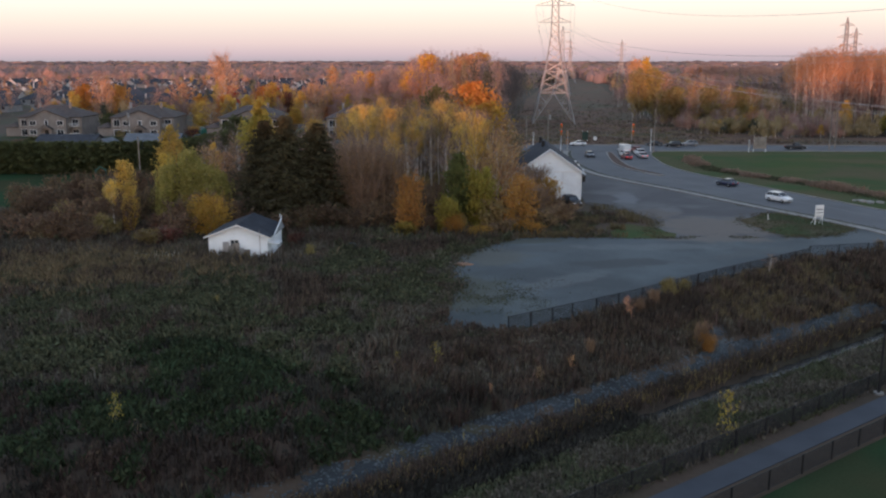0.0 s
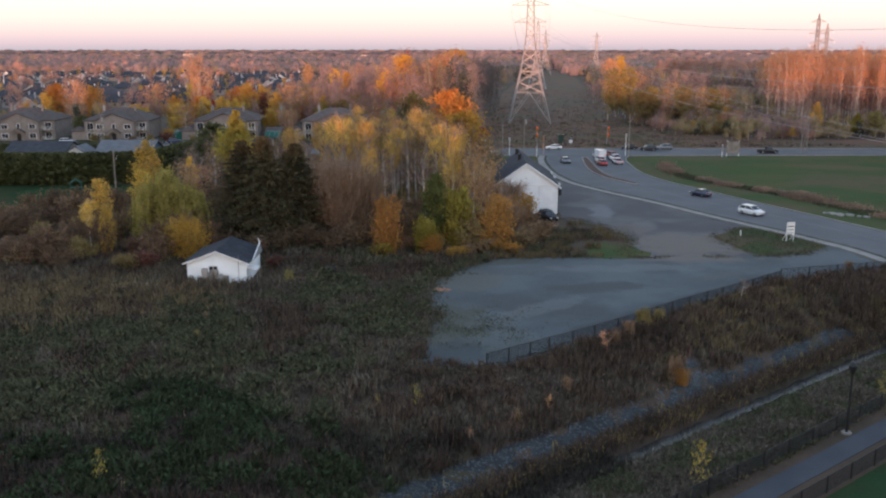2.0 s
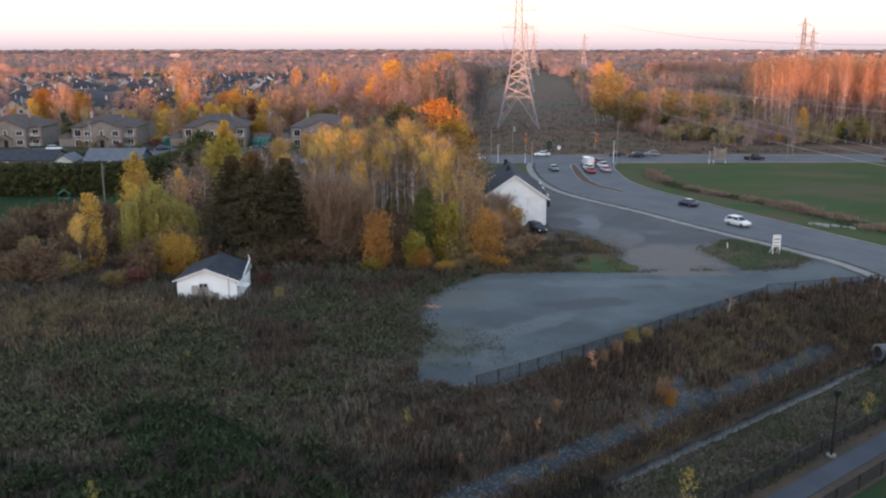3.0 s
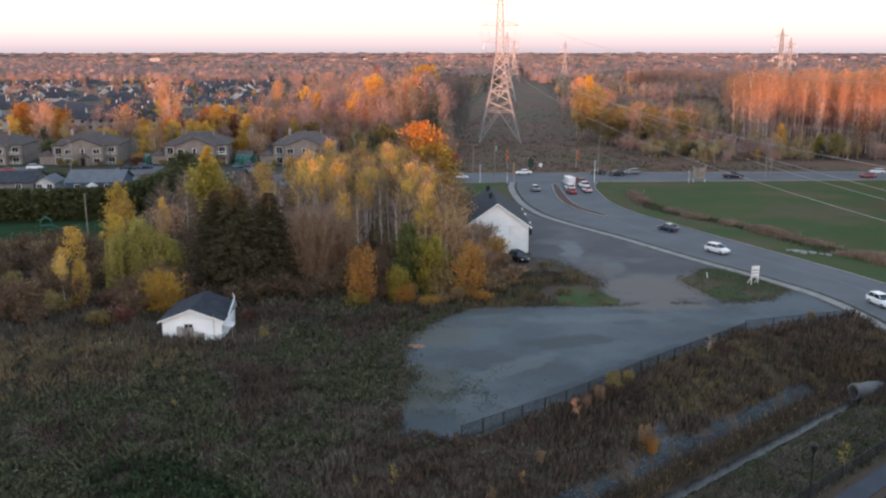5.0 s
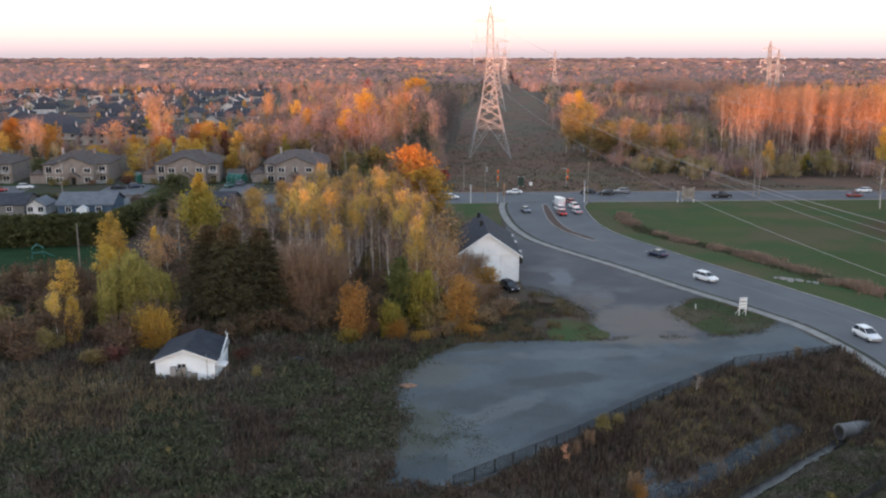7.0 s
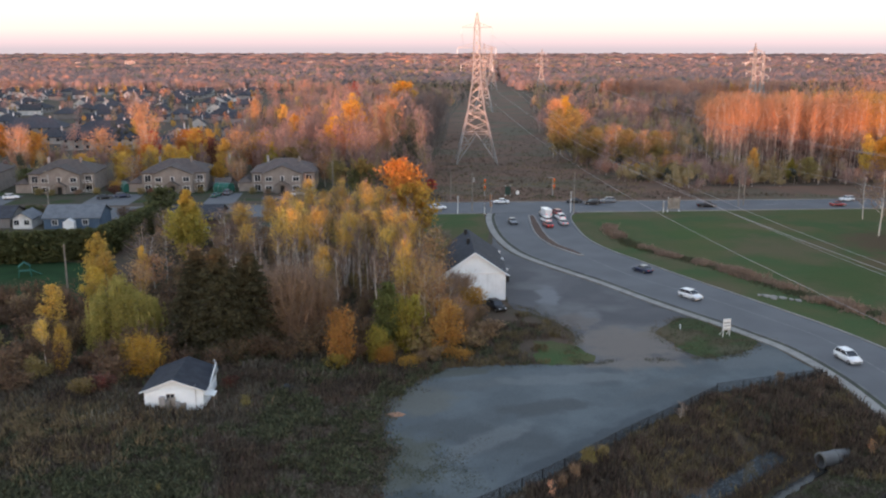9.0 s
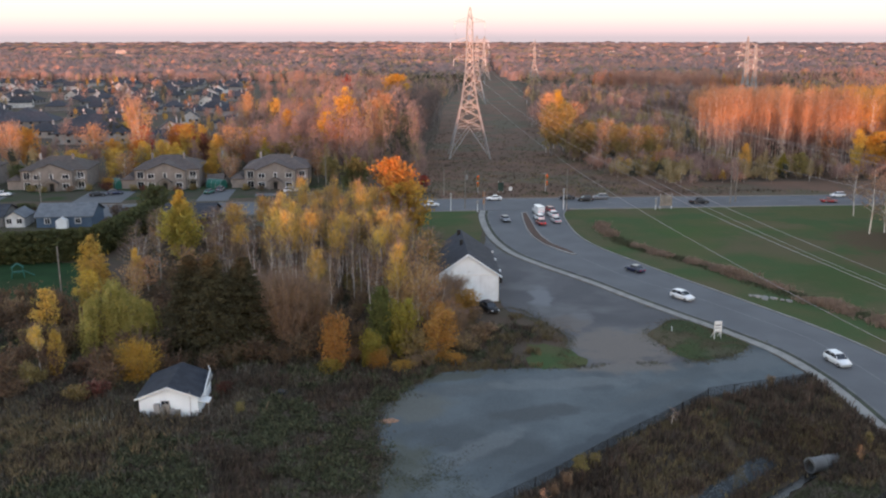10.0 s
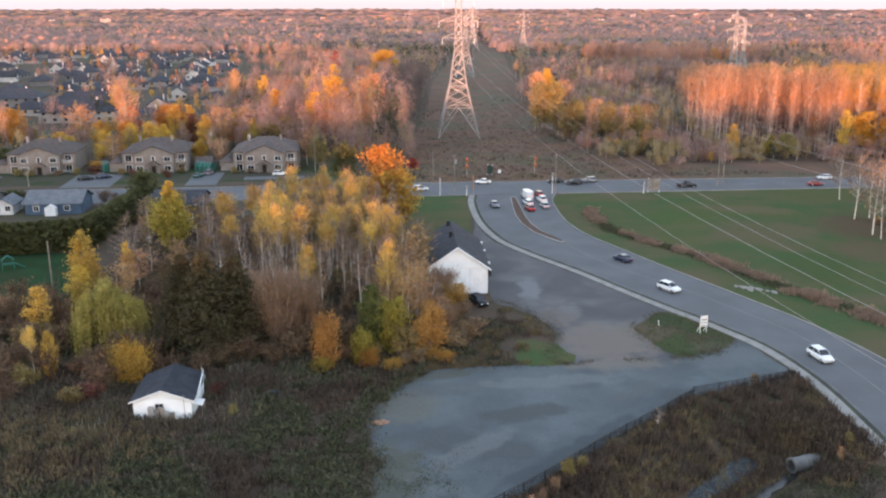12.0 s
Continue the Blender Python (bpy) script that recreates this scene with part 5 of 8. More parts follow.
# ---- power line ----
def lattice_tower(m, Ht=57.5, label="tall galvanised lattice transmission tower", arms=((38.0, 6.2), (44.3, 7.4), (52.0, 5.9)), half=8.0, mat=M_STEEL, thick=1.0):
    root = thing("transmission_tower", label, "tower", "transmission towers", m)

    def w(z):
        return float(np.interp(z, [0, 20, 33, 52, Ht], [half, 3.3, 1.5, 1.0, 0.12]))

    levels = [0, 11.5, 15.5, 19.5, 23, 26.5, 30, 33, 36, 38, 41, 44.3, 48, 52, 55]
    corner = lambda z, k: ((-1, 1, 1, -1)[k] * w(z), (-1, -1, 1, 1)[k] * w(z), z)
    bm = bmesh.new()
    for k in range(4):
        for z0, z1 in ((0, 20), (20, 33), (33, 52), (52, Ht)):
            beam(bm, corner(z0, k), corner(z1, k), (0.34 if z0 < 20 else 0.24) * thick)
    part("leg_frame", finish(bm, "leg_frame", mat), root)
    bm = bmesh.new()
    for z0, z1 in zip(levels, levels[1:]):
        for k in range(4):
            a, b3 = k, (k + 1) % 4
            if z0 == 0:
                top = [(p + q) / 2 for p, q in zip(corner(z1, a), corner(z1, b3))]
                beam(bm, corner(0, a), top, 0.2 * thick)
                beam(bm, corner(0, b3), top, 0.2 * thick)
                for f in (0.33, 0.66):
                    za = z1 * f
                    for c in (a, b3):
                        s = [corner(0, c)[q] + (top[q] - corner(0, c)[q]) * f for q in range(3)]
                        beam(bm, corner(za, c), s, 0.12 * thick)
                        beam(bm, corner(min(za + 3.2, z1), c), s, 0.12 * thick)
            else:
                beam(bm, corner(z0, a), corner(z1, b3), 0.15 * thick)
                beam(bm, corner(z0, b3), corner(z1, a), 0.15 * thick)
            if z1 in (11.5, 19.5, 33, 38, 44.3, 52, 55):
                beam(bm, corner(z1, a), corner(z1, b3), 0.17 * thick)
    part("bracing", finish(bm, "bracing", mat), root)
    for z, ln in arms:
        for s in (-1, 1):
            bm = bmesh.new()
            tip = (s * ln, 0, z)
            for q in (-1, 1):
                beam(bm, (s * w(z), q * w(z), z), tip, 0.17 * thick)
                beam(bm, (s * w(z + 1.8), q * w(z + 1.8), z + 1.8), tip, 0.14 * thick)
            for f in (0.3, 0.6):
                xa = s * (w(z) + (ln - w(z)) * f)
                beam(bm, (xa, 0, z), (xa, 0, z + 1.8 * (1 - f)), 0.1 * thick)
            part("crossarm", finish(bm, "crossarm", mat), root)
            bm = bmesh.new()
            beam(bm, tip, (s * ln, 0, z - 2.6), 0.12 * thick, 6)
            for q in range(9):
                beam(bm, (s * ln, 0, z - 0.5 - q * 0.22), (s * ln, 0, z - 0.6 - q * 0.22), 0.34 * thick, 8)
            part("insulator", finish(bm, "insulator", M_TRIM), root, "pale insulator string")
    return root


lattice_tower(pose(43, 351, 0, rz=-4))
LOW = Matrix.Diagonal((0.83, 0.83, 0.83, 1))
lattice_tower(pose(84, 640, 0, rz=-10) @ LOW, thick=1.3)
lattice_tower(pose(140, 1000, 0, rz=-8) @ LOW, thick=1.6)
lattice_tower(pose(198, 1420, 0, rz=-8) @ LOW, thick=2.2)
lattice_tower(pose(175, 892, 0, rz=-6) @ Matrix.Diagonal((0.77, 0.77, 0.77, 1)), thick=1.6)
for x, y, k in ((221, 501, 0.82), (238, 527, 0.74)):
    lattice_tower(pose(x, y, 0, rz=-10) @ Matrix.Diagonal((k * 0.8, k * 0.8, k, 1)), half=5.0, label="slim lattice transmission tower behind the wood", thick=2.0)


def span(a, b, sag, group, label="slack power line conductor", rad=0.05):
    n = 36
    t = np.linspace(0, 1, n)
    p = np.array(a) * (1 - t)[:, None] + np.array(b) * t[:, None]
    p[:, 2] -= 4 * sag * t * (1 - t)
    ring = np.array([(1, 0, 0), (0, 0, 1), (-1, 0, 0), (0, 0, -1)]) * rad
    V = (p[:, None] + ring[None]).reshape(-1, 3)
    F = np.array([(4 * k + q, 4 * k + (q + 1) % 4, 4 * k + 4 + (q + 1) % 4, 4 * k + 4 + q) for k in range(n - 1) for q in range(4)])
    return tagged(new("power_line", np_mesh("power_line", V, F, M_WIRE)), label, "power line", group)


W_ = "conductors of the main line"
span((36.8, 351, 36.6), (54.0, -131, 36.6), 17.9, W_, rad=0.028)
span((35.6, 351, 42.0), (52.5, -131, 42.0), 18.0, W_, rad=0.028)
span((49.2, 351, 35.4), (79.0, -131, 35.4), 19.6, W_, rad=0.028)
span((50.4, 351, 36.4), (81.0, -131, 36.4), 19.8, W_, rad=0.028)
span((48.9, 351, 49.0), (80.0, -131, 49.0), 18.5, W_, rad=0.03)
for z, ln in ((35.4, 6.2), (41.7, 7.4), (49.4, 5.9)):
    for s in (-1, 1):
        span((43 + s * ln, 351, z), (84 + s * ln * 0.83, 640, z * 0.83), 11.0, W_, rad=0.04)
        span((84 + s * ln * 0.83, 640, z * 0.83), (140 + s * ln * 0.83, 1000, z * 0.83), 11.0, W_, rad=0.05)
span((92.0, 640, 34), (83.5, -50, 35), 17.2, "conductors of the second line", rad=0.028)
span((96.0, 640, 38), (90.0, -50, 40), 17.0, "conductors of the second line", rad=0.028)


def far_pole(x, y, h):
    """A tall tapered steel pole with two crossarms."""
    root = thing("pylon", "distant pale steel pylon above the woods", "tower", "distant pylons", pose(x, y, float(ground_z(x, y))))
    bm = bmesh.new()
    beam(bm, (0, 0, -0.5), (0, 0, h), (1.1, 0.5), 8)
    part("pole", finish(bm, "pole", M_STEEL), root)
    for z in (h - 3.0, h - 8.0):
        bm = bmesh.new()
        beam(bm, (-4.5, 0, z), (4.5, 0, z), 0.3)
        part("crossarm", finish(bm, "crossarm", M_STEEL), root)


for x, y, h in ((-352, 1850, 27), (104, 1900, 26), (122, 1880, 33), (135, 1930, 32), (167, 1900, 27), (190, 1870, 33), (468, 1900, 34), (775, 1900, 35)):
    far_pole(x, y, h)


# ---- barn ----
def slab(bm, a, b, c, d, t):
    """A roof plate of thickness t under four corners."""
    vs = [Vector(p) for p in (a, b, c, d)]
    nrm = (vs[1] - vs[0]).cross(vs[3] - vs[0]).normalized()
    if nrm.z < 0:
        nrm = -nrm
    top = [bm.verts.new(v) for v in vs]
    low = [bm.verts.new(v - nrm * t) for v in vs]
    bm.faces.new(top), bm.faces.new(low[::-1])
    for k in range(4):
        bm.faces.new((top[k], low[k], low[(k + 1) % 4], top[(k + 1) % 4]))


def barn():
    W, L, E, A = 11.0, 20.0, 4.9, 8.8
    root = thing("barn", "long white-sided barn with a dark shingle roof", "barn", m=pose(18.3, 152, 0, rz=-3))
    bm = bmesh.new()
    prism(bm, [(-W / 2, -0.1), (W / 2, -0.1), (W / 2, E), (0, A - 0.2), (-W / 2, E)], "y", 0, L)
    part("wall", finish(bm, "wall", M_WHITE), root)
    for k in range(22):
        bm = bmesh.new()
        x0 = -W / 2 + k * W / 22
        box(bm, x0 + 0.02, -0.035, 0.0, x0 + W / 22 - 0.02, -0.003, E)
        part("siding_panel", finish(bm, "siding_panel", M_OLDWHITE), root)
    bm = bmesh.new()
    box(bm, -W / 2 - 0.05, -0.07, E - 0.10, W / 2 + 0.05, -0.003, E + 0.06)
    part("belt_trim", finish(bm, "belt_trim", M_TRIM), root)
    for s in (-1, 1):
        bm = bmesh.new()
        slab(bm, (0, -0.45, A), (0, L + 0.4, A), (s * (W / 2 + 0.55), L + 0.4, E - 0.25), (s * (W / 2 + 0.55), -0.45, E - 0.25), 0.16)
        part("roof", finish(bm, "roof", M_ROOF), root)
        bm = bmesh.new()
        beam(bm, (0, -0.47, A - 0.1), (s * (W / 2 + 0.55), -0.47, E - 0.37), 0.2)
        part("fascia", finish(bm, "fascia", M_WHITE), root)
    for y in (9.0, 17.5):
        bm = bmesh.new()
        box(bm, -0.95, y, A - 0.75, -0.35, y + 0.6, A + 0.55, 0.05)
        part("roof_vent", finish(bm, "roof_vent", M_BLACK), root, "small black roof vent")
    bm = bmesh.new()
    box(bm, W / 2 + 0.01, 1.0, 3.0, W / 2 + 0.75, 1.7, 4.1, 0.06)
    part("exhaust_box", finish(bm, "exhaust_box", M_BLACK), root, "dark exhaust box")
    for y in (5, 9.5, 14):
        bm = bmesh.new()
        box(bm, W / 2 + 0.01, y, 0.0, W / 2 + 0.06, y + 2.6, 2.8)
        part("door", finish(bm, "door", M_STEEL), root)
    for y in (3.5, 12, 18):
        bm = bmesh.new()
        box(bm, W / 2 + 0.4, y, E - 0.45, W / 2 + 0.75, y + 0.35, E - 0.05)
        part("wall_lamp", finish(bm, "wall_lamp", M_TRIM), root)


barn()


# ---- cottage ----
def cottage():
    W, L, E, A = 7.2, 8.0, 2.75, 4.15
    root = thing("cottage", "small derelict white cottage with a dark roof", "house", m=pose(-24.8, 105.7, 0, rz=-2))
    bm = bmesh.new()
    prism(bm, [(-W / 2, -0.1), (W / 2, -0.1), (W / 2, E), (0, A - 0.12), (-W / 2, E)], "y", 0, L)
    part("wall", finish(bm, "wall", M_WHITE), root)
    for k in range(12):
        bm = bmesh.new()
        z = 0.05 + k * 0.225
        prism(bm, [(-0.012, z), (-0.035, z), (-0.014, z + 0.22), (-0.012, z + 0.22)], "x", -W / 2, W / 2)
        part("clapboard", finish(bm, "clapboard", M_WHITE), root)
    for s in (-1, 1):
        bm = bmesh.new()
        slab(bm, (0, -0.4, A), (0, L + 0.4, A), (s * (W / 2 + 0.42), L + 0.4, E - 0.12), (s * (W / 2 + 0.42), -0.4, E - 0.12), 0.14)
        part("roof", finish(bm, "roof", M_ROOFDARK), root)
        bm = bmesh.new()
        beam(bm, (0, -0.42, A - 0.09), (s * (W / 2 + 0.42), -0.42, E - 0.21), 0.16)
        part("fascia", finish(bm, "fascia", M_TRIM), root)
    bm = bmesh.new()
    box(bm, -0.95, -0.075, 0.95, 0.15, -0.04, 2.25)
    win = part("window", finish(bm, "window", M_TRIM), root)
    for x0, x1 in ((-0.88, -0.43), (-0.37, 0.08)):
        bm = bmesh.new()
        box(bm, x0, -0.09, 1.02, x1, -0.078, 2.18)
        part("pane", finish(bm, "pane", M_GLASS), win)
    # lean-to porch on the east side
    bm = bmesh.new()
    slab(bm, (W / 2, 0.3, 1.95), (W / 2, 2.0, 1.95), (W / 2 + 1.3, 2.0, 1.75), (W / 2 + 1.3, 0.3, 1.75), 0.12)
    porch = part("porch_roof", finish(bm, "porch_roof", M_TRIM), root)
    for y in (0.4, 1.9):
        bm = bmesh.new()
        beam(bm, (W / 2 + 1.2, y, -0.05), (W / 2 + 1.2, y, 1.68), 0.07)
        part("post", finish(bm, "post", M_WOODPOLE), porch)
    bm = bmesh.new()
    prism(bm, [(1.6, E - 0.35), (7.6, E - 0.35), (6.4, E + 0.75), (5.8, E + 1.0)], "x", W / 2 + 0.3, W / 2 + 0.42)
    part("side_gable", finish(bm, "side_gable", M_OLDBOARD), root, "torn grey gable board")
    bm = bmesh.new()
    beam(bm, (W / 2 + 0.46, 1.5, E - 0.3), (W / 2 + 0.46, 6.1, E + 1.05), 0.10)
    part("gable_fascia", finish(bm, "gable_fascia", M_TRIM), root)
    bm = bmesh.new()
    beam(bm, (W / 2 + 0.42, 6.0, E + 0.9), (W / 2 + 0.2, 6.4, E + 1.6), 0.07)
    part("broken_board", finish(bm, "broken_board", M_TRIM), root)
    bm = bmesh.new()
    beam(bm, (W / 2 + 0.36, 6.1, E + 0.8), (W / 2 + 0.6, 5.7, E + 1.5), 0.06)
    part("broken_board", finish(bm, "broken_board", M_TRIM), root)
    bm = bmesh.new()
    beam(bm, (2.75, -0.35, 0), (2.75, -0.35, 3.5), 0.07, 6)
    part("mast", finish(bm, "mast", M_STEEL), root, "thin metal mast")


cottage()
bm = bmesh.new()
bmesh.ops.create_icosphere(bm, subdivisions=2, radius=1, matrix=Matrix.Translation((-11.5, 112.0, 0.12)) @ Matrix.Diagonal((1.0, 0.7, 0.5, 1)))
for v in bm.verts:
    v.co += 0.16 * noise.noise_vector(v.co * 1.3)
tagged(new("boulder", finish(bm, "boulder", M_SHINGLE)), "grey boulder lying in the meadow's weeds", "boulder")
for k, (x, w_, h_) in enumerate(((-26.1, 0.7, 2.1), (-25.5, 0.5, 1.6), (-25.0, 0.9, 1.9), (-24.3, 0.6, 1.3), (-23.7, 0.8, 1.1), (-24.6, 1.1, 0.7))):
    bm = bmesh.new()
    box(bm, x - w_ / 2, 104.75 + 0.1 * k, -0.02, x + w_ / 2, 105.3 + 0.05 * k, h_, 0.05)
    tagged(new("junk_appliance", finish(bm, "junk_appliance", (M_STEEL, M_CONCRETE, M_WOODPOLE)[k % 3])), "discarded grey appliance piled against the cottage wall", "junk", "junk by the cottage")


# ---- fences, poles, signs ----
def chain_fence(line, h, label, group, every=3.0, zoff=0.0):
    """Black posts, rails and a woven mesh between them along a line."""
    pts = curve(line, every)
    root = thing("fence", label, "fence", group)
    post = bmesh.new()
    beam(post, (0, 0, -0.3), (0, 0, h), 0.13, 6)
    pm = finish(post, "post", M_BLACK)
    zs = [float(ground_z(p[0], p[1])) + zoff for p in pts]
    for p, z in zip(pts, zs):
        part("post", pm, root, at=pose(p[0], p[1], z))
    thin = []
    for k in range(len(pts) - 1):
        a, b2 = np.array([*pts[k], zs[k]]), np.array([*pts[k + 1], zs[k + 1]])
        for z in (0.08, h - 0.05):
            part("rail", np_mesh("rail", *tubes([(a + [0, 0, z], b2 + [0, 0, z], 0.028, 0.028)], 5), M_BLACK), root)
        n = 24
        for q in range(-8, n):
            t0, t1 = q / n, (q + 8) / n
            z0, z1 = 0.08, h - 0.08
            if t0 < 0:
                z0, t0 = z0 + (z1 - z0) * (-t0) / (t1 - t0), 0
            if t1 > 1:
                z1, t1 = z0 + (z1 - z0) * (1 - t0) / (t1 - t0), 1
            thin.append((a + (b2 - a) * t0 + [0, 0, z0], a + (b2 - a) * t1 + [0, 0, z1], 0.013, 0.013))
            thin.append((a + (b2 - a) * t0 + [0, 0, h - z0], a + (b2 - a) * t1 + [0, 0, h - z1], 0.013, 0.013))
    part("mesh_wire", np_mesh("mesh_wire", *tubes(thin, 3), M_BLACK), root)
    return root


chain_fence([(5.75, 75.2), (12, 79.7), (17, 83.3), (22.5, 87.7), (27, 91.5), (32, 95.4), (37, 99.1), (44.1, 104.7)], 1.5, "black chain-link fence along the gravel lot", "fences", 2.5)
chain_fence([(44.1, 104.7), (52, 106.6), (60.2, 108.6)], 1.7, "taller black chain-link fence near the road", "fences")
chain_fence([creek(u, -15.9)[:2] for u in (-25, 0, 20, 40, 50)], 1.3, "black chain-link fence beside the path", "fences")
chain_fence([creek(u, -11.2)[:2] for u in (-25, 0, 20, 40, 50)], 1.3, "black chain-link fence between creek and path", "fences")


def path_lamp(x, y):
    z = float(ground_z(x, y))
    root = thing("street_lamp", "slim black path lamp on a pale concrete footing", "lamp", m=pose(x, y, z))
    bm = bmesh.new()
    beam(bm, (0, 0, 0), (0, 0, 5.0), (0.24, 0.16), 8)
    part("pole", finish(bm, "pole", M_BLACK), root)
    bm = bmesh.new()
    beam(bm, (0, 0, 4.9), (0, 0, 5.5), (0.34, 0.62), 10)
    beam(bm, (0, 0, 5.5), (0, 0, 5.75), (0.7, 0.16), 10)
    part("lantern", finish(bm, "lantern", M_BLACK), root)
    bm = bmesh.new()
    beam(bm, (0, 0, -0.2), (0, 0, 0.14), 0.75, 12)
    part("footing", finish(bm, "footing", M_CONCRETE), root, "pale concrete footing")


path_lamp(32.6, 63.0)


def utility_pole(x, y, h, label="weathered wooden utility pole", can=False, r=0.3):
    root = thing("utility_pole", label, "pole", "utility poles", pose(x, y, 0, rz=12))
    bm = bmesh.new()
    beam(bm, (0, 0, -0.2), (0, 0, h), (r * 1.15, r * 0.75), 8)
    part("pole", finish(bm, "pole", M_WOODPOLE), root)
    if can:
        bm = bmesh.new()
        beam(bm, (0.4, 0, h - 2.6), (0.4, 0, h - 1.4), 0.55, 10)
        part("transformer", finish(bm, "transformer", M_STEEL), root, "grey transformer can")
        bm = bmesh.new()
        beam(bm, (-0.9, 0, h - 0.5), (0.9, 0, h - 0.5), 0.14)
        part("crossarm", finish(bm, "crossarm", M_WOODPOLE), root)


for x, y, h, can in ((-53.8, 157.8, 10.4, False), (28.3, 240.5, 10.8, True), (55.8, 236.0, 11.2, False), (104.4, 241.0, 10.4, False), (107.0, 243.5, 10.0, False), (-46, 300, 11, True), (-11, 277, 10, False), (-92, 262, 10, True), (150, 283, 12, False), (24.5, 262, 8, False)):
    utility_pole(x, y, h, can=can)


# brown mown ground under the power line
cy_ = np.array([263, 275, 290, 320, 360, 431, 590, 750, 900, 1100, 1280])
M_CORR = shader("brown_mown_ground", (0.132, 0.074, 0.048), (0.094, 0.058, 0.038), 0.06, 0.95, fine=25, third=(0.088, 0.072, 0.044), big=0.03)
sheet("power_corridor", [(-3, 262), (17, 272)] + [(float(corridor_w(y)) - 3, y) for y in cy_[2:]] + [(float(corridor_e(y)) + 3, y) for y in cy_[:2:-1]] + [(92, 300), (112, 279), (260, 276), (260, 247.6), (60, 254.6), (-3, 255.8)], 0.03, M_CORR, "brown mown strip beneath the power line", "grassland")

# ---- weeds ----
def patchwork(name, P, mat, label, height, width, blades, seed, lean=0.25, tuft=0.22):
    """Upright weed stems and leaf sprays at the points P."""
    r = np.random.default_rng(seed)
    n = len(P)
    base = np.repeat(np.c_[P, ground_z(P[:, 0], P[:, 1])], blades, 0)
    base[:, :2] += r.normal(0, tuft, (n * blades, 2))
    hh = np.repeat(height, blades) if not np.isscalar(height) else np.full(n * blades, height)
    D = np.c_[r.normal(0, lean, (n * blades, 2)), np.ones(n * blades)]
    V, F = slivers(r, base, D, 1.0, 1.0)
    b4 = np.stack([np.cos(a := r.uniform(0, 6.28, n * blades)), np.sin(a), 0 * a], 1) * width * r.uniform(0.5, 1.5, (n * blades, 1))
    tip = base + D * (hh * r.uniform(0.6, 1.25, n * blades))[:, None]
    V = np.stack([base - b4 * 0.4, base + b4 * 0.4, base * 0.35 + tip * 0.65 + b4, tip - b4 * 0.3], 1).reshape(-1, 3)
    F = np.arange(len(V)).reshape(-1, 4)
    k_ = np.arange(0, len(base), 2)
    spray = base[k_] + (tip - base)[k_] * r.uniform(0.35, 1.0, (len(k_), 1)) + r.normal(0, 0.08, (len(k_), 3))
    V, F = joined([(V, F), leaves(r, spray, width * 1.7)])
    return tagged(new(name, np_mesh(name, V, F, mat)), label, "weeds", kind="stuff")


def value_noise(P, scale, seed):
    return np.array([noise.noise((p[0] / scale, p[1] / scale, seed)) for p in P])


def creek_uv(P):
    d = P - C0
    return d @ CD, d @ CN


GR = np.random.default_rng(8)
P = np.c_[GR.uniform(-72, 62, 57000), GR.uniform(43, 120, 57000)]
u_, v_ = creek_uv(P)
edge_n = value_noise(P, 6, 2.0)
west = (P[:, 0] < 0.6 + edge_n * 1.8 + np.clip(P[:, 1] - 106, 0, 14) * 0.85) & (v_ > 3.4) & (P[:, 1] < 118)
fence_v = np.interp(u_, [-60, 0, 10, 23, 35, 44, 57, 67, 78], [60, 30, 13.4, 13.8, 14.2, 14.8, 14.7, 11.6, 8.4])
slope_ = (v_ > 3.4) & (v_ < fence_v - 0.3) & (u_ > -30) & (P[:, 0] < 61.2)
chute = np.abs((u_ - 24.5) - (v_ - 2.6) * 1.16) < 1.5 - 0.15 * np.clip(v_ - 2.6, 0, 5)
inview = (P[:, 0] > -P[:, 1] * 0.56 - 3) & (P[:, 0] < P[:, 1] * 0.66 + 4)
cot = (P[:, 0] > -29) & (P[:, 0] < -20) & (P[:, 1] > 105.5)
endbank = (u_ > 51) & (v_ > -9) & (v_ < 6) & (P[:, 0] < 61.0) & ~((v_ < 1.4) & (v_ > -3.4) & (u_ < 57))
keep = (west | slope_ | endbank) & ~(chute & (v_ < 6.6) & (v_ > 0)) & inview & ~cot
P = P[keep]
nz, nb = value_noise(P, 2.2, 5.0), value_noise(P, 14, 7.0)
green_zone = (P[:, 1] < 82) & (P[:, 0] < -9 + nb * 12) & (nb * 0.7 + nz * 1.0 > 0.02)
thick_ = (nz + 0.75 > GR.uniform(-0.2, 0.6, len(P)))
P, nz, nb, green_zone = P[thick_], nz[thick_], nb[thick_], green_zone[thick_]
hh = (0.88 + 0.7 * nz + 0.25 * nb) * np.where((P[:, 0] > -3) & (P[:, 0] < 12) & (P[:, 1] > 70) & (P[:, 1] < 100), 0.55, 1)
u_, v_ = creek_uv(P)
bank = (v_ < 15) & (P[:, 0] > 0)
n3 = value_noise(P, 9, 21.0)
green_zone = green_zone | (~bank & (P[:, 0] > -14) & (P[:, 1] > 84) & (n3 + nz * 0.7 > -0.06)) | (~bank & (n3 + nz * 0.6 > 0.5)) | (~bank & (P[:, 0] < -6) & (P[:, 1] < 100) & (n3 + nz * 0.7 > 0.02))
rust = ~green_zone & ((GR.uniform(0, 1, len(P)) < 0.2) | (nb > 0.12) & (P[:, 0] > -6) | bank & (nz > 0.1) | (n3 < -0.22))
tan_ = bank & ~rust & ~green_zone & ((n3 > 0.1) & (P[:, 0] > 22) | (P[:, 0] > 38) & (n3 > -0.4) | (P[:, 0] > 49))
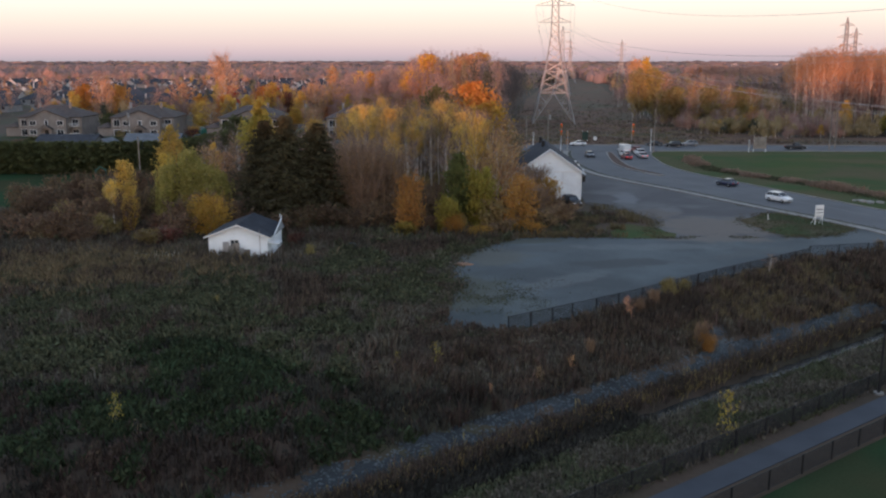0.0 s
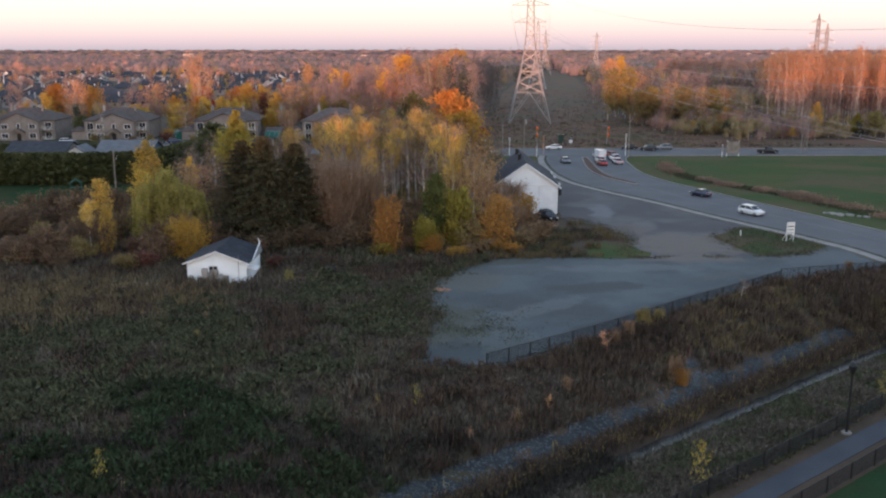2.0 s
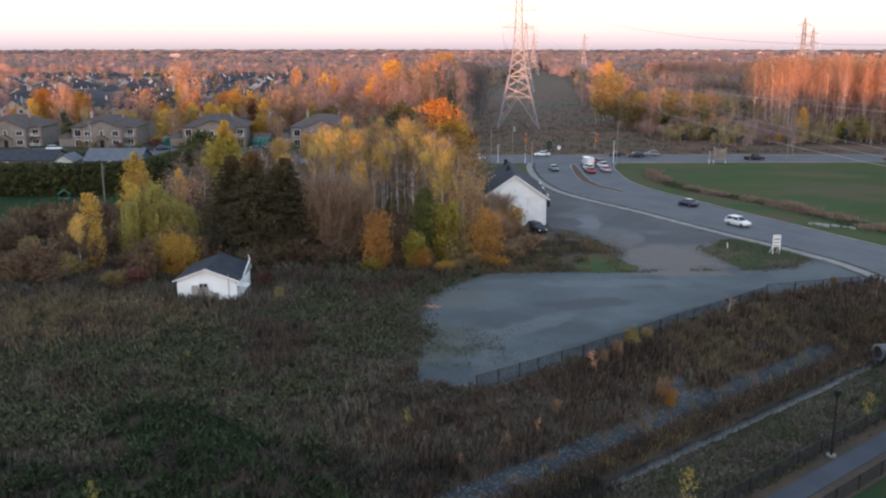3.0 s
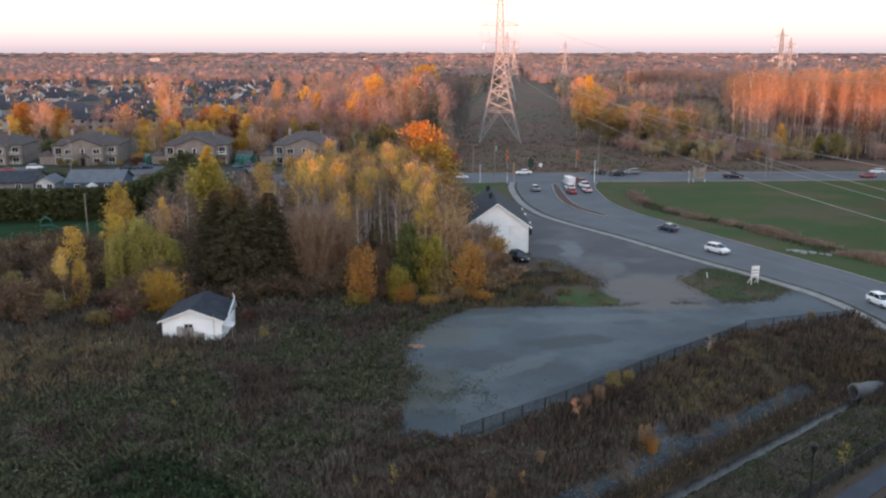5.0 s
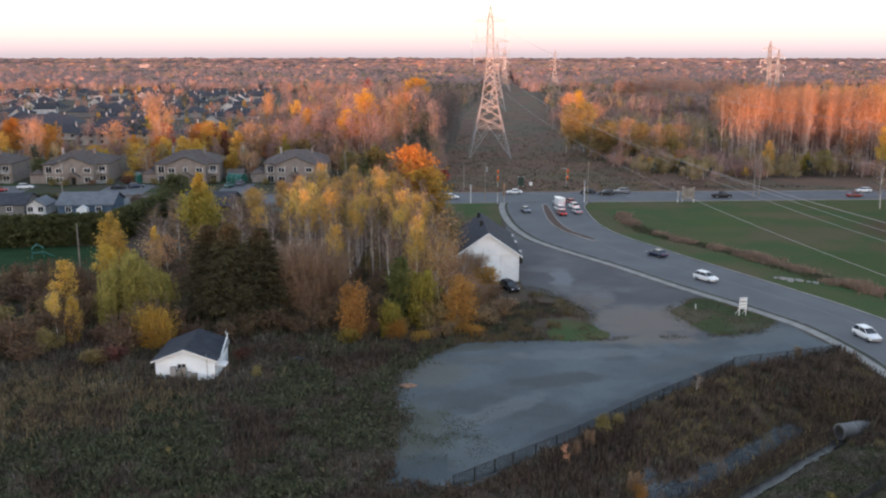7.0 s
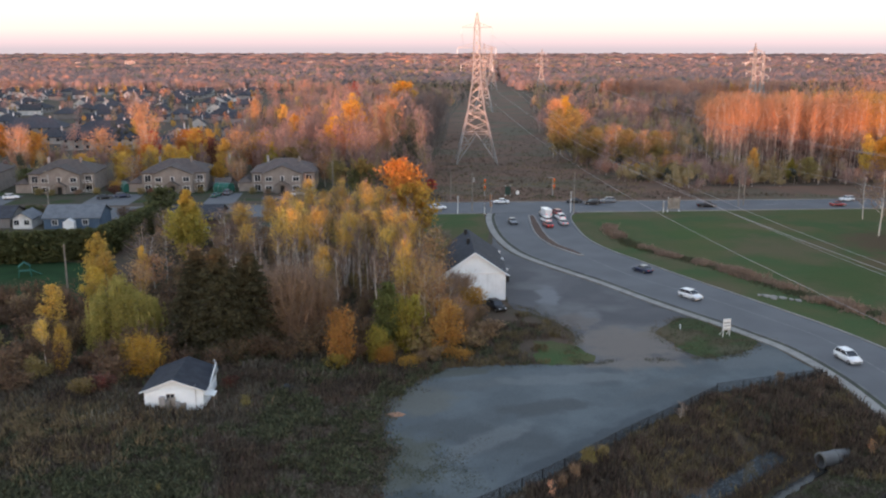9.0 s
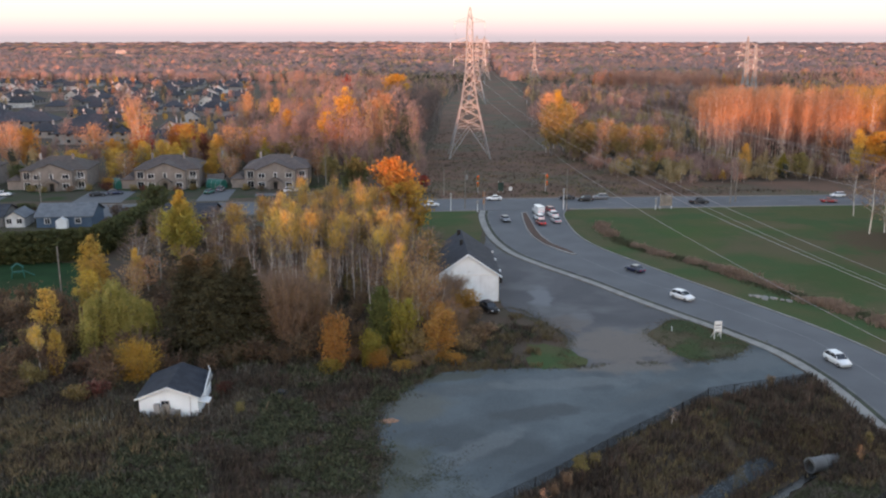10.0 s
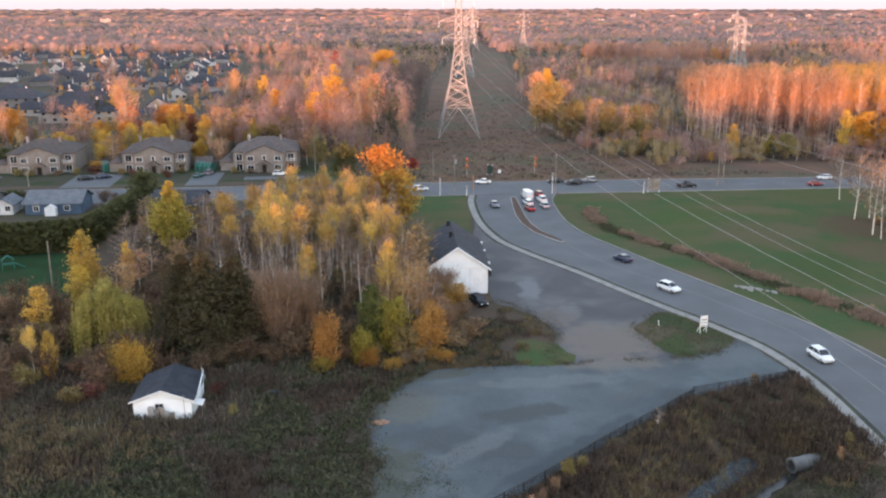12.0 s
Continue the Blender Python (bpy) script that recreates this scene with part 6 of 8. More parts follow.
straw = ~green_zone & ~rust & (GR.uniform(0, 1, len(P)) < 0.035 + 0.10 * ((P[:, 1] > 92) & (P[:, 0] < -26) & (nb > 0)))
dead = ~green_zone & ~rust & ~straw & ~tan_
patchwork("weeds", P[tan_ & ~straw], L_TAN, "tan weeds on the creek bank", hh[tan_ & ~straw] * 1.1, 0.07, 5, 15)
# the nearest ground takes darker versions of the three weed colours
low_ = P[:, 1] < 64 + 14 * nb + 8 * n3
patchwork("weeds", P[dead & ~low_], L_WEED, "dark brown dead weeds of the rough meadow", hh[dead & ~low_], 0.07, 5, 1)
patchwork("weeds", P[dead & low_], L_WEEDD, "darker dead weeds of the rough meadow", hh[dead & low_], 0.07, 5, 51)
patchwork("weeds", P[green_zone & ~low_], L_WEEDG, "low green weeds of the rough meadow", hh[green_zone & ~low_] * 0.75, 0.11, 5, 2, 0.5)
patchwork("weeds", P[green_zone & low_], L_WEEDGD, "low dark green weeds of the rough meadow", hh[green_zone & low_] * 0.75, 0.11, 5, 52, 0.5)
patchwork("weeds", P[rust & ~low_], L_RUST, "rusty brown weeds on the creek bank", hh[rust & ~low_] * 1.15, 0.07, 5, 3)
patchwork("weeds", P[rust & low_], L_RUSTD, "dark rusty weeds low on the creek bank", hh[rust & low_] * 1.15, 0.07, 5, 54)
patchwork("weeds", P[straw], L_STRAW, "pale straw stems among dark weeds", hh[straw] * 0.9, 0.05, 4, 4)
U = np.c_[GR.uniform(-70, 14, 12000), GR.uniform(104, 206, 12000)]
nz = value_noise(U, 4, 12.0)
lawn_ = (U[:, 0] < -47) & (U[:, 1] > 141) | (U[:, 0] < -51) & (U[:, 1] > 170)
ok = ~lawn_ & ~((U[:, 0] > -29.5) & (U[:, 0] < -19.5) & (U[:, 1] < 114.5)) & (U[:, 1] > 114) & ((U[:, 0] < 9.5) | (U[:, 1] < 150)) & ((U[:, 0] < 4) | (U[:, 1] > 119.5)) & (np.abs(U[:, 0]) < U[:, 1] * 0.56)
U, nz = U[ok], nz[ok]
for lo, hi, mat, text, k in ((-9, -0.08, L_RUST, "rusty brown undergrowth beneath the trees", 31), (-0.08, 0.14, L_WEED, "dead brown undergrowth beneath the trees", 32), (0.14, 9, L_WEEDG, "olive undergrowth beneath the trees", 33)):
    sel = (nz > lo) & (nz <= hi)
    patchwork("undergrowth", U[sel], mat, text, 1.1 + 0.7 * np.abs(nz[sel]), 0.11, 4, k, 0.4, 0.5)
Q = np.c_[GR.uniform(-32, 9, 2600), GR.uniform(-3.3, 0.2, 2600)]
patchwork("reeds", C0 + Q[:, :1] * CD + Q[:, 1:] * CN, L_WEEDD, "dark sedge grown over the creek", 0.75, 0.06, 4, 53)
# reeds along the water and rough grass on the far bank
Q = np.c_[GR.uniform(-30, 54, 6000), GR.normal(0.3, 0.5, 6000)]
R2 = C0 + Q[:, :1] * CD + Q[:, 1:] * CN
patchwork("reeds", R2[::2], L_RUST, "rust-brown reeds beside the creek", 0.9, 0.05, 4, 5)
patchwork("reeds", R2[1::6], L_OLIVE, "yellowing reeds beside the creek", 0.7, 0.05, 4, 6)
Q = np.c_[GR.uniform(-22, 58, 8000), GR.uniform(-11.4, -2.9, 8000)]
R2 = C0 + Q[:, :1] * CD + Q[:, 1:] * CN
nz = value_noise(R2, 3, 9.0)
patchwork("rough_grass", R2[nz > 0], L_WEEDG, "rough greenish grass on the creek bank", 0.35, 0.07, 3, 7, 0.5)
patchwork("rough_grass", R2[nz <= 0], L_WEED, "rough brown grass on the creek bank", 0.45, 0.07, 3, 8, 0.4)
# weeds in the corner before the barn, and on the lot
Q = np.c_[GR.uniform(9, 34, 2600), GR.uniform(117.5, 146, 2600)]
nz = value_noise(Q, 3, 3.0)
ok = ~((Q[:, 0] > 17) & (Q[:, 1] > 142.5)) & ~((Q[:, 0] > 18) & (Q[:, 0] < 24) & (Q[:, 1] > 138)) & ((Q[:, 0] < 23 + nz * 4) | (Q[:, 1] > 129 + nz * 3)) & (Q[:, 0] < 31 - np.abs(Q[:, 1] - 128) * 0.5 + nz * 4) & (Q[:, 1] < 147)
patchwork("weeds", Q[ok & (nz > 0.05)], L_TAN, "tan weeds before the barn", 0.8, 0.06, 6, 19)
patchwork("weeds", Q[ok & (nz > -0.1) & (nz <= 0.05)], L_RUST, "brown weeds before the barn", 0.8, 0.06, 6, 9)
patchwork("weeds", Q[ok & (nz <= -0.1)], L_WEEDG, "green weeds before the barn", 0.5, 0.08, 5, 10, 0.5)
Q = np.c_[GR.normal(5.8, 3.2, 1300), GR.normal(87.0, 3.6, 1300)]
nz = value_noise(Q, 2.0, 4.0)
patchwork("weeds", Q[(nz > 0.0) & (Q[:, 0] > 0.5)], L_WEEDG, "low green weeds growing through the gravel", 0.10, 0.045, 6, 11, 0.9, 0.5)
Q = np.c_[GR.uniform(44, 60, 1500), GR.uniform(118, 138, 1500)]
patchwork("weeds", Q[(np.abs(Q[:, 0] - 51.5) < 7 - np.abs(Q[:, 1] - 127) * 0.5)], L_WEEDG, "tufty grass on the small island", 0.14, 0.06, 4, 12, 0.6)
# reed strip in the field drain beside the road
drain = curve([(59.4, 214), (58.9, 206), (60.0, 193), (66.2, 180.8), (72.0, 168.8), (75.7, 157.3), (79.4, 147.0), (83.6, 138.5), (86.5, 129.5), (91, 116), (95, 100)], 0.25)
Q = np.repeat(drain, 9, 0)
Q = Q + GR.normal(0, 1.0, Q.shape) * np.where(Q[:, 1] < 165, 1.25, 0.95)[:, None]
nz = value_noise(Q, 7, 6.0)
patchwork("reeds", Q[nz > -0.2], L_REED, "pinkish brown reed plumes along the field drain", 0.75 + nz[nz > -0.2] * 0.9, 0.10, 4, 13, 0.3)
patchwork("reeds", Q[nz <= -0.2], L_WEEDG, "dark green growth along the field drain", 0.45, 0.09, 3, 14, 0.4)

# saplings and shrubs standing out of the weeds
def sapling(x, y, h, mat_kind, r_=None):
    plant(mat_kind, x, y, h, r_ or h * (0.19 if "sapling" in mat_kind else 0.4), group="saplings in the meadow")


for x, y, h, kind in ((-0.5, 67.2, 2.0, "sapling"), (-3.6, 66.5, 1.3, "sapling"), (-21.3, 54.3, 2.4, "sapling"), (17.2, 79.6, 2.4, "sapling_orange"), (23.0, 76.0, 2.4, "rust_bush"), (23.4, 75.2, 1.7, "gold_bush"), (22.5, 86.2, 2.4, "olive_bush"), (24.5, 87.5, 1.8, "olive_bush"), (23.2, 86.8, 2.2, "sapling"),
                      (18.6, 54.3, 3.6, "sapling"), (38.6, 69.0, 2.8, "sapling"), (7.5, 66, 1.4, "rust_bush"), (10.5, 68.5, 1.5, "sapling_orange"), (53.9, 107.6, 1.9, "rust_bush"), (36.5, 97.2, 2.2, "bare"), (55.5, 88, 2.0, "sapling_orange"), (57.5, 90, 1.6, "olive_bush"),
                      (-22.0, 84, 1.1, "olive_bush"), (-34.5, 101.5, 1.3, "olive_bush"), (20.5, 83.5, 2.0, "rust_bush"), (18.8, 82, 1.6, "rust_bush"), (12.5, 72, 1.5, "rust_bush"), (3.5, 63, 1.2, "sapling_orange")):
    sapling(x, y, h, kind)

# ---- riprap stones, culvert ----
def stone_mesh(seed):
    r = random.Random(seed)
    bm = bmesh.new()
    bmesh.ops.create_icosphere(bm, subdivisions=1, radius=0.5)
    for v in bm.verts:
        v.co *= r.uniform(0.72, 1.1)
        v.co.z *= 0.7
    return finish(bm, "stone", M_STONE)


STONES = [stone_mesh(k) for k in range(6)]
rip = thing("riprap_bank", "bank of loose grey riprap stones along the creek", "riprap")
sr_ = random.Random(6)
rest_V, rest_F, kk = [], [], 0
shapes = []
for me in STONES:
    vv = np.array([v.co[:] for v in me.vertices])
    ff = np.array([p.vertices[:] for p in me.polygons])
    shapes.append((vv, ff))
count = 0
for k in range(3900):
    if k < 3250:
        u, v = sr_.uniform(-32, 52), sr_.uniform(1.0, 3.6) + 0.3 * math.sin(sr_.random() * 9)
    else:
        f = sr_.uniform(0, 0.42)
        u, v = 24.5 + 11.0 * f + sr_.gauss(0, 1.3 - 2.0 * f), 2.6 + 9.5 * f
    x, y, _ = creek(u, v)
    sz = sr_.uniform(0.13, 0.27)
    z = float(ground_z(x, y)) + sz * 0.08
    if -6 < u < 14 and k < 1300 and count < 300:
        part("stone", STONES[k % 6], rip, at=pose(x, y, z, sr_.uniform(-25, 25), sr_.uniform(-25, 25), sr_.uniform(0, 360)) @ Matrix.Diagonal((sz, sz, sz, 1)))
        count += 1
    else:
        vv, ff = shapes[k % 6]
        a = sr_.uniform(0, 6.28)
        rot = np.array([[math.cos(a), -math.sin(a), 0], [math.sin(a), math.cos(a), 0], [0, 0, 1]])
        rest_V.append(vv @ rot.T * sz + [x, y, z])
        rest_F.append(ff + kk)
        kk += len(vv)
ob = part("loose_stone", np_mesh("loose_stone", np.concatenate(rest_V), np.concatenate(rest_F), M_STONE), rip)
tagged(ob, kind="stuff")


def ring_pipe(bm, r0, r1, length, n=28):
    rings = []
    for x, r in ((0, r0), (0, r1), (length, r1), (length, r0)):
        rings.append([bm.verts.new((x, r * math.cos(2 * math.pi * k / n), r * math.sin(2 * math.pi * k / n))) for k in range(n)])
    for a in range(4):
        A, B_ = rings[a], rings[(a + 1) % 4]
        for k in range(n):
            bm.faces.new((A[k], A[(k + 1) % n], B_[(k + 1) % n], B_[k]))


cul = thing("culvert_pipe", "large weathered concrete culvert pipe under the road bank", "pipe", m=pose(50.4, 89.6, -2.05, rz=14))
for k in range(4):
    bm = bmesh.new()
    ring_pipe(bm, 0.72, 0.88, 1.98)
    part("pipe_section", finish(bm, "pipe_section", M_DARKCONC), cul, at=pose(k * 2.0, 0, 0))
    bm = bmesh.new()
    ring_pipe(bm, 0.882, 0.95, 0.22)
    part("collar", finish(bm, "collar", M_DARKCONC), cul, at=pose(k * 2.0 + 0.02, 0, 0))
PALE = [me.copy() for me in STONES]
for me in PALE:
    me.materials[0] = M_CONCRETE
for x, y, a in ((71.2, 149.6, 1.5), (72.6, 149.2, 1.1), (70.2, 150.4, 0.9), (73.6, 148.2, 1.3), (71.8, 147.9, 1.2), (74.6, 147.0, 1.0), (75.6, 146.2, 1.2)):
    tagged(new("boulder", PALE[int(a * 10) % 6]), "pale grey boulder at the drain outlet", "boulder", "boulders at the drain").matrix_basis = pose(x, y, 0.15, rz=a * 90) @ Matrix.Diagonal((a * 1.5, a, a * 0.7, 1))


# ---- signs and signals ----
def property_sign(x, y):
    root = thing("property_sign", "white property sign on two timber legs", "sign", m=pose(x, y, 0.05, rz=8))
    bm = bmesh.new()
    box(bm, -0.65, -0.04, 1.1, 0.65, 0.04, 2.35, 0.01)
    board = part("board", finish(bm, "board", M_TRIM), root)
    for z0, z1, c in ((2.18, 2.30, M_BLACK), (1.72, 1.80, M_BLACK), (1.22, 1.32, M_STEEL)):
        bm = bmesh.new()
        box(bm, -0.5, -0.055, z0, 0.5, -0.043, z1)
        part("lettering_bar", finish(bm, "lettering_bar", c), board)
    bm = bmesh.new()
    box(bm, -0.65, -0.05, 2.36, 0.65, 0.05, 2.9, 0.01)
    part("rider_board", finish(bm, "rider_board", M_TRIM), root)
    for s in (-1, 1):
        bm = bmesh.new()
        beam(bm, (s * 0.55, 0, -0.2), (s * 0.55, 0, 2.9), 0.1)
        part("leg", finish(bm, "leg", M_TRIM), root)
        bm = bmesh.new()
        beam(bm, (s * 0.55, 0.05, 1.2), (s * 0.6, 1.0, -0.05), 0.07)
        part("brace", finish(bm, "brace", M_TRIM), root)


property_sign(54.8, 127.9)
M_REDLAMP = bpy.data.materials.new("red_signal")
M_REDLAMP.use_nodes = True
pb = M_REDLAMP.node_tree.nodes["Principled BSDF"]
pb.inputs["Base Color"].default_value, pb.inputs["Emission Color"].default_value, pb.inputs["Emission Strength"].default_value = (0.5, 0.02, 0.01, 1), (1, 0.03, 0.015, 1), 1.4
M_YEL = shader("signal_yellow", (0.40, 0.16, 0.03), (0.34, 0.13, 0.03), 2, 0.6)


def signal(x, y, arm=0.0, rz=0):
    root = thing("traffic_signal", "traffic signal showing red on a steel pole", "traffic light", "traffic signals", pose(x, y, 0.05, rz=rz))
    bm = bmesh.new()
    beam(bm, (0, 0, -0.1), (0, 0, 5.6), (0.26, 0.2), 8)
    part("pole", finish(bm, "pole", M_STEEL), root)
    if arm:
        bm = bmesh.new()
        beam(bm, (0, 0, 5.5), (arm, 0, 5.5), 0.16, 6)
        part("mast_arm", finish(bm, "mast_arm", M_STEEL), root)
    for z in (2.6, 4.6):
        bm = bmesh.new()
        box(bm, -0.28 + (0.3 if arm else 0), -0.42, z - 0.7, 0.28 + (0.3 if arm else 0), -0.14, z + 0.7, 0.04)
        head = part("signal_head", finish(bm, "signal_head", M_YEL), root, "yellow signal housing")
        for j in range(3):
            bm = bmesh.new()
            beam(bm, (0.3 if arm else 0, -0.47, z + 0.42 - j * 0.42), (0.3 if arm else 0, -0.425, z + 0.42 - j * 0.42), 0.26, 12)
            part("lens", finish(bm, "lens", M_REDLAMP if j == 0 else M_BLACK), head)


signal(35.2, 266)
signal(56.2, 266, -1.6)
signal(33.0, 236.2, 0, 180)


def roadside_board(x, y, w_, z0, z1, mat, label, posts=2, name="sign_board"):
    root = thing(name, label, "sign", m=pose(x, y, 0))
    bm = bmesh.new()
    box(bm, -w_ / 2, -0.05, z0, w_ / 2, 0.05, z1, 0.01)
    part("panel", finish(bm, "panel", mat), root)
    for k in range(posts):
        px_ = 0 if posts == 1 else -w_ / 2 + 0.1 + k * (w_ - 0.2) / (posts - 1)
        bm = bmesh.new()
        beam(bm, (px_, 0.1, -0.2), (px_, 0.1, z1 + 0.3), 0.13)
        part("post", finish(bm, "post", M_TRIM), root)


roadside_board(83.3, 234.5, 3.4, 0.9, 4.0, M_WOODPOLE, "tall weathered brown sign board beside the road")
roadside_board(80.3, 234.0, 0.5, 1.4, 3.0, M_STEEL, "white sign on a post beside the road", 1)
roadside_board(42.4, 266.5, 1.7, 0.4, 2.9, shader("dark_green_panel", (0.02, 0.05, 0.04), (0.015, 0.035, 0.03), 1, 0.5), "dark green utility board across the junction")
roadside_board(45.6, 267.5, 1.0, 0.3, 1.3, M_TRIM, "small white sign across the junction", 1)
for x, y, h in ((55.0, 236.2, 6.0), (31.2, 236.0, 3.0), (24.0, 237.0, 5.0)):
    root = thing("sign_post", "slim white post beside the junction", "post", "white posts", pose(x, y, 0))
    bm = bmesh.new()
    beam(bm, (0, 0, -0.1), (0, 0, h), (0.2, 0.14), 8)
    part("pole", finish(bm, "pole", M_TRIM), root)
    bm = bmesh.new()
    box(bm, -0.3, -0.08, h - 0.9, 0.3, -0.02, h)
    part("plate", finish(bm, "plate", M_STEEL), root)
# road markings
marks = thing("road_marking", "worn white lane and stop lines on the asphalt", "road marking")
def mark(x0, y0, x1, y1, mat=M_PAINT):
    bm = bmesh.new()
    d = Vector((x1 - x0, y1 - y0, 0)).normalized()
    nrm = Vector((-d.y, d.x, 0)) * 0.09
    vs = [bm.verts.new(Vector((x, y, 0.0605)) + s * nrm) for x, y, s in ((x0, y0, 1), (x1, y1, 1), (x1, y1, -1), (x0, y0, -1))]
    bm.faces.new(vs)
    part("paint_line", finish(bm, "paint_line", mat), marks)


for k in range(30):
    mark(60 + k * 9, 245.6 - k * 9 * 0.026, 63.5 + k * 9, 245.6 - (k * 9 + 3.5) * 0.026)
    mark(20 - k * 9, 244.6, 16.5 - k * 9, 244.6)
mark(46.5, 236.9, 51.8, 236.9)
M_FAINT = shader("worn_paint", (0.19, 0.19, 0.185), (0.135, 0.137, 0.14), 1.2, 0.8)
CENTRE = curve([(46.4, 182), (51.1, 167.2), (56, 157.4), (60.0, 150.2), (66.4, 134.6), (69.2, 126.8), (70.2, 118), (70.4, 106), (69.6, 90)], 4.0)
for (x0, y0), (x1, y1) in zip(CENTRE, CENTRE[1:]):
    mark(x0, y0, x1, y1, M_FAINT)


# ---- vehicles ----
def car_paint(name, c, rough=0.28, metal=0.0):
    m = shader("paint_" + name, c, tuple(v * 0.94 for v in c), 1.0, rough, metal, dark=0.03, spec=0.5)
    m.node_tree.nodes["Principled BSDF"].inputs["Coat Weight"].default_value = 0.0 if max(c) < 0.02 else 0.6
    return m


PAINTS = {"white": car_paint("white", (0.72, 0.73, 0.74)), "red": car_paint("red", (0.24, 0.018, 0.02)), "silver": car_paint("silver", (0.42, 0.42, 0.43), metal=0.3), "black": car_paint("black", (0.010, 0.010, 0.012), rough=0.6),
          "blue": car_paint("blue", (0.012, 0.018, 0.055)), "grey": car_paint("grey", (0.13, 0.14, 0.16)), "green": car_paint("green", (0.02, 0.12, 0.10))}
SHAPES = {  # length, width, height, belt, cabin foot from-to, cabin roof from-to
    "sedan": (4.6, 1.8, 1.45, 0.95, -1.75, 0.95, -0.95, 0.25),
    "hatchback": (4.4, 1.8, 1.52, 0.98, -2.08, 1.05, -1.75, 0.3),
    "suv": (4.6, 1.88, 1.66, 1.06, -2.15, 1.15, -1.6, 0.2),
    "van": (5.4, 2.0, 2.35, 1.25, 0.9, 2.2, 0.95, 1.6),
    "pickup": (5.5, 1.95, 1.80, 1.08, -0.6, 1.2, -0.45, 0.6),
}
CAR_MESH = {}


def car_parts(shape, paint):
    if (shape, paint) in CAR_MESH:
        return CAR_MESH[shape, paint]
    L, W, H, B, a0, a1, r0, r1 = SHAPES[shape]
    mat = PAINTS[paint]
    bm = bmesh.new()
    rings = []
    h = L / 2
    for x, hw, zt, zb in ((-h, 0.80, B - 0.18, 0.42), (-h + 0.08, 0.92, B - 0.02, 0.3), (-h + 0.5, 0.98, B, 0.24), (-0.6, 1.0, B, 0.22), (a1, 1.0, B, 0.22), (h - 0.7, 0.97, B - 0.12, 0.24), (h - 0.15, 0.9, B - 0.24, 0.3), (h, 0.72, B - 0.38, 0.42)):
        w = W / 2 * hw
        ring = [(-w * 0.9, zb), (-w, zb + 0.22), (-w, zt - 0.16), (-w * 0.88, zt), (w * 0.88, zt), (w, zt - 0.16), (w, zb + 0.22), (w * 0.9, zb)]
        rings.append([bm.verts.new((x, y, z)) for y, z in ring])
    for A, B2 in zip(rings, rings[1:]):
        for k in range(8):
            bm.faces.new((A[k], A[(k + 1) % 8], B2[(k + 1) % 8], B2[k]))
    bm.faces.new(rings[0]), bm.faces.new(rings[-1][::-1])
    body = finish(bm, "body", mat, True)
    w0, w1 = W / 2 * 0.88, W / 2 * 0.70
    bm = bmesh.new()
    foot = [bm.verts.new(p) for p in ((a0, -w0, B - 0.02), (a1, -w0, B - 0.02), (a1, w0, B - 0.02), (a0, w0, B - 0.02))]
    roof = [bm.verts.new(p) for p in ((r0, -w1, H - 0.05), (r1, -w1, H - 0.05), (r1, w1, H - 0.05), (r0, w1, H - 0.05))]
    bm.faces.new(roof)
    for k in range(4):
        bm.faces.new((foot[k], foot[(k + 1) % 4], roof[(k + 1) % 4], roof[k]))
    cabin = finish(bm, "cabin_glass", M_GLASS)
    bm = bmesh.new()
    box(bm, r0 - 0.06, -w1 - 0.03, H - 0.07, r1 + 0.06, w1 + 0.03, H, 0.03)
    top = finish(bm, "roof", mat)
    pillars = []
    for s in (-1, 1):
        for xa, xb in ((a0, r0), (a1, r1), ((a0 + a1) / 2 - 0.1, (r0 + r1) / 2 - 0.1)):
            bm = bmesh.new()
            beam(bm, (xa, s * (w0 + 0.004), B - 0.03), (xb, s * (w1 + 0.004), H - 0.05), 0.045)
            pillars.append(("pillar", finish(bm, "pillar", mat)))
    bm = bmesh.new()
    bmesh.ops.create_cone(bm, cap_ends=True, segments=16, radius1=0.33, radius2=0.33, depth=0.22, matrix=Matrix.Rotation(radians(90), 4, "X"))
    tyre = finish(bm, "tyre", M_TYRE)
    bm = bmesh.new()
    bmesh.ops.create_cone(bm, cap_ends=True, segments=12, radius1=0.21, radius2=0.21, depth=0.235, matrix=Matrix.Rotation(radians(90), 4, "X"))
    rim = finish(bm, "rim", M_RIM)
    lights = pillars
    for x, mt, nm in ((h - 0.13, M_HEAD, "headlight"), (-h + 0.08, M_TAIL, "tail_light")):
        for s in (-1, 1):
            bm = bmesh.new()
            z = B - (0.36 if x > 0 else 0.2)
            box(bm, x - 0.12, s * W / 2 * 0.62 - 0.17, z - 0.08, x + 0.12, s * W / 2 * 0.62 + 0.17, z + 0.08, 0.02)
            lights.append((nm, finish(bm, nm, mt)))
    box_me = None
    if shape == "van":
        bm = bmesh.new()
        box(bm, -h + 0.05, -W / 2 * 0.95, 0.9, 1.0, W / 2 * 0.95, H + 0.05, 0.08)
        box_me = finish(bm, "cargo_body", mat)
    CAR_MESH[shape, paint] = body, cabin, top, tyre, rim, lights, box_me
    return CAR_MESH[shape, paint]


